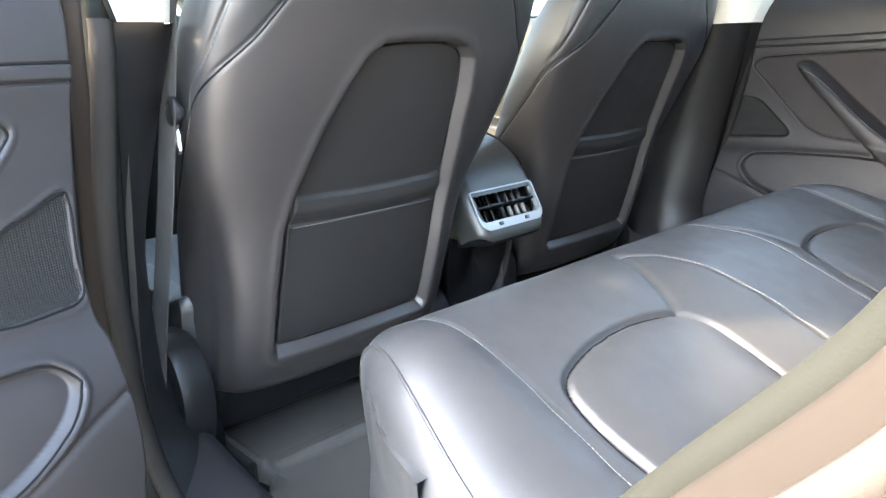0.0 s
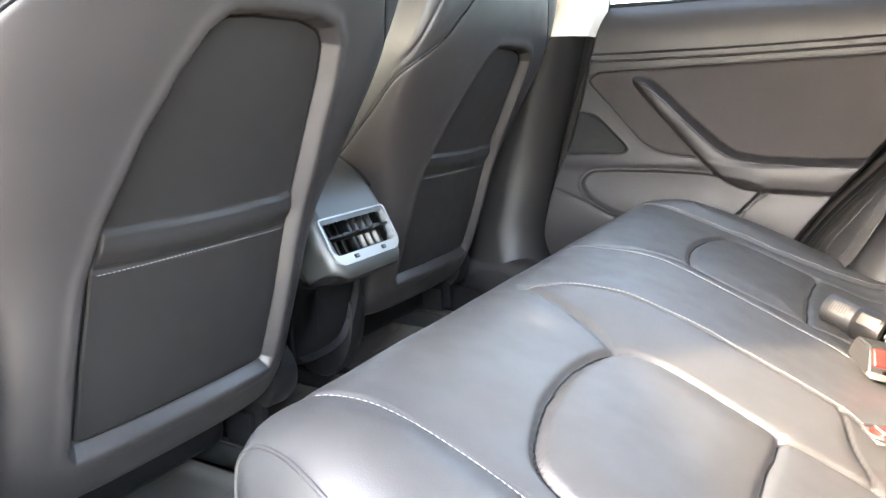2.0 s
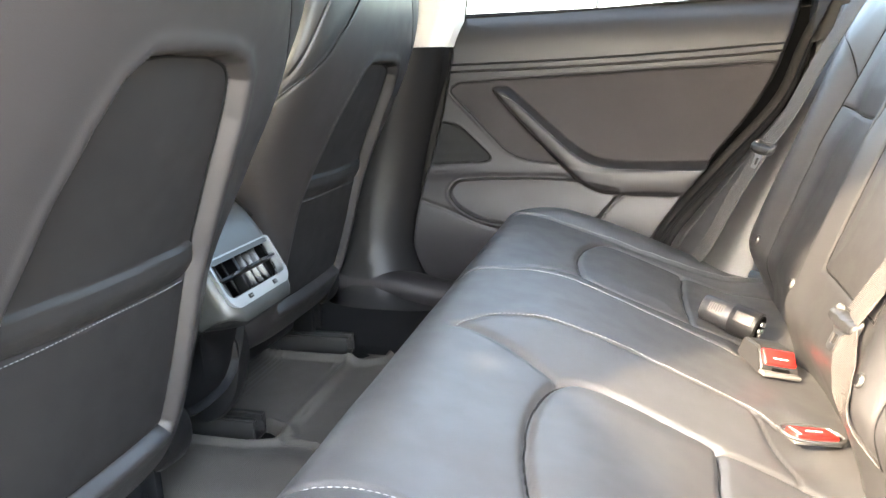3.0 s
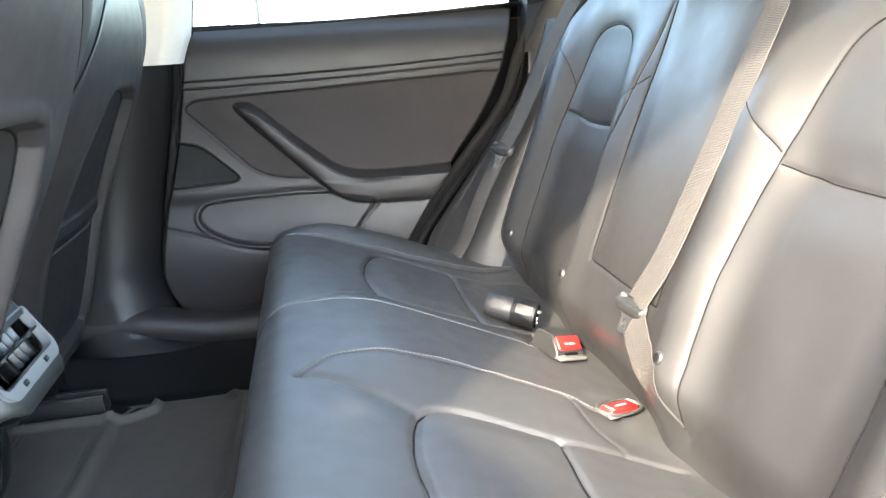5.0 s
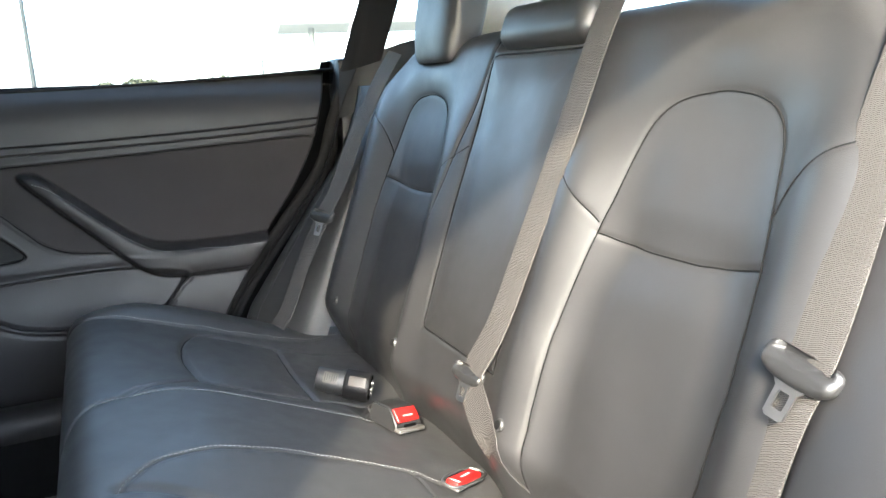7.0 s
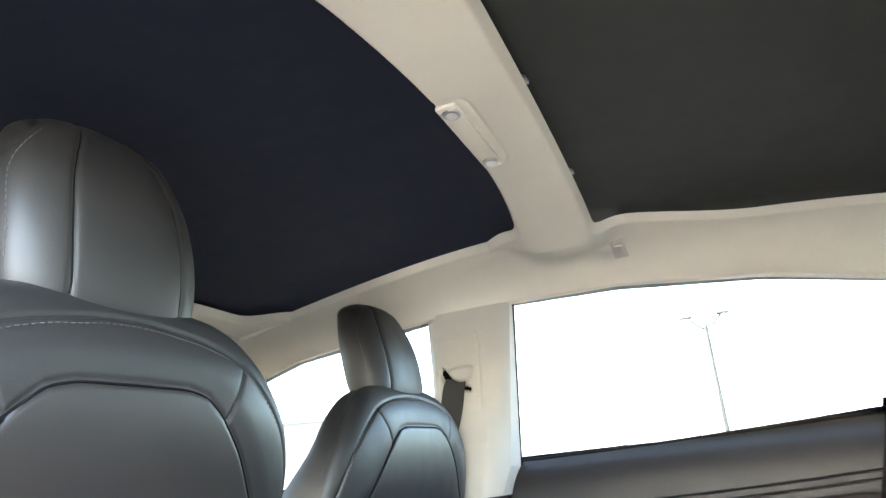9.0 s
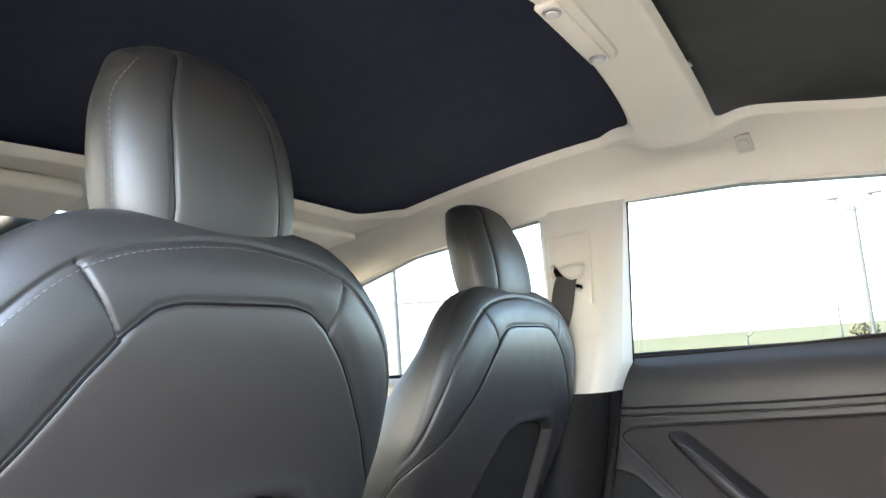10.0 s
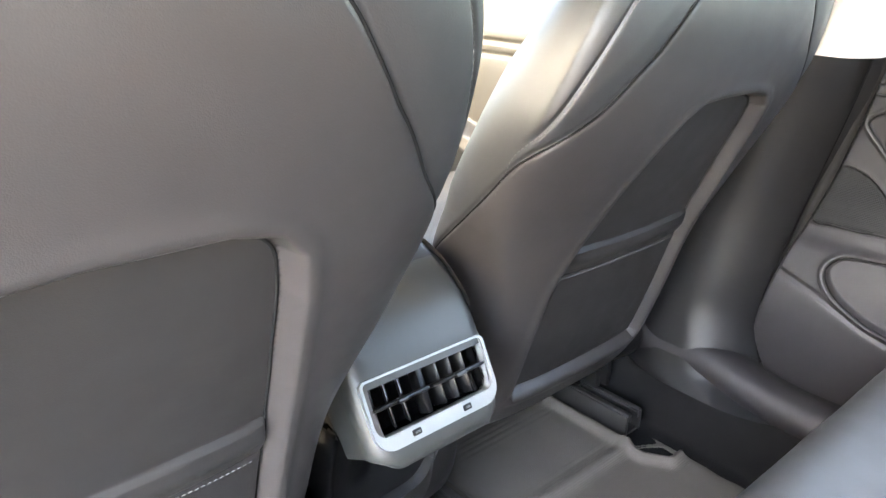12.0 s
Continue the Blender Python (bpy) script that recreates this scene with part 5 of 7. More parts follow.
# the seal rubber again, lightened so the near frame's bands look lit
SEAL_LIT = material("lit_rubber_seal", (0.024, 0.0215, 0.0195), 0.8, spec=0.05, grain=0.2, size=900, mottle=0.12)
PAINT_DARK = material("dusty_frame_paint", (0.0125, 0.0108, 0.0096), 0.8, spec=0.02, mottle=0.06)
jamb(-1)
jamb(1)

# ---- roof ----


def roof_z(x, y):
    """Height of the headliner's glass line."""
    z = 1.158 - 0.075 * ((np.asarray(x) - 0.08) / 0.75) ** 2 - 0.05 * (np.abs(y) / 0.45) ** 2 * 0.45
    return z


GLASS_Y = 0.440


def glass_edge(x):
    return GLASS_Y + 0.010 + 0.03 * smooth(0.0, -0.55, x) + 0.075 * smooth(0.14, 0.42, x)


def bar_bulge(x, y):
    return (0.020 + 0.010 * smooth(0.30, 0.46, np.abs(y))) * np.exp(-((np.abs(x - 0.125 + 0.07 * y) / 0.080) ** 4)) * smooth(0.56, 0.45, np.abs(y))


def headliner():
    ob = tagged(new("ceiling"), "cream cloth headliner framing two dark glass roof panels", "headliner", kind="structure")
    # side rails
    for s in (1, -1):
        xs, t = np.linspace(-1.02, 1.15, 260), np.linspace(0, 1, 60)
        x, tt = np.meshgrid(xs, t, indexing="ij")
        yg = glass_edge(x)
        zg = roof_z(x, yg)
        yd = np.interp(x, [-1.02, -0.8, -0.55, -0.23, 0.15, 0.4, 0.6, 0.9, 1.15], [0.60, 0.585, 0.575, 0.575, 0.578, 0.574, 0.566, 0.56, 0.55])
        zd = np.interp(x, [-1.02, -0.8, -0.55, -0.23, -0.05, 0.15, 0.4, 0.6, 0.9, 1.15], [0.84, 0.945, 1.010, 1.043, 1.050, 1.044, 1.014, 0.970, 0.915, 0.86])
        zg = np.maximum(zg, zd + 0.02)
        y = yg + (yd - yg) * tt + 0.030 * np.sin(np.pi * tt) ** 1.0 * 0.9
        z = zg + (zd - zg) * tt**1.35 - bar_bulge(x, y)
        # rolled lower edge
        y = y + 0.02 * smooth(0.94, 1.0, tt)
        z = z - 0.0 * tt + 0.012 * smooth(0.0, 0.06, 0.06 - tt)
        hk = curve([(0.150, 0.515), (0.186, 0.515), (0.190, 0.52), (0.190, 0.560), (0.184, 0.565), (0.152, 0.565), (0.146, 0.56), (0.146, 0.52)], 4, True)
        z = z + groove(x, y, hk, 0.0025, -0.0025, True) * (1 if s > 0 else 0)
        p = np.stack([x, y * s, z], -1)
        flip = grid_normals(p)[130, 30, 2] > 0
        sheet(ob, p, {0: ("side_rail", CREAM, "")}, flip=flip)
    # crossbar between the two glass panels
    ys, t = np.linspace(-0.475, 0.475, 220), np.linspace(0, 1, 60)
    y, tt = np.meshgrid(ys, t, indexing="ij")
    ay = np.abs(y)
    fil = 0.075 * smooth(0.35, 0.475, ay) ** 2
    xf = 0.090 - 0.075 * y - 0.19 * y**2 - fil
    xr = 0.190 - 0.075 * y + 0.07 * smooth(0.41, 0.48, ay) ** 2
    x = xf + (xr - xf) * tt
    z = roof_z(x, np.minimum(ay, glass_edge(x))) - bar_bulge(x, y) - 0.004
    lip = np.minimum(tt, 1 - tt)
    z = z + 0.016 * smooth(0.07, 0.0, lip) ** 1.5
    plate = outline([(0.0, 0.023), (0.080, 0.023), (0.094, 0.017), (0.099, 0.0), (0.094, -0.017), (0.080, -0.023), (0.0, -0.023)])
    z = z + groove(y, x - 0.106 + 0.07 * y, plate, 0.0022, 0.0022, True) * -1.0
    p = np.stack([x, y, z], -1)
    sheet(ob, p, {0: ("crossbar", CREAM, "")}, flip=grid_normals(p)[110, 30, 2] > 0)
    # front header and sun visors' seat
    t = np.linspace(0, 1, 50)
    y, tt = np.meshgrid(np.linspace(-0.60, 0.60, 160), t, indexing="ij")
    ay = np.abs(y)
    xb = -0.585 + 0.02 * (ay / 0.45) ** 2 + 0.07 * smooth(0.38, 0.48, ay) ** 2
    xfw = -0.79 - 0.04 * (1 - (ay / 0.6) ** 2)
    x = xb + (xfw - xb) * tt
    zb = roof_z(xb, np.minimum(ay, glass_edge(xb)))
    zf = 1.086 - 0.09 * (ay / 0.6) ** 4
    z = zb + (zf - zb) * tt**1.3 - 0.004 + 0.014 * smooth(0.05, 0.0, tt)
    p = np.stack([x, y, z], -1)
    sheet(ob, p, {0: ("front_header", CREAM, "")}, flip=grid_normals(p)[80, 25, 2] > 0)
    return ob


headliner()


def roof_panel(name, label, x0, x1, lift):
    ob = thing(name, label, "sunshade")
    xs, ys = np.linspace(x0, x1, 60), np.linspace(-0.56, 0.56, 60)
    x, y = np.meshgrid(xs, ys, indexing="ij")
    z = roof_z(x, np.minimum(np.abs(y), 0.5)) + lift + 0.012 * np.exp(-(((np.abs(y) - 0.0) / 0.4) ** 2))
    p = np.stack([x, y, z], -1)
    sheet(ob, p, {0: ("mesh_panel", SHADE if x1 < 0.3 else SHADE_REAR, "")}, flip=grid_normals(p)[30, 30, 2] > 0)
    rim = np.vstack([p[:, 0], p[-1], p[::-1, -1], p[0, ::-1]])
    cord("wire_rim", even(rim, 0.03), 0.004, DARK_PLASTIC, ob)
    return ob


front_shade = roof_panel("roof_sunshade", "black mesh sunshade under the front glass roof", -0.72, 0.115, 0.010)
rear_shade = roof_panel("roof_sunshade", "dark grey mesh sunshade under the rear glass roof", 0.118, 0.90, 0.010)
for cy in (-0.05, 0.235):
    clip = thing("shade_clip", "small silver sunshade clip at the crossbar", "clip", "sunshade clips")
    part("clip_body", box_bm((0.006, 0.016, 0.006), (0.190 - 0.075 * cy, cy, float(roof_z(0.18, cy)) + 0.002), bevel=0.0015), CHROME, clip)


def roof_skin():
    ob = thing("roof", "dark glass car roof with painted rails", "roof", kind="structure")
    xs, ys = np.linspace(-0.80, 0.95, 60), np.linspace(-0.66, 0.66, 50)
    x, y = np.meshgrid(xs, ys, indexing="ij")
    z = roof_z(x, np.minimum(np.abs(y), 0.45)) + 0.055 - 0.085 * smooth(0.42, 0.66, np.abs(y)) - 0.05 * smooth(0.8, 1.3, x)
    p = np.stack([x, y, z], -1)
    sheet(ob, p, {0: ("roof_glass", ROOF_GLASS, "black glass roof")}, flip=grid_normals(p)[30, 25, 2] < 0)
    for s in (1, -1):
        ln = curve([(-1.35, 0.72, 0.72), (-1.02, 0.655, 0.910), (-0.75, 0.645, 1.028), (-0.4, 0.642, 1.095), (0.0, 0.642, 1.115), (0.35, 0.640, 1.09), (0.65, 0.630, 1.03), (1.0, 0.60, 0.91), (1.3, 0.585, 0.80)], 8)
        cord("roof_rail", even(ln * np.array([1, s, 1]), 0.03), 0.042, PAINT, ob, "painted roof rail", segs=14, flat=0.7)


ROOF_GLASS = material("black_roof_glass", (0.012, 0.012, 0.014), 0.08, mottle=0.02)
roof_skin()


def dome_lamp():
    ob = thing("dome_lamp", "slim cream dome lamp with two small round lenses", "lamp")
    z0 = float(roof_z(0.106, 0)) - 0.0262
    bm = box_bm((0.040, 0.186, 0.006), (0.106, 0, z0), bevel=0.0028, segs=3)
    for v in bm.verts:
        if abs(v.co.y) > 0.078:
            v.co.x = 0.106 + (v.co.x - 0.106) * (1 - 0.45 * (abs(v.co.y) - 0.078) / 0.015)
        v.co.x -= 0.06 * v.co.y
    part("lamp_plate", bm, CREAM, ob)
    for s in (1, -1):
        m = Matrix.Translation((0.107 - 0.06 * s * 0.075, s * 0.075, z0 - 0.003)) @ Matrix.Diagonal((1, 1.25, 1, 1))
        lens = part("lens_ring", cyl_bm(0.010, 0.0105, 0.004, m, 28, 0.001), CHROME, ob, "small round chrome lamp ring")
        part("lens", cyl_bm(0.0062, 0.0062, 0.003, m @ Matrix.Translation((0, 0, -0.0015)), 24), LENS, lens)


dome_lamp()


def coat_hook():
    ob = thing("coat_hook", "flush cream folding coat hook in the headliner", "hook")
    m = Matrix.Translation((0.178, 0.530, 1.1025)) @ Matrix.Rotation(radians(-30), 4, "X")
    bm = box_bm((0.025, 0.042, 0.005), bevel=0.002, segs=3)
    bmesh.ops.transform(bm, matrix=m, verts=bm.verts)
    part("hook_plate", bm, CREAM_PLASTIC, ob)
    bm = box_bm((0.014, 0.028, 0.004), (0, 0.002, -0.0025), bevel=0.0015)
    bmesh.ops.transform(bm, matrix=m, verts=bm.verts)
    part("hook_tongue", bm, CREAM_PLASTIC, ob)


coat_hook()


def sun_visor(s):
    ob = thing("sun_visor", "cream fabric sun visor folded against the roof", "sun visor", "sun visors")
    bm = box_bm((0.17, 0.40, 0.026), (0, 0, 0), bevel=0.0125, segs=4)
    for v in bm.verts:
        v.co.z -= 0.25 * v.co.x ** 2
        if abs(v.co.y) > 0.15:
            v.co.x *= 1 - 0.35 * (abs(v.co.y) - 0.15) / 0.05
    bmesh.ops.transform(bm, matrix=Matrix.Translation((-0.700, s * 0.335, 1.066)) @ Matrix.Rotation(radians(-9), 4, "Y"), verts=bm.verts)
    part("visor_pad", bm, CREAM, ob)
    part("visor_rod", cyl_bm(0.006, 0.006, 0.10, Matrix.Translation((-0.76, s * 0.52, 1.045)) @ Matrix.Rotation(radians(90), 4, "X"), 16), CREAM_PLASTIC, ob)


sun_visor(1)
sun_visor(-1)


def a_pillar(s):
    ob = thing("windscreen_pillar", "cream trimmed windscreen pillar with a round speaker cap", "pillar trim", "windscreen pillars", "structure")
    ln = even(curve([(-0.82, 0.598, 1.00), (-1.0, 0.62, 0.905), (-1.2, 0.66, 0.80), (-1.36, 0.70, 0.71)], 10), 0.02) * np.array([1, s, 1])
    cord("pillar_cover", ln, np.linspace(0.055, 0.042, len(ln)), CREAM_PLASTIC, ob, segs=18, flat=0.55)
    m = Matrix.Translation((-0.83, s * 0.572, 0.985)) @ Matrix.Rotation(radians(78) * s, 4, "X")
    part("speaker_cap", cyl_bm(0.036, 0.032, 0.010, m, 32, 0.002), CREAM_PLASTIC, ob)


a_pillar(1)
a_pillar(-1)


def c_pillar(s):
    ob = thing("rear_pillar", "dark door frame upright and cream rear pillar trim", "pillar trim", "rear pillars", "structure")
    # dark upright between door glass and quarter window
    lo = np.array([(0.572, 0.690, 0.775), (0.595, 0.665, 0.780), (0.648, 0.640, 0.795)])
    hi = np.array([(0.604, 0.566, 0.975), (0.630, 0.552, 0.972), (0.682, 0.560, 0.962)])
    t = np.linspace(0, 1, 24)[:, None, None]
    a, b = curve(lo, 8), curve(hi, 8)
    p = a[None] * (1 - t) + b[None] * t
    p = p * np.array([1, s, 1])
    sheet(ob, p, {0: ("upright", DARK_PLASTIC, "black upright behind the door glass")}, flip=grid_normals(p)[12, 8, 1] * s > 0)
    # trim below the quarter window
    lo = np.array([(0.555, 0.665, 0.68), (0.62, 0.64, 0.70), (0.80, 0.61, 0.74), (1.2, 0.60, 0.74)])
    hi = np.array([(0.572, 0.690, 0.782), (0.648, 0.652, 0.815), (0.80, 0.632, 0.842), (1.2, 0.61, 0.82)])
    a, b = curve(lo, 8), curve(hi, 8)
    p = (a[None] * (1 - t) + b[None] * t) * np.array([1, s, 1])
    sheet(ob, p, {0: ("shoulder_trim", DARK_PLASTIC, "")}, flip=grid_normals(p)[12, 8, 1] * s > 0)
    lo = np.array([(0.755, 0.635, 0.835), (0.85, 0.625, 0.835), (1.05, 0.61, 0.80), (1.30, 0.59, 0.76)])
    hi = np.array([(0.785, 0.570, 0.945), (0.88, 0.560, 0.930), (1.05, 0.560, 0.895), (1.30, 0.57, 0.80)])
    a, b = curve(lo, 8), curve(hi, 8)
    p = a[None] * (1 - t) + b[None] * t
    p[..., 1] -= 0.02 * np.sin(np.pi * t[..., 0])
    p = p * np.array([1, s, 1])
    sheet(ob, p, {0: ("pillar_cover", CREAM_PLASTIC, "")}, flip=grid_normals(p)[12, 8, 1] * s > 0)
    # added dark box that blocks daylight leaking in behind the door's rear edge
    part("inner_panel", box_bm((0.30, 0.10, 0.46), (0.72, s * 0.745, 0.575), bevel=0.01), DARK_PLASTIC, ob)
    # outer quarter panel of the body
    zz, xs = np.linspace(0.0, 0.80, 40), np.linspace(0, 1, 40)
    x0 = np.interp(zz, [0, 0.14, 0.29, 0.35, 0.466, 0.592, 0.668, 0.80], [0.24, 0.255, 0.335, 0.372, 0.455, 0.545, 0.582, 0.625])
    x0 = x0 + 0.058
    x = x0[:, None] + (1.75 - x0[:, None]) * xs[None, :]
    y = (0.885 - 0.16 * (np.clip(zz - 0.45, 0, 1) / 0.35) ** 2)[:, None] - 0.12 * (np.clip(x - 0.9, 0, 1)) ** 2
    p = np.stack([x, y * s, zz[:, None] + 0 * x], -1)
    sheet(ob, p, {0: ("quarter_panel", PAINT, "grey painted rear quarter panel")}, flip=grid_normals(p)[20, 20, 1] * s < 0)


c_pillar(1)
c_pillar(-1)


def rear_deck():
    ob = thing("parcel_shelf", "black carpeted parcel shelf behind the rear seat", "shelf", kind="structure")
    part("shelf_board", box_bm((0.72, 1.22, 0.02), (1.03, 0, 0.755), bevel=0.006), CARPET, ob)
    part("shelf_front", box_bm((0.02, 1.16, 0.50), (0.72, 0, 0.50), bevel=0.004), CARPET, ob)
    rg = thing("window_5", "tinted rear window glass", "window", kind="structure")
    xs, ys = np.linspace(0.90, 1.45, 20), np.linspace(-0.58, 0.58, 20)
    x, y = np.meshgrid(xs, ys, indexing="ij")
    z = 1.105 - 0.62 * (x - 0.90) ** 1.15 - 0.05 * (y / 0.56) ** 2
    pane = sheet(rg, np.stack([x, y, z], -1), {0: ("pane", REAR_GLASS, "")})[0]
    ws = thing("window_6", "dimmed curved windscreen glass", "window", kind="structure")
    ys, t = np.linspace(-0.66, 0.66, 30), np.linspace(0, 1, 20)
    y, tt = np.meshgrid(ys, t, indexing="ij")
    x = (-0.79 - 0.045 * (1 - (y / 0.66) ** 2)) + (-0.83 - 0.175 * (1 - (y / 0.66) ** 2)) * tt
    z = 1.092 - 0.08 * (y / 0.66) ** 4 - 0.44 * tt
    pane = sheet(ws, np.stack([x, y * (1 + 0.1 * tt), z], -1), {0: ("pane", DIMMED_GLASS, "")})[0]


rear_deck()


def dashboard():
    ob = thing("dashboard", "wide low black dashboard under the windscreen", "dashboard", kind="structure")
    prof = even(curve([(-1.65, 0.60), (-1.45, 0.645), (-1.22, 0.650), (-1.12, 0.635), (-1.09, 0.60), (-1.10, 0.56), (-1.16, 0.50), (-1.18, 0.40), (-1.22, 0.25), (-1.30, 0.05)], 8), 0.015)
    ys = np.linspace(-0.72, 0.72, 60)
    p = np.zeros((len(prof), len(ys), 3))
    p[..., 0] = prof[:, None, 0]
    p[..., 1], p[..., 2] = ys[None, :], prof[:, None, 1]
    sheet(ob, p, {0: ("dash_pad", LEATHER, "")}, flip=grid_normals(p)[10, 30, 2] < 0)
    part("dash_strip", box_bm((0.03, 1.40, 0.035), (-1.095, 0, 0.565), bevel=0.008), SATIN, ob)
    part("bonnet", box_bm((1.2, 1.5, 0.04), (-2.2, 0, 0.60), bevel=0.015), PAINT, ob, "grey painted bonnet")
    wheel = thing("steering_wheel", "black leather steering wheel with grey spokes", "steering wheel")
    m = Matrix.Translation((-1.06, -0.36, 0.745)) @ Matrix.Rotation(radians(66), 4, "Y")
    a = np.linspace(0, 2 * np.pi, 64, endpoint=False)
    ring = np.stack([0.175 * np.cos(a), 0.182 * np.sin(a), 0 * a], -1)
    cord("rim", placed(ring, m), 0.0155, LEATHER, wheel, closed=True, segs=14)
    hub = box_bm((0.13, 0.15, 0.05), bevel=0.022, segs=3)
    bmesh.ops.transform(hub, matrix=m @ Matrix.Translation((0, 0, -0.02)), verts=hub.verts)
    part("hub", hub, DARK_PLASTIC, wheel)
    for s in (1, -1):
        sp = box_bm((0.045, 0.11, 0.018), (0.0, s * 0.12, -0.012), bevel=0.006)
        bmesh.ops.transform(sp, matrix=m, verts=sp.verts)
        spoke = part("spoke", sp, SATIN, wheel)
        kn = cyl_bm(0.011, 0.011, 0.014, m @ Matrix.Translation((0, s * 0.105, 0.002)) @ Matrix.Rotation(radians(90), 4, "Y"), 20, 0.002)
        part("scroll_wheel", kn, SILVER, spoke)
    part("column", cyl_bm(0.045, 0.06, 0.24, m @ Matrix.Translation((0, 0, -0.15)), 24), DARK_PLASTIC, wheel)


dashboard()


def rear_mirror():
    ob = thing("rear_view_mirror", "frameless black rear view mirror on the windscreen", "mirror")
    m = Matrix.Translation((-0.945, 0.05, 1.050)) @ Matrix.Rotation(radians(-12), 4, "Y") @ Matrix.Rotation(radians(-8), 4, "Z")
    bm = box_bm((0.030, 0.22, 0.066), bevel=0.012, segs=4)
    bmesh.ops.transform(bm, matrix=m, verts=bm.verts)
    part("housing", bm, DARK_PLASTIC, ob)
    bm = box_bm((0.002, 0.206, 0.056), (0.0158, 0, 0), bevel=0.0)
    bmesh.ops.transform(bm, matrix=m, verts=bm.verts)
    part("mirror_glass", bm, MIRROR_GLASS, ob, "reflecting mirror glass")
    bm = box_bm((0.15, 0.30, 0.035), (-0.055, -0.03, 0.042), bevel=0.014, segs=3)
    for v in bm.verts:
        v.co.y *= 1 - 3.0 * max(0.0, v.co.x + 0.06)
    bmesh.ops.transform(bm, matrix=m, verts=bm.verts)
    part("camera_cover", bm, DARK_PLASTIC, ob, "black plastic cover on the glass")


rear_mirror()

# ---- centre console ----


def console():
    ob = thing("centre_console", "black centre console with rear air vents between seats", "console")
    top = even(curve([(-1.05, 0.47), (-0.70, 0.500), (-0.50, 0.512), (-0.42, 0.508), (-0.365, 0.494), (-0.325, 0.468), (-0.300, 0.440), (-0.287, 0.420)], 10), 0.012)
    face = even(np.array([(-0.287, 0.420), (-0.2465, 0.348)]), 0.008)
    low = even(curve([(-0.2465, 0.348), (-0.244, 0.338), (-0.254, 0.328), (-0.29, 0.318), (-0.36, 0.308), (-0.50, 0.30), (-1.05, 0.28)], 10), 0.012)
    prof = np.vstack([top, face[1:], low[1:]])
    tg = np.gradient(prof, axis=0)
    tg /= np.linalg.norm(tg, axis=1, keepdims=True)
    nr = np.stack([-tg[:, 1], tg[:, 0]], -1)
    if nr[2, 1] < 0:
        nr = -nr
    R, YE = 0.022, 0.092
    ang = np.linspace(0, np.pi / 2, 9)
    ys = np.r_[-(YE), -(YE - R + R * np.sin(ang))[::-1], np.linspace(-(YE - R), YE - R, 14)[1:-1], YE - R + R * np.sin(ang), YE]
    off = np.r_[0.06, (R * (1 - np.cos(ang)))[::-1], np.zeros(12), R * (1 - np.cos(ang)), 0.06]
    p = np.zeros((len(prof), len(ys), 3))
    p[..., 0] = prof[:, None, 0] - nr[:, None, 0] * off[None, :]
    p[..., 2] = prof[:, None, 1] - nr[:, None, 1] * off[None, :]
    run = np.r_[0, np.cumsum(np.linalg.norm(np.diff(prof, axis=0), axis=1))]
    end = run[len(top) + len(face) - 2]
    waist = 1 - 0.05 * smooth(end - 0.06, end - 0.02, run) - 0.24 * smooth(end - 0.022, end + 0.03, run) ** 1.6
    p[..., 1] = ys[None, :] * waist[:, None]
    k0, k1 = len(top) - 1, len(top) + len(face) - 2
    region = np.zeros(p.shape[:2], int)
    inner = np.abs(ys) < 0.0775
    opening = np.zeros_like(region, bool)
    opening[k0 + 1: k1 - 3, :] = inner[None, :]
    region[opening] = 1
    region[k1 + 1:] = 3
    region[:k0 - 9] = np.where(region[:k0 - 9] == 0, 2, region[:k0 - 9])
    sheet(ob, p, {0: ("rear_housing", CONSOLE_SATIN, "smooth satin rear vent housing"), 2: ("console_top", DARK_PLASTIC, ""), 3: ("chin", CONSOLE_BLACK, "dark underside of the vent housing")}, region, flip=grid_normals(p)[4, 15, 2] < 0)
    for s in (1, -1):
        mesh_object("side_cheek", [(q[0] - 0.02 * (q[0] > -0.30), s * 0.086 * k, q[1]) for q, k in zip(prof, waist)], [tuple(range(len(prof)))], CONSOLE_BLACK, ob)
    # vent frame and vanes, in the plane of the sloping face
    b0, down = np.array([-0.287, 0, 0.420]), np.array([0.0405, 0, -0.072])
    down = down / np.linalg.norm(down)
    outn = np.array([0.872, 0, 0.490])

    def at(y, b, d):
        return b0 + down * b + outn * d + np.array([0, y, 0])

    def rounded(w, b_top, b_bot, r_top, r_bot, k=7):
        pts = []
        for a0 in range(4):
            r = r_bot if a0 in (1, 2) else r_top
            cyy, cb = (w - r if a0 < 2 else r - w), (b_bot - r if a0 in (1, 2) else b_top + r)
            for a in np.linspace(0, np.pi / 2, k):
                th = -np.pi / 2 + a + a0 * np.pi / 2
                pts.append((cyy + r * np.cos(th), cb + r * np.sin(th)))
        return pts

    o, i = rounded(0.0830, -0.0012, 0.0735, 0.007, 0.022), rounded(0.0795, 0.0010, 0.0585, 0.005, 0.014)
    bm = bmesh.new()
    loops = [[bm.verts.new(at(y, b, d)) for y, b in pts] for pts, d in ((o, -0.004), (o, 0.0015), (i, 0.0015), (i, -0.016))]
    for l1, l2 in zip(loops[:-1], loops[1:]):
        for k in range(len(l1)):
            j = (k + 1) % len(l1)
            bm.faces.new((l1[k], l1[j], l2[j], l2[k]))
    vent = part("vent_frame", bm, VENT_TRIM, ob, "satin grey vent surround", sharp=40)
    # box behind the vanes, its shade put into a near-black lining
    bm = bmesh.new()
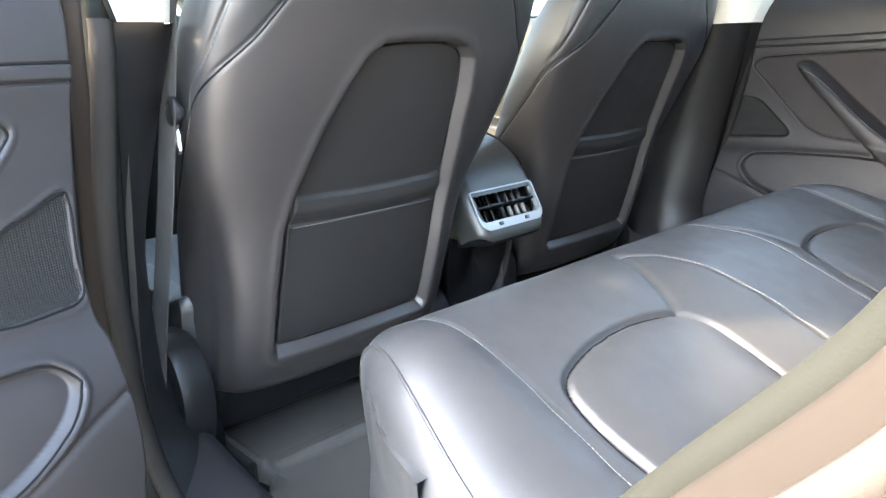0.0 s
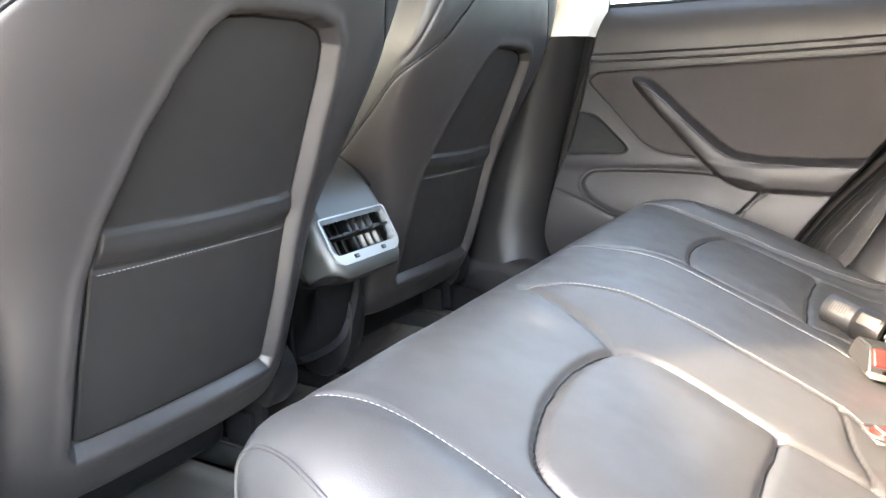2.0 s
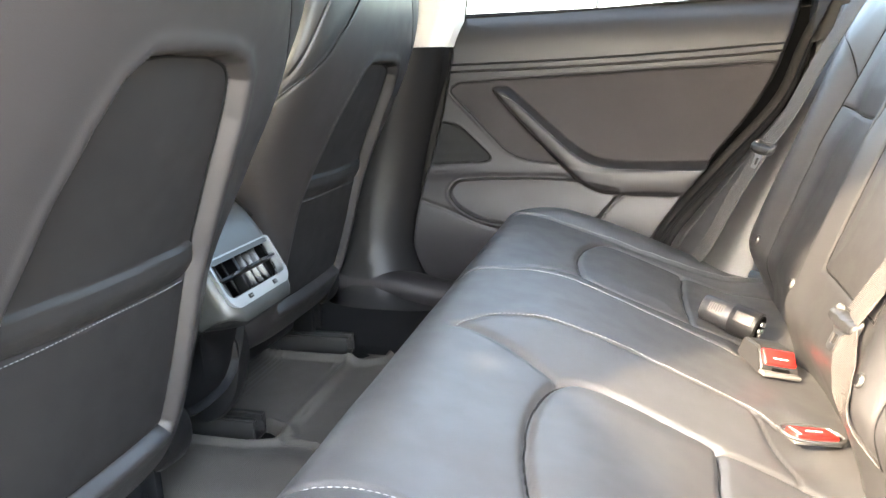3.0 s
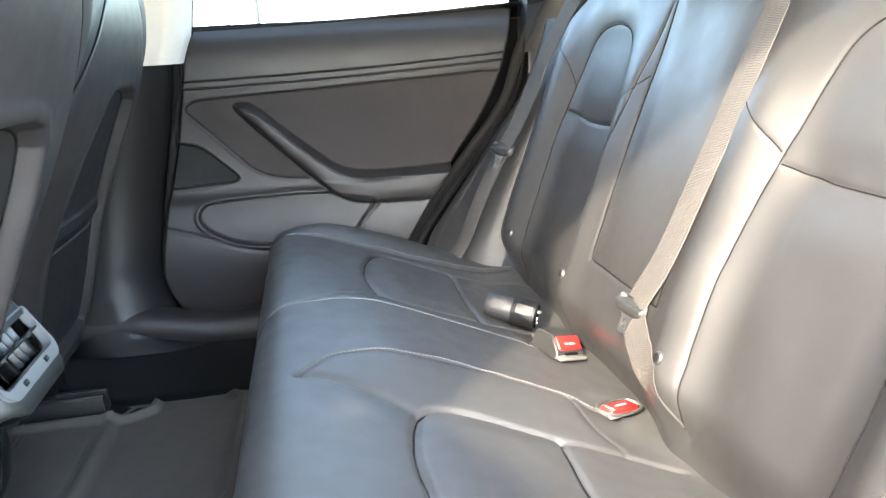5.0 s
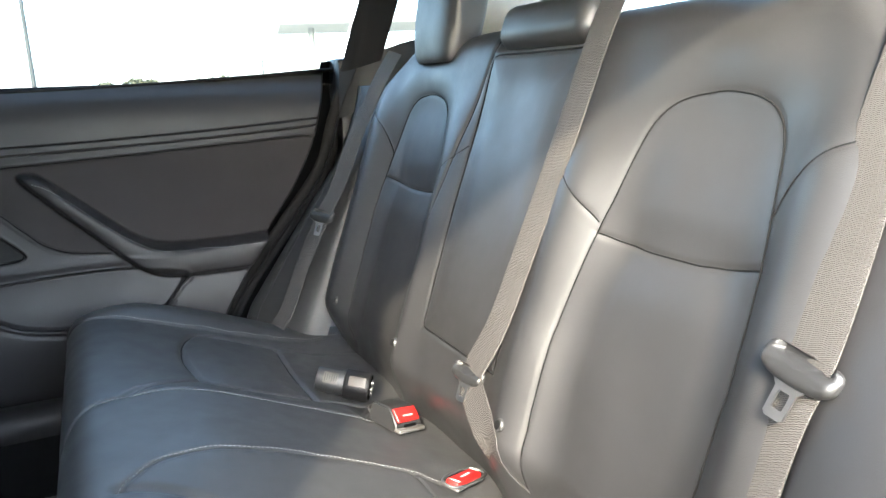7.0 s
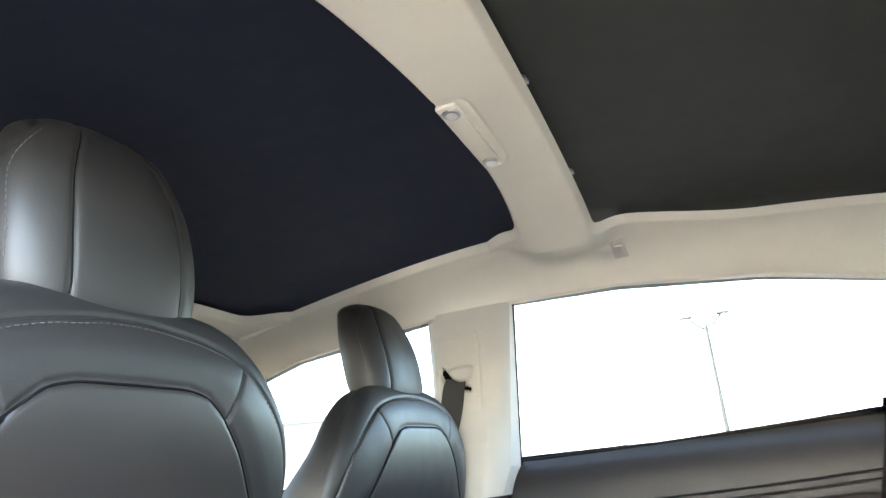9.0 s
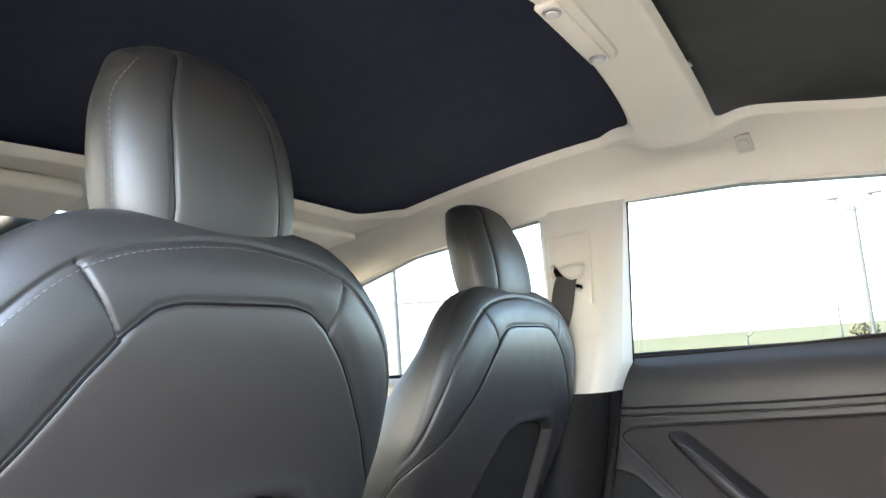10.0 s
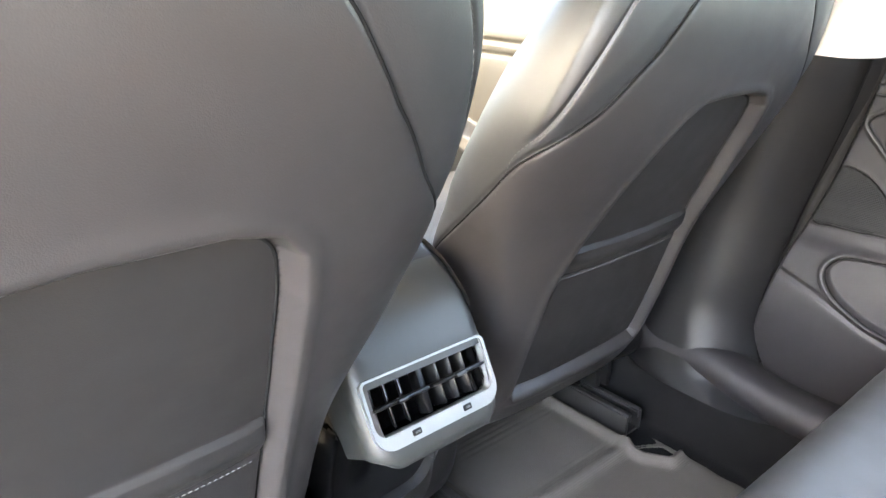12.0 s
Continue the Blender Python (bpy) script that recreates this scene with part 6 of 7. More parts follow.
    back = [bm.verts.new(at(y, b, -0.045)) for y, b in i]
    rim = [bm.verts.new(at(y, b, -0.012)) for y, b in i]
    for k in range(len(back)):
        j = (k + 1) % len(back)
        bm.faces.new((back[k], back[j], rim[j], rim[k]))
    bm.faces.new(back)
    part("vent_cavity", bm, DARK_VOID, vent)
    turn = Matrix((Vector((0, 1, 0)), Vector(down), Vector(outn))).transposed()
    part("divider", box_bm((0.008, 0.056, 0.018), at(0.0, 0.030, -0.024), turn, 0.002), VANE, vent)
    for s in (1, -1):
        bmv = box_bm((0.074, 0.0042, 0.018), at(s * 0.039, 0.0310, -0.008), turn @ Matrix.Rotation(radians(9), 3, "X"), 0.0018)
        part("horizontal_vane", bmv, VANE, vent)
        part("vane_tab", box_bm((0.014, 0.005, 0.012), at(s * 0.039, 0.0300, -0.001), turn, 0.002), SATIN, vent)
        for k in range(3):
            tl = Matrix.Rotation(radians(24 * s), 3, "Y")
            part("vertical_vane", box_bm((0.0022, 0.054, 0.018), at(s * (0.022 + 0.0185 * k), 0.030, -0.027), turn @ tl, 0.0006), VANE, vent)
        part("charging_port", box_bm((0.011, 0.0065, 0.003), at(s * 0.0345, 0.0655, 0.0015), turn, 0.001), DARK_PLASTIC, vent, "small black charging port")
        part("port_pin", box_bm((0.006, 0.0022, 0.0012), at(s * 0.0345, 0.0655, 0.0032), turn, 0.0004), STEEL, vent)
    # lower body: a tub, narrower below, behind a thin raised edge
    tub = curve([(0.086, 0.335), (0.087, 0.29), (0.083, 0.24), (0.068, 0.195), (0.045, 0.178), (0.0, 0.174)], 8)
    tub = np.vstack([tub, tub[-2::-1] * np.array([-1, 1])])
    for nm, x0, x1, k in (("lower_casing", -0.80, -0.337, 0.94), ("casing_edge", -0.375, -0.326, 1.0)):
        rows = [(x0, k), (x1 - 0.012, k), (x1 - 0.004, k * 0.985), (x1, k * 0.95)] + ([(x1 - 0.012, k * 0.90), (x1 - 0.03, k * 0.88)] if nm == "casing_edge" else [(x1 + 0.001, k * 0.8), (x1 + 0.001, 0.02)])
        g = np.array([[(x + 0.18 * (z - 0.335) * (x > -0.5), y * w, 0.30 + (z - 0.30) * w) for y, z in tub] for x, w in rows])
        sheet(ob, g, {0: (nm, CONSOLE_BLACK, "rounded black lower casing" if nm == "lower_casing" else "")}, flip=grid_normals(g)[0, 8, 1] < 0)
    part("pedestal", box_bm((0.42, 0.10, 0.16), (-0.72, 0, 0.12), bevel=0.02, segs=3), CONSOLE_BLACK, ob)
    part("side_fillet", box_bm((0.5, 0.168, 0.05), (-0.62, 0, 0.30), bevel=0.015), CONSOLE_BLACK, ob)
    return settle(ob, (-0.55, 0, 0.06))


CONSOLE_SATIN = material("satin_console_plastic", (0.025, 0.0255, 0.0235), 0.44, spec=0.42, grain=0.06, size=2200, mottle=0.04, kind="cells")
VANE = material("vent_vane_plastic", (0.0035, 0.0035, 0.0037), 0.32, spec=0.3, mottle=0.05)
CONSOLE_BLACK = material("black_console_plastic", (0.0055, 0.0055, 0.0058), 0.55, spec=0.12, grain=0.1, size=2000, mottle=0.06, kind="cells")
VENT_TRIM = material("satin_vent_trim", (0.22, 0.225, 0.222), 0.36, metal=0.4, grain=0.03, size=2000, mottle=0.03)
console()

# ---- belts, buckles and the adapter ----


def tongue(parent, at, along, normal, k=1.0):
    """Latch tongue threaded on a belt: a rounded black bar with a slotted steel plate; along points to its tip."""
    z = Vector(normal).normalized()
    y = (Vector(along) - z * z.dot(Vector(along))).normalized()
    x = y.cross(z)
    m = Matrix.Translation(at) @ Matrix((x, y, z)).transposed().to_4x4() @ Matrix.Scale(k, 4)
    a = np.linspace(0, 2 * np.pi, 49)[:-1]
    r = np.r_[0.0, 0.25, 0.5, 0.7, 0.82, 0.9, 0.955, 0.985, 1.0, 1.0, 0.985, 0.9, 0.5, 0.0]
    c, sn = np.cos(a), np.sin(a)
    ex = 0.037 * np.sign(c) * np.abs(c) ** 0.55
    ey = 0.0155 * np.sign(sn) * np.abs(sn) ** 0.62
    px = r[:, None] * ex[None, :]
    py = r[:, None] * ey[None, :] + 0.004 * (1 - (px / 0.037) ** 2)
    dome = np.sqrt(np.clip(1 - r ** 4, 0, 1))[:, None]
    front = 0.0035 + 0.0065 * smooth(-0.004, 0.003, py) + 0.004 * smooth(0.024, 0.029, np.abs(px))
    pz = np.where(np.arange(len(r))[:, None] < 9, front * dome, -0.006 * dome)
    pz = pz - 0.010 * (smooth(-0.003, -0.005, py) * smooth(0.0265, 0.0245, np.abs(px)) * (np.arange(len(r))[:, None] < 9) * dome)
    g = placed(np.stack([px, py, pz], -1), m)
    holder = sheet(parent, g, {0: ("latch_body", BUCKLE_BLACK, "black plastic latch body")}, wrap_v=True, flip=bool((grid_normals(g, wrap_v=True)[4, 6] @ np.array(z)) < 0))[0]
    bm = bmesh.new()
    o = [(-0.0165, 0.010), (0.0165, 0.010), (0.0165, 0.0165), (0.0105, 0.0235), (0.0098, 0.047), (0.0065, 0.050), (-0.0065, 0.050), (-0.0098, 0.047), (-0.0105, 0.0235), (-0.0165, 0.0165)]
    w = [(-0.0050, 0.0255), (0.0050, 0.0255), (0.0053, 0.027), (0.0056, 0.029), (0.0056, 0.040), (0.0045, 0.0415), (-0.0045, 0.0415), (-0.0056, 0.040), (-0.0056, 0.029), (-0.0053, 0.027)]
    lay = [[[bm.verts.new((u, v, zz)) for u, v in ring] for ring in (o, w)] for zz in (0.0012, 0.0042)]
    for i in range(len(o)):
        j = (i + 1) % len(o)
        bm.faces.new((lay[1][0][i], lay[1][0][j], lay[1][1][j], lay[1][1][i]))
        bm.faces.new((lay[0][0][j], lay[0][0][i], lay[0][1][i], lay[0][1][j]))
        bm.faces.new((lay[0][0][i], lay[0][0][j], lay[1][0][j], lay[1][0][i]))
        bm.faces.new((lay[0][1][j], lay[0][1][i], lay[1][1][i], lay[1][1][j]))
    bmesh.ops.transform(bm, matrix=m, verts=bm.verts)
    part("latch_plate", bm, CHROME, holder, "chrome latch plate with slot", sharp=30)


BUCKLE_BLACK = material("buckle_plastic", (0.013, 0.013, 0.0133), 0.40, spec=0.35, grain=0.1, size=1500)


def belt(label, path, width_dir, latch, along, normal, size=0.85):
    ob = thing("seat_belt", label, "seat belt", "rear seat belts")
    strap("webbing", even(curve(path, 10), 0.008), width_dir, 0.047, 0.0024, WEBBING, ob, "woven grey webbing")
    tongue(ob, latch, along, normal, size)
    return ob


belt("grey rear seat belt lying over the door-side bolster", [(0.640, 0.540, 0.806), (0.603, 0.546, 0.748), (0.553, 0.549, 0.655), (0.506, 0.549, 0.554), (0.474, 0.548, 0.503), (0.428, 0.550, 0.414), (0.384, 0.552, 0.316), (0.364, 0.556, 0.283), (0.368, 0.562, 0.258)], (-0.30, 1, 0.06), (0.470, 0.546, 0.500), (-0.38, -0.12, -0.9), (-0.80, -0.45, 0.35))
belt("grey centre seat belt hanging down the backrest", [(0.662, -0.150, 0.880), (0.622, -0.140, 0.805), (0.577, -0.130, 0.684), (0.534, -0.116, 0.565), (0.493, -0.101, 0.453), (0.469, -0.074, 0.384), (0.461, -0.094, 0.364), (0.455, -0.120, 0.349), (0.450, -0.150, 0.332), (0.452, -0.172, 0.314), (0.475, -0.186, 0.285)], (0.05, 1, 0.10), (0.467, -0.072, 0.386), (-0.30, 0.02, -0.94), (-0.93, -0.25, 0.34), 0.76)
belt("grey rear seat belt with latch by the open door", [(0.656, -0.515, 0.901), (0.596, -0.512, 0.751), (0.577, -0.511, 0.704), (0.560, -0.512, 0.657), (0.531, -0.512, 0.578), (0.515, -0.511, 0.539), (0.499, -0.503, 0.493), (0.476, -0.499, 0.422), (0.440, -0.510, 0.330), (0.43, -0.525, 0.25)], (-0.14, -1, 0.05), (0.508, -0.512, 0.536), (-0.30, 0.17, -0.93), (-0.90, -0.10, 0.42))


def front_belt(s, path, latch):
    ob = thing("front_seat_belt", "dark front seat belt on the centre pillar", "seat belt", "front seat belts")
    strap("webbing", even(curve(path, 10), 0.01) * np.array([1, s, 1]), (1, 0, 0.2), 0.047, 0.0024, BELT_DARK, ob)
    if latch:
        tongue(ob, (latch[0], latch[1] * s, latch[2]), (0.2, 0, -1), (0.3, -s, 0))


front_belt(1, [(-0.190, 0.590, 0.925), (-0.195, 0.585, 0.905), (-0.215, 0.588, 0.84), (-0.275, 0.592, 0.70), (-0.35, 0.60, 0.52), (-0.44, 0.60, 0.25)], None)
front_belt(-1, [(-0.190, 0.590, 0.925), (-0.195, 0.585, 0.905), (-0.205, 0.592, 0.84), (-0.225, 0.606, 0.70), (-0.250, 0.622, 0.52), (-0.30, 0.640, 0.30), (-0.32, 0.645, 0.18)], (-0.232, 0.612, 0.605))


def buckle(at, m3, raised):
    ob = thing("belt_buckle", "black belt buckle with red release button" if raised else "recessed belt buckle with red release button in the seat", "buckle", "rear belt buckles")
    m = Matrix.Translation(at) @ m3.to_4x4()

    def put(name, size, where, mat, parent, bevel, label="", taper=0.0):
        bm = box_bm(size, where, bevel=bevel, segs=3 if bevel else 1)
        for v in bm.verts:
            v.co.x *= 1 - taper * (v.co.y - where[1]) / size[1]
        bmesh.ops.transform(bm, matrix=m, verts=bm.verts)
        return part(name, bm, mat, parent, label)

    if raised:
        bm = bmesh.new()
        side = [(0.024, -0.012), (0.024, 0.009), (0.021, 0.0135), (0.016, 0.0155), (-0.010, 0.017), (-0.0135, 0.0155), (-0.0300, -0.0005), (-0.032, -0.004), (-0.032, -0.013)]
        wide = (0.0245, 0.0305)
        rows = [[bm.verts.new((sx * (wide[0] + (wide[1] - wide[0]) * (0.024 - v) / 0.056), v, z)) for v, z in side] for sx in (-1, 1)]
        for i in range(len(side)):
            j = (i + 1) % len(side)
            bm.faces.new((rows[0][i], rows[0][j], rows[1][j], rows[1][i]))
        bm.faces.new(rows[0][::-1]), bm.faces.new(rows[1])
        bmesh.ops.recalc_face_normals(bm, faces=bm.faces)
        bmesh.ops.bevel(bm, geom=[e for e in bm.edges if e.calc_face_angle(0) > 1.2], offset=0.0028, segments=3, affect="EDGES")
        bmesh.ops.transform(bm, matrix=m, verts=bm.verts)
        part("buckle_body", bm, BUCKLE_BLACK, ob)
        tilt = Matrix.Translation((0, -0.0215, 0.0080)) @ Matrix.Rotation(radians(44), 4, "X")
        bm = box_bm((0.050, 0.0215, 0.006), bevel=0.0026, segs=3)
        bmesh.ops.transform(bm, matrix=m @ tilt, verts=bm.verts)
        but = part("release_button", bm, RED, ob, "red release button")
        for k in range(3):
            bm = box_bm((0.0060, 0.0012, 0.0006), (-0.008 + 0.008 * k, -0.002, 0.0029), bevel=0)
            bmesh.ops.transform(bm, matrix=m @ tilt, verts=bm.verts)
            part("print_bar", bm, WHITE_PRINT, but)
        put("end_lip", (0.060, 0.012, 0.006), (0, -0.0345, -0.0085), BUCKLE_GREY, ob, 0.0022, "grey lip round the latch slot")
        put("latch_slot", (0.026, 0.004, 0.003), (0, -0.0325, -0.0035), DARK_VOID, ob, 0)
    else:
        well = put("well_floor", (0.068, 0.024, 0.004), (0, 0, -0.002), BUCKLE_GREY, ob, 0.0015)
        but = put("release_button", (0.062, 0.0180, 0.009), (0, 0, 0.0015), RED, ob, 0.003, "red release button")
        for sx in (1, -1):
            bm = bmesh.new()
            bm.faces.new([bm.verts.new(m @ Vector(v)) for v in ((sx * 0.030, -0.0075, 0.0064), (sx * 0.030, 0.0075, 0.0064), (sx * 0.024, 0.0075 * sx, 0.0064))])
            part("white_corner", bm, WHITE_PRINT, but)
        for k in range(4):
            put("print_bar", (0.0042, 0.0016, 0.0004), (-0.009 + 0.006 * k, 0, 0.0063), WHITE_PRINT, but, 0)
        a = np.linspace(0, 2 * np.pi, 48, endpoint=False)
        ring = np.stack([0.042 * np.sign(np.cos(a)) * np.abs(np.cos(a)) ** 0.9, 0.0155 * np.sign(np.sin(a)) * np.abs(np.sin(a)) ** 0.7, 0.003 + 0 * a], -1)
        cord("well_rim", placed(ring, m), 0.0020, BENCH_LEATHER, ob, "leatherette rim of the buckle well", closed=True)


BUCKLE_GREY = material("buckle_grey_lip", (0.060, 0.058, 0.056), 0.4, grain=0.08, size=1200)
SEAT_N = Vector((0.31, 0, 0.95)).normalized()


def seat_frame(deg):
    y = Vector((math.cos(radians(deg)), math.sin(radians(deg)), 0))
    y = (y - SEAT_N * y.dot(SEAT_N)).normalized()
    x = y.cross(SEAT_N)
    return Matrix((x, y, SEAT_N)).transposed()


buckle((0.416, 0.074, 0.2820), seat_frame(120), True)
buckle((0.427, 0.124, 0.2680), seat_frame(124), False)
buckle((0.434, -0.112, 0.2670), seat_frame(124), False)


def adapter():
    """The charging adapter that lies on the seat."""
    ob = thing("charging_adapter", "black cylindrical charging adapter lying on the seat", "adapter")
    a, b = Vector((0.354, 0.243, 0.291)), Vector((0.427, 0.202, 0.273))
    z = (b - a).normalized()
    m = Matrix.Translation(a) @ z.to_track_quat("Z", "X").to_matrix().to_4x4()
    ln = (b - a).length
    part("body", cyl_bm(0.0200, 0.0210, ln * 0.55, m @ Matrix.Translation((0, 0, ln * 0.275)), 40, 0.002), ADAPTER, ob)
    sleeve = part("sleeve", cyl_bm(0.0240, 0.0243, ln * 0.47, m @ Matrix.Translation((0, 0, ln * 0.765)), 44, 0.002), DARK_PLASTIC, ob, "wider black end sleeve")
    part("socket_face", cyl_bm(0.0195, 0.0195, 0.004, m @ Matrix.Translation((0, 0, ln * 1.0)), 40), DARK_VOID, sleeve)
    for k, (px, py) in enumerate(((0, 0.009), (0.009, 0.003), (-0.009, 0.003), (0.005, -0.008), (-0.005, -0.008))):
        part("socket_pin", cyl_bm(0.0036, 0.0036, 0.008, m @ Matrix.Translation((px, py, ln * 1.0 + 0.001)), 16), STEEL, sleeve)
    side = (-SUN_TO + Vector((0, -0.6, 0.4))).normalized()
    side = (side - z * side.dot(z)).normalized()
    fr = Matrix((side.cross(z), z, side)).transposed()
    for w, h, c, d in ((0.020, 0.024, 0.28, 0.0236), ):
        bm = bmesh.new()
        vs = []
        for i in range(9):
            an = (i / 8 - 0.5) * 0.9
            dirv = Matrix.Rotation(an, 3, z) @ side
            vs.append([bm.verts.new(a + z * (ln * c + t) + dirv * 0.02075) for t in (-h / 2, h / 2)])
        for r1, r2 in zip(vs[:-1], vs[1:]):
            bm.faces.new((r1[0], r1[1], r2[1], r2[0]))
        lab = part("label_sticker", bm, STICKER, ob, "worn pale label sticker")
    for k in range(6):
        bm = box_bm((0.013 - 0.002 * (k % 3), 0.0014, 0.0004), a + z * (ln * 0.28 - 0.009 + 0.0036 * k) + side * 0.0210, fr, 0)
        part("print_bar", bm, DARK_PLASTIC, lab)
    bm = box_bm((0.016, ln * 0.32, 0.003), a + z * (ln * 0.78) + side * 0.0240, fr, 0.0012)
    part("release_tab", bm, STICKER, sleeve, "pale release tab")
    settle(ob, (0.39, 0.223, 0.262))


ADAPTER = material("adapter_plastic", (0.014, 0.014, 0.0145), 0.5, grain=0.1, size=1500)
STICKER = material("worn_label", (0.055, 0.05, 0.042), 0.6, mottle=0.25)
adapter()

# ---- outside ----


def outside():
    g = thing("ground", "pale concrete parking lot running out to dry grassland", "ground", kind="structure")
    xs = np.r_[np.linspace(-900, -60, 20), np.linspace(-50, 50, 40), np.linspace(60, 900, 20)]
    x, y = np.meshgrid(xs, xs, indexing="ij")
    d = np.hypot(x, y)
    z = GROUND_Z - 0.4 * smooth(40, 120, d) - 1.0 * smooth(8, 20, y) + 13.0 * smooth(330, 800, d) * (1 + 0.25 * np.sin(x / 140) * np.sin(y / 95))
    p = np.stack([x, y, z], -1)
    yc = (y[:-1, :-1] + y[1:, 1:]) / 2
    dc = (d[:-1, :-1] + d[1:, 1:]) / 2
    reg = np.zeros(x.shape, int)
    reg[:-1, :-1][yc > 42] = 1
    reg[:-1, :-1][dc > 360] = 2
    sheet(g, p, {0: ("parking_lot", CONCRETE, ""), 1: ("dry_field", DRY_GRASS, ""), 2: ("far_hills", HILL, "")}, reg)


outside()


def mast(az, dist, height, double):
    ob = thing("street_lamp", "tall thin galvanised parking-lot lamp post", "street lamp", "parking-lot lamps")
    c = Vector((0.37 + dist * math.cos(radians(az)), -0.76 + dist * math.sin(radians(az)), GROUND_Z - 0.2))
    part("pole", cyl_bm(0.14, 0.09, height + 1.4, Matrix.Translation(c + Vector((0, 0, height / 2 - 0.7))), 12), GALVANISED, ob)
    for s in ((1, -1) if double else (1,)):
        ln = [c + Vector((0, 0, height - 0.3)), c + Vector((s * 0.5, 0, height + 0.05)), c + Vector((s * 0.9, 0, height + 0.5))]
        cord("arm", even(curve([tuple(v) for v in ln], 6), 0.1), 0.06, GALVANISED, ob)
        part("lamp_head", box_bm((0.7, 0.3, 0.14), ln[-1] + Vector((s * 0.1, 0, 0.04)), bevel=0.04), GALVANISED, ob)


mast(93.2, 44, 7.9, True)
mast(95.1, 95, 7.4, False)


def near_pole():
    ob = thing("signpost_pole", "slim grey steel pole in the parking lot", "pole")
    c = Vector((0.37 + 16 * math.cos(radians(126.9)), -0.76 + 16 * math.sin(radians(126.9)), GROUND_Z))
    part("pole_shaft", cyl_bm(0.055, 0.055, 7.0, Matrix.Translation(c + Vector((0, 0, 2.5))), 12), GALVANISED, ob)
    part("base_plate", cyl_bm(0.14, 0.14, 0.03, Matrix.Translation(c + Vector((0, 0, -0.985))), 12), GALVANISED, ob)


near_pole()


def building(name, label, az, dist, length, height, turn, bays):
    ob = thing(name, label, "building")
    c = Vector((0.37 + dist * math.cos(radians(az)), -0.76 + dist * math.sin(radians(az)), GROUND_Z - 0.1))
    m = Matrix.Translation(c) @ Matrix.Rotation(radians(turn), 4, "Z")

    def put(bm, nm, mat, parent=ob):
        bmesh.ops.transform(bm, matrix=m, verts=bm.verts)
        return part(nm, bm, mat, parent)
    put(box_bm((length, 14, height), (0, 7, height / 2), bevel=0.05), "wall", METAL_WALL)
    put(box_bm((length + 0.4, 14.6, 0.3), (0, 7, height + 0.1), bevel=0.05), "roof", METAL_WALL)
    put(box_bm((length + 0.05, 14.1, 2.2), (0, 7, 1.1), bevel=0.02), "plinth", CONCRETE)
    k = int(length / 0.6)
    for i in range(k):
        put(box_bm((0.12, 0.03, height - 1.3), (-length / 2 + 0.3 + 0.6 * i, -0.03, 1.25 + (height - 1.3) / 2), bevel=0), "cladding_rib", METAL_WALL)
    for i in range(bays):
        w = put(box_bm((2.6, 0.12, 2.8), (-length / 2 + (i + 0.5) * length / bays, -0.06, 1.5), bevel=0.02), "window", GALVANISED)
        put(box_bm((2.3, 0.05, 2.5), (-length / 2 + (i + 0.5) * length / bays, -0.14, 1.5), bevel=0), "pane", DARK_GLASS, w)


building("warehouse", "long white metal-clad warehouse with ribbed walls", 132.5, 46, 25, 5.0, 36, 0)


def canopy():
    ob = thing("carport_canopy", "white carport canopy on slim posts beyond the field edge", "canopy")
    for k in range(3):
        c = Vector((0.07 + 30 * math.cos(radians(73.9)) + 7 * k, -0.85 + 30 * math.sin(radians(73.9)) - 1.5 * k, 0))
        part("post", cyl_bm(0.16, 0.13, 3.35, Matrix.Translation(c + Vector((0, 0, 1.38))), 14), METAL_WALL, ob)
    part("roof", box_bm((17.0, 5.0, 0.28), (15.6, 27.0, 3.20), Matrix.Rotation(radians(-12), 3, "Z"), 0.05), METAL_WALL, ob)


canopy()


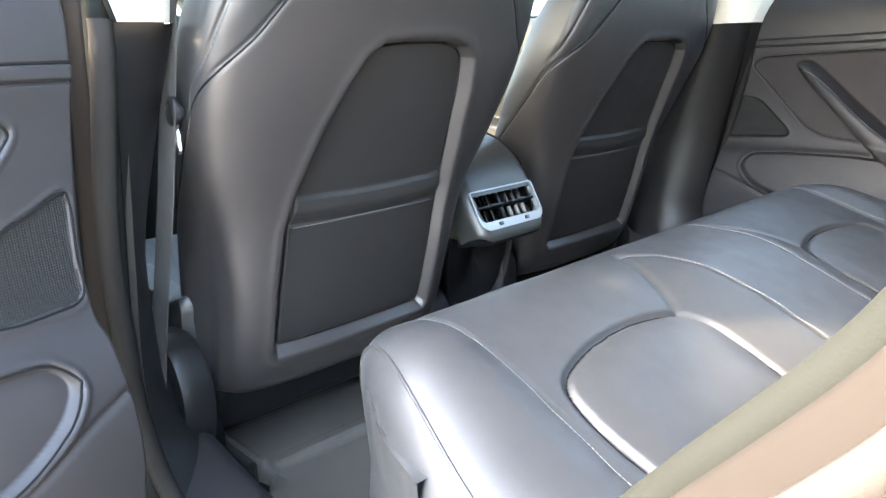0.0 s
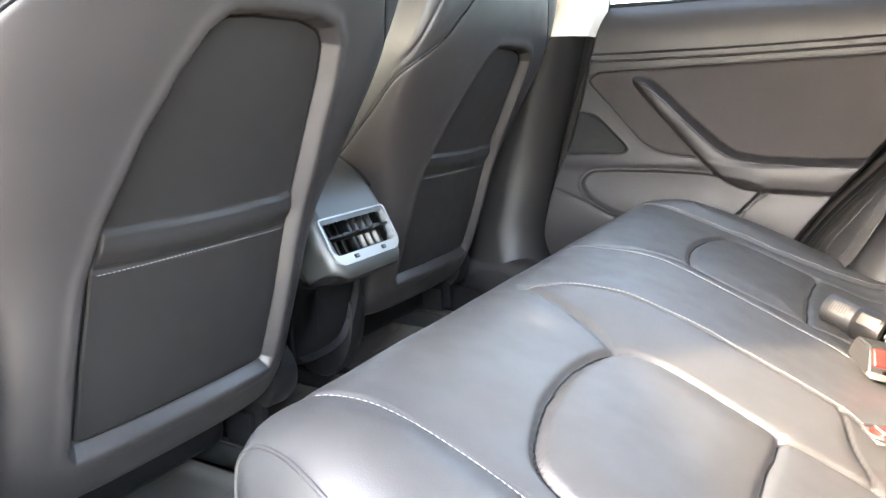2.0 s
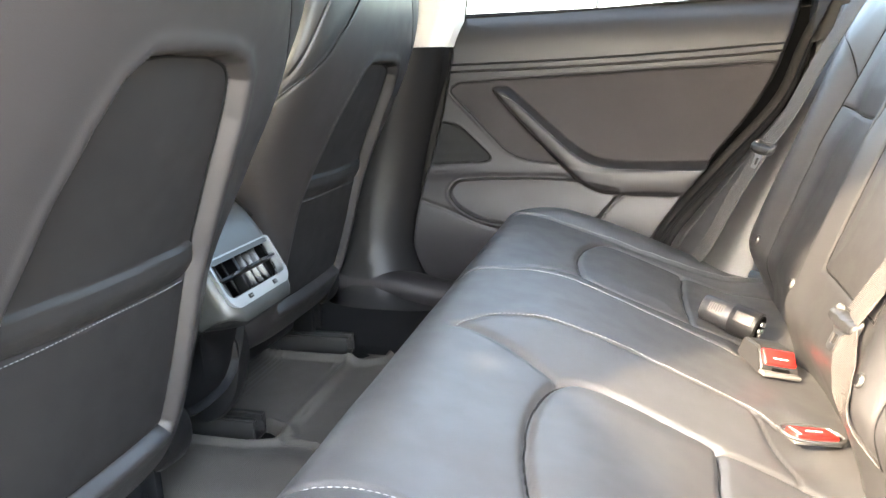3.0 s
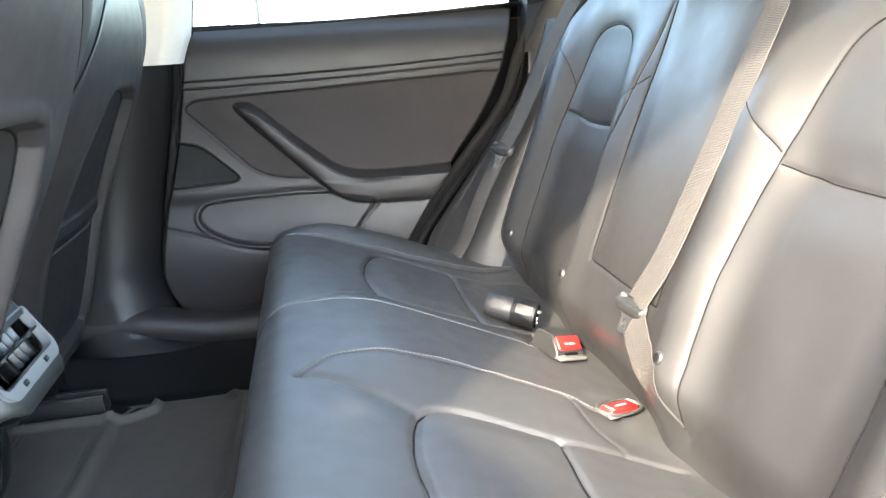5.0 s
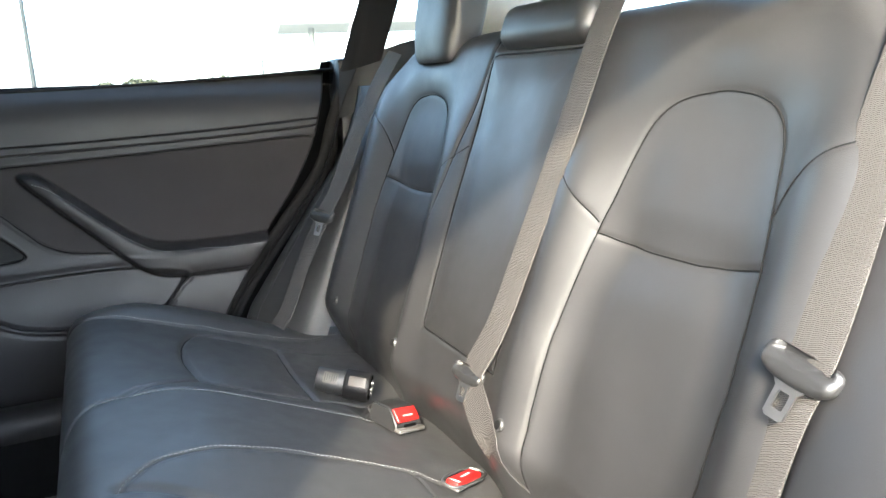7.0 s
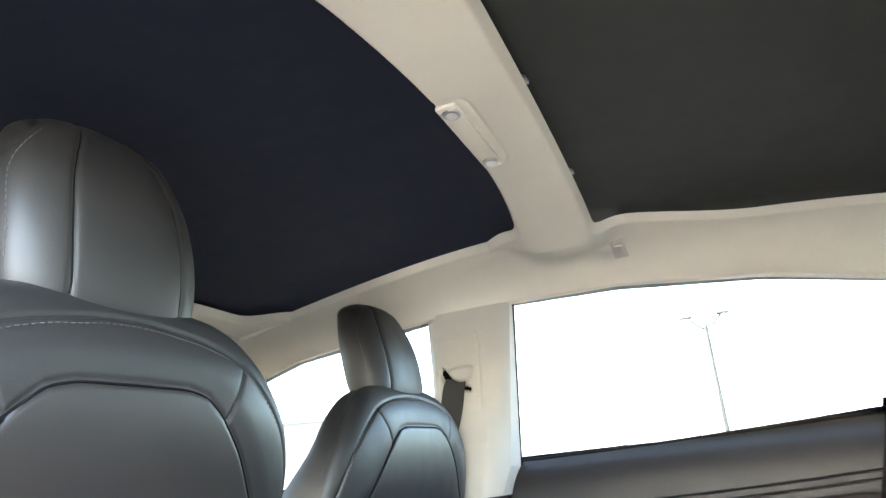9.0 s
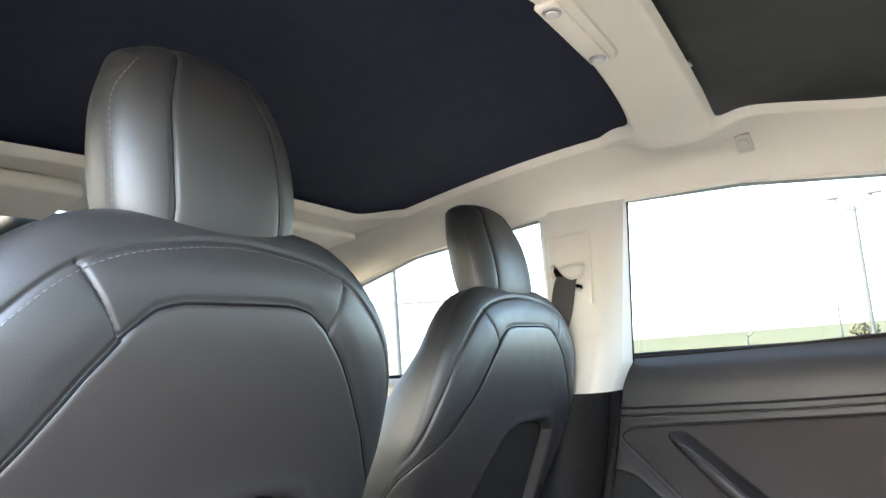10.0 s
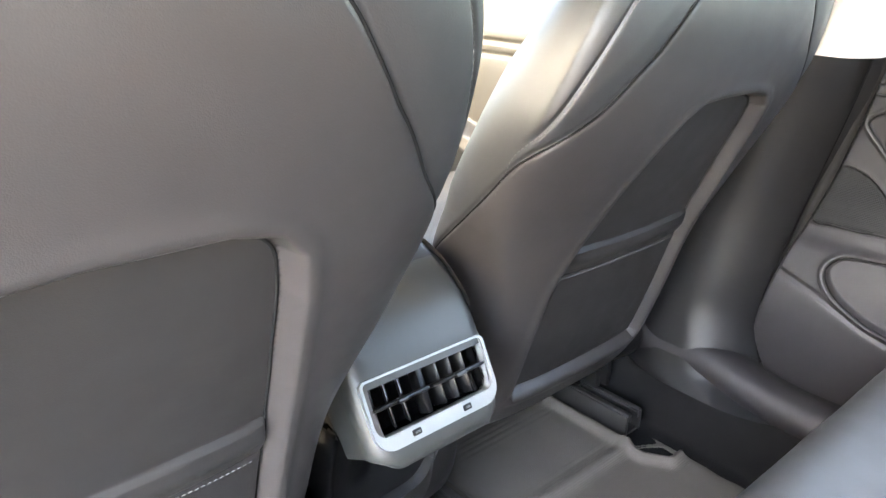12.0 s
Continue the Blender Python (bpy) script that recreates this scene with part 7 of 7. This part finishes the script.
def far_tree(az, dist, height, wide, seed):
    """A trunk with limbs and a ragged crown of many leaf clumps."""
    rng = random.Random(seed)
    ob = thing("tree", "small bushy green tree at the edge of the field", "tree", "field trees")
    c = Vector((0.07 + dist * math.cos(radians(az)), -0.85 + dist * math.sin(radians(az)), GROUND_Z - 0.4))
    trunk = cyl_bm(0.28, 0.16, height * 0.5, Matrix.Translation(c + Vector((0, 0, height * 0.25))), 8)
    for k in range(5):
        a = k * 1.26 + rng.random()
        m = Matrix.Translation(c + Vector((math.cos(a) * wide * 0.2, math.sin(a) * wide * 0.2, height * 0.5))) @ Matrix.Rotation(a, 4, "Z") @ Matrix.Rotation(0.7, 4, "Y")
        bmesh.ops.create_cone(trunk, cap_ends=True, segments=6, radius1=0.12, radius2=0.04, depth=height * 0.4, matrix=m)
    part("trunk", trunk, BARK, ob)
    crown = bmesh.new()
    for k in range(420):
        u = Vector((rng.gauss(0, 1), rng.gauss(0, 1), rng.gauss(0, 1))).normalized() * rng.uniform(0.45, 1.0) ** 0.5
        q = c + Vector((u.x * wide * 0.5, u.y * wide * 0.5, height * (0.62 + 0.36 * u.z)))
        ax = Vector((rng.gauss(0, 1), rng.gauss(0, 1), rng.gauss(0, 1))).normalized() * rng.uniform(0.2, 0.5)
        bx = ax.orthogonal().normalized() * rng.uniform(0.15, 0.4)
        crown.faces.new([crown.verts.new(q + ax), crown.verts.new(q + bx), crown.verts.new(q - ax), crown.verts.new(q - bx)])
    part("crown", crown, HILL, ob)


BARK = material("tree_bark", (0.10, 0.08, 0.06), 0.9, grain=0.5, size=20)
for k, (az, hh, ww) in enumerate(((93.6, 3.2, 5.0), (88.4, 4.4, 4.5), (86.4, 5.2, 6.5), (85.5, 4.6, 4.0), (80.6, 5.0, 12.0), (79.2, 4.2, 4.0), (78.0, 4.6, 4.0))):
    far_tree(az, 150 + 6 * (k % 3), hh, ww, 5 + k)
mast(77.8, 90, 4.9, False)
mast(101.1, 90, 1.9, False)



def parked_car(az, dist, turn, paint, label):
    ob = thing("parked_car", label, "car", "far parked cars")
    c = Vector((0.37 + dist * math.cos(radians(az)), -0.76 + dist * math.sin(radians(az)), GROUND_Z - 1.0))
    m = Matrix.Translation(c) @ Matrix.Rotation(radians(turn), 4, "Z")
    body = box_bm((4.4, 1.8, 0.62), (0, 0, 0.62), bevel=0.16, segs=3)
    cab = box_bm((2.3, 1.6, 0.58), (-0.1, 0, 1.15), bevel=0.18, segs=3)
    for v in cab.verts:
        v.co.x *= 1 - 0.22 * (v.co.z - 0.9)
    for bm, nm, mt in ((body, "body", paint), (cab, "cabin", DARK_GLASS)):
        bmesh.ops.transform(bm, matrix=m, verts=bm.verts)
        part(nm, bm, mt, ob)
    for sx in (1.35, -1.35):
        for sy in (0.85, -0.85):
            w = cyl_bm(0.33, 0.33, 0.2, m @ Matrix.Translation((sx, sy, 0.33)) @ Matrix.Rotation(radians(90), 4, "X"), 20, 0.03)
            part("wheel", w, RUBBER, ob)


parked_car(109.5, 40, 15, CAR_BLUE, "dark blue car parked by the field")
parked_car(105.5, 43, 10, CAR_WHITE, "white car parked by the field")
parked_car(97.0, 39, 5, CAR_BLUE, "dark car parked by the field")
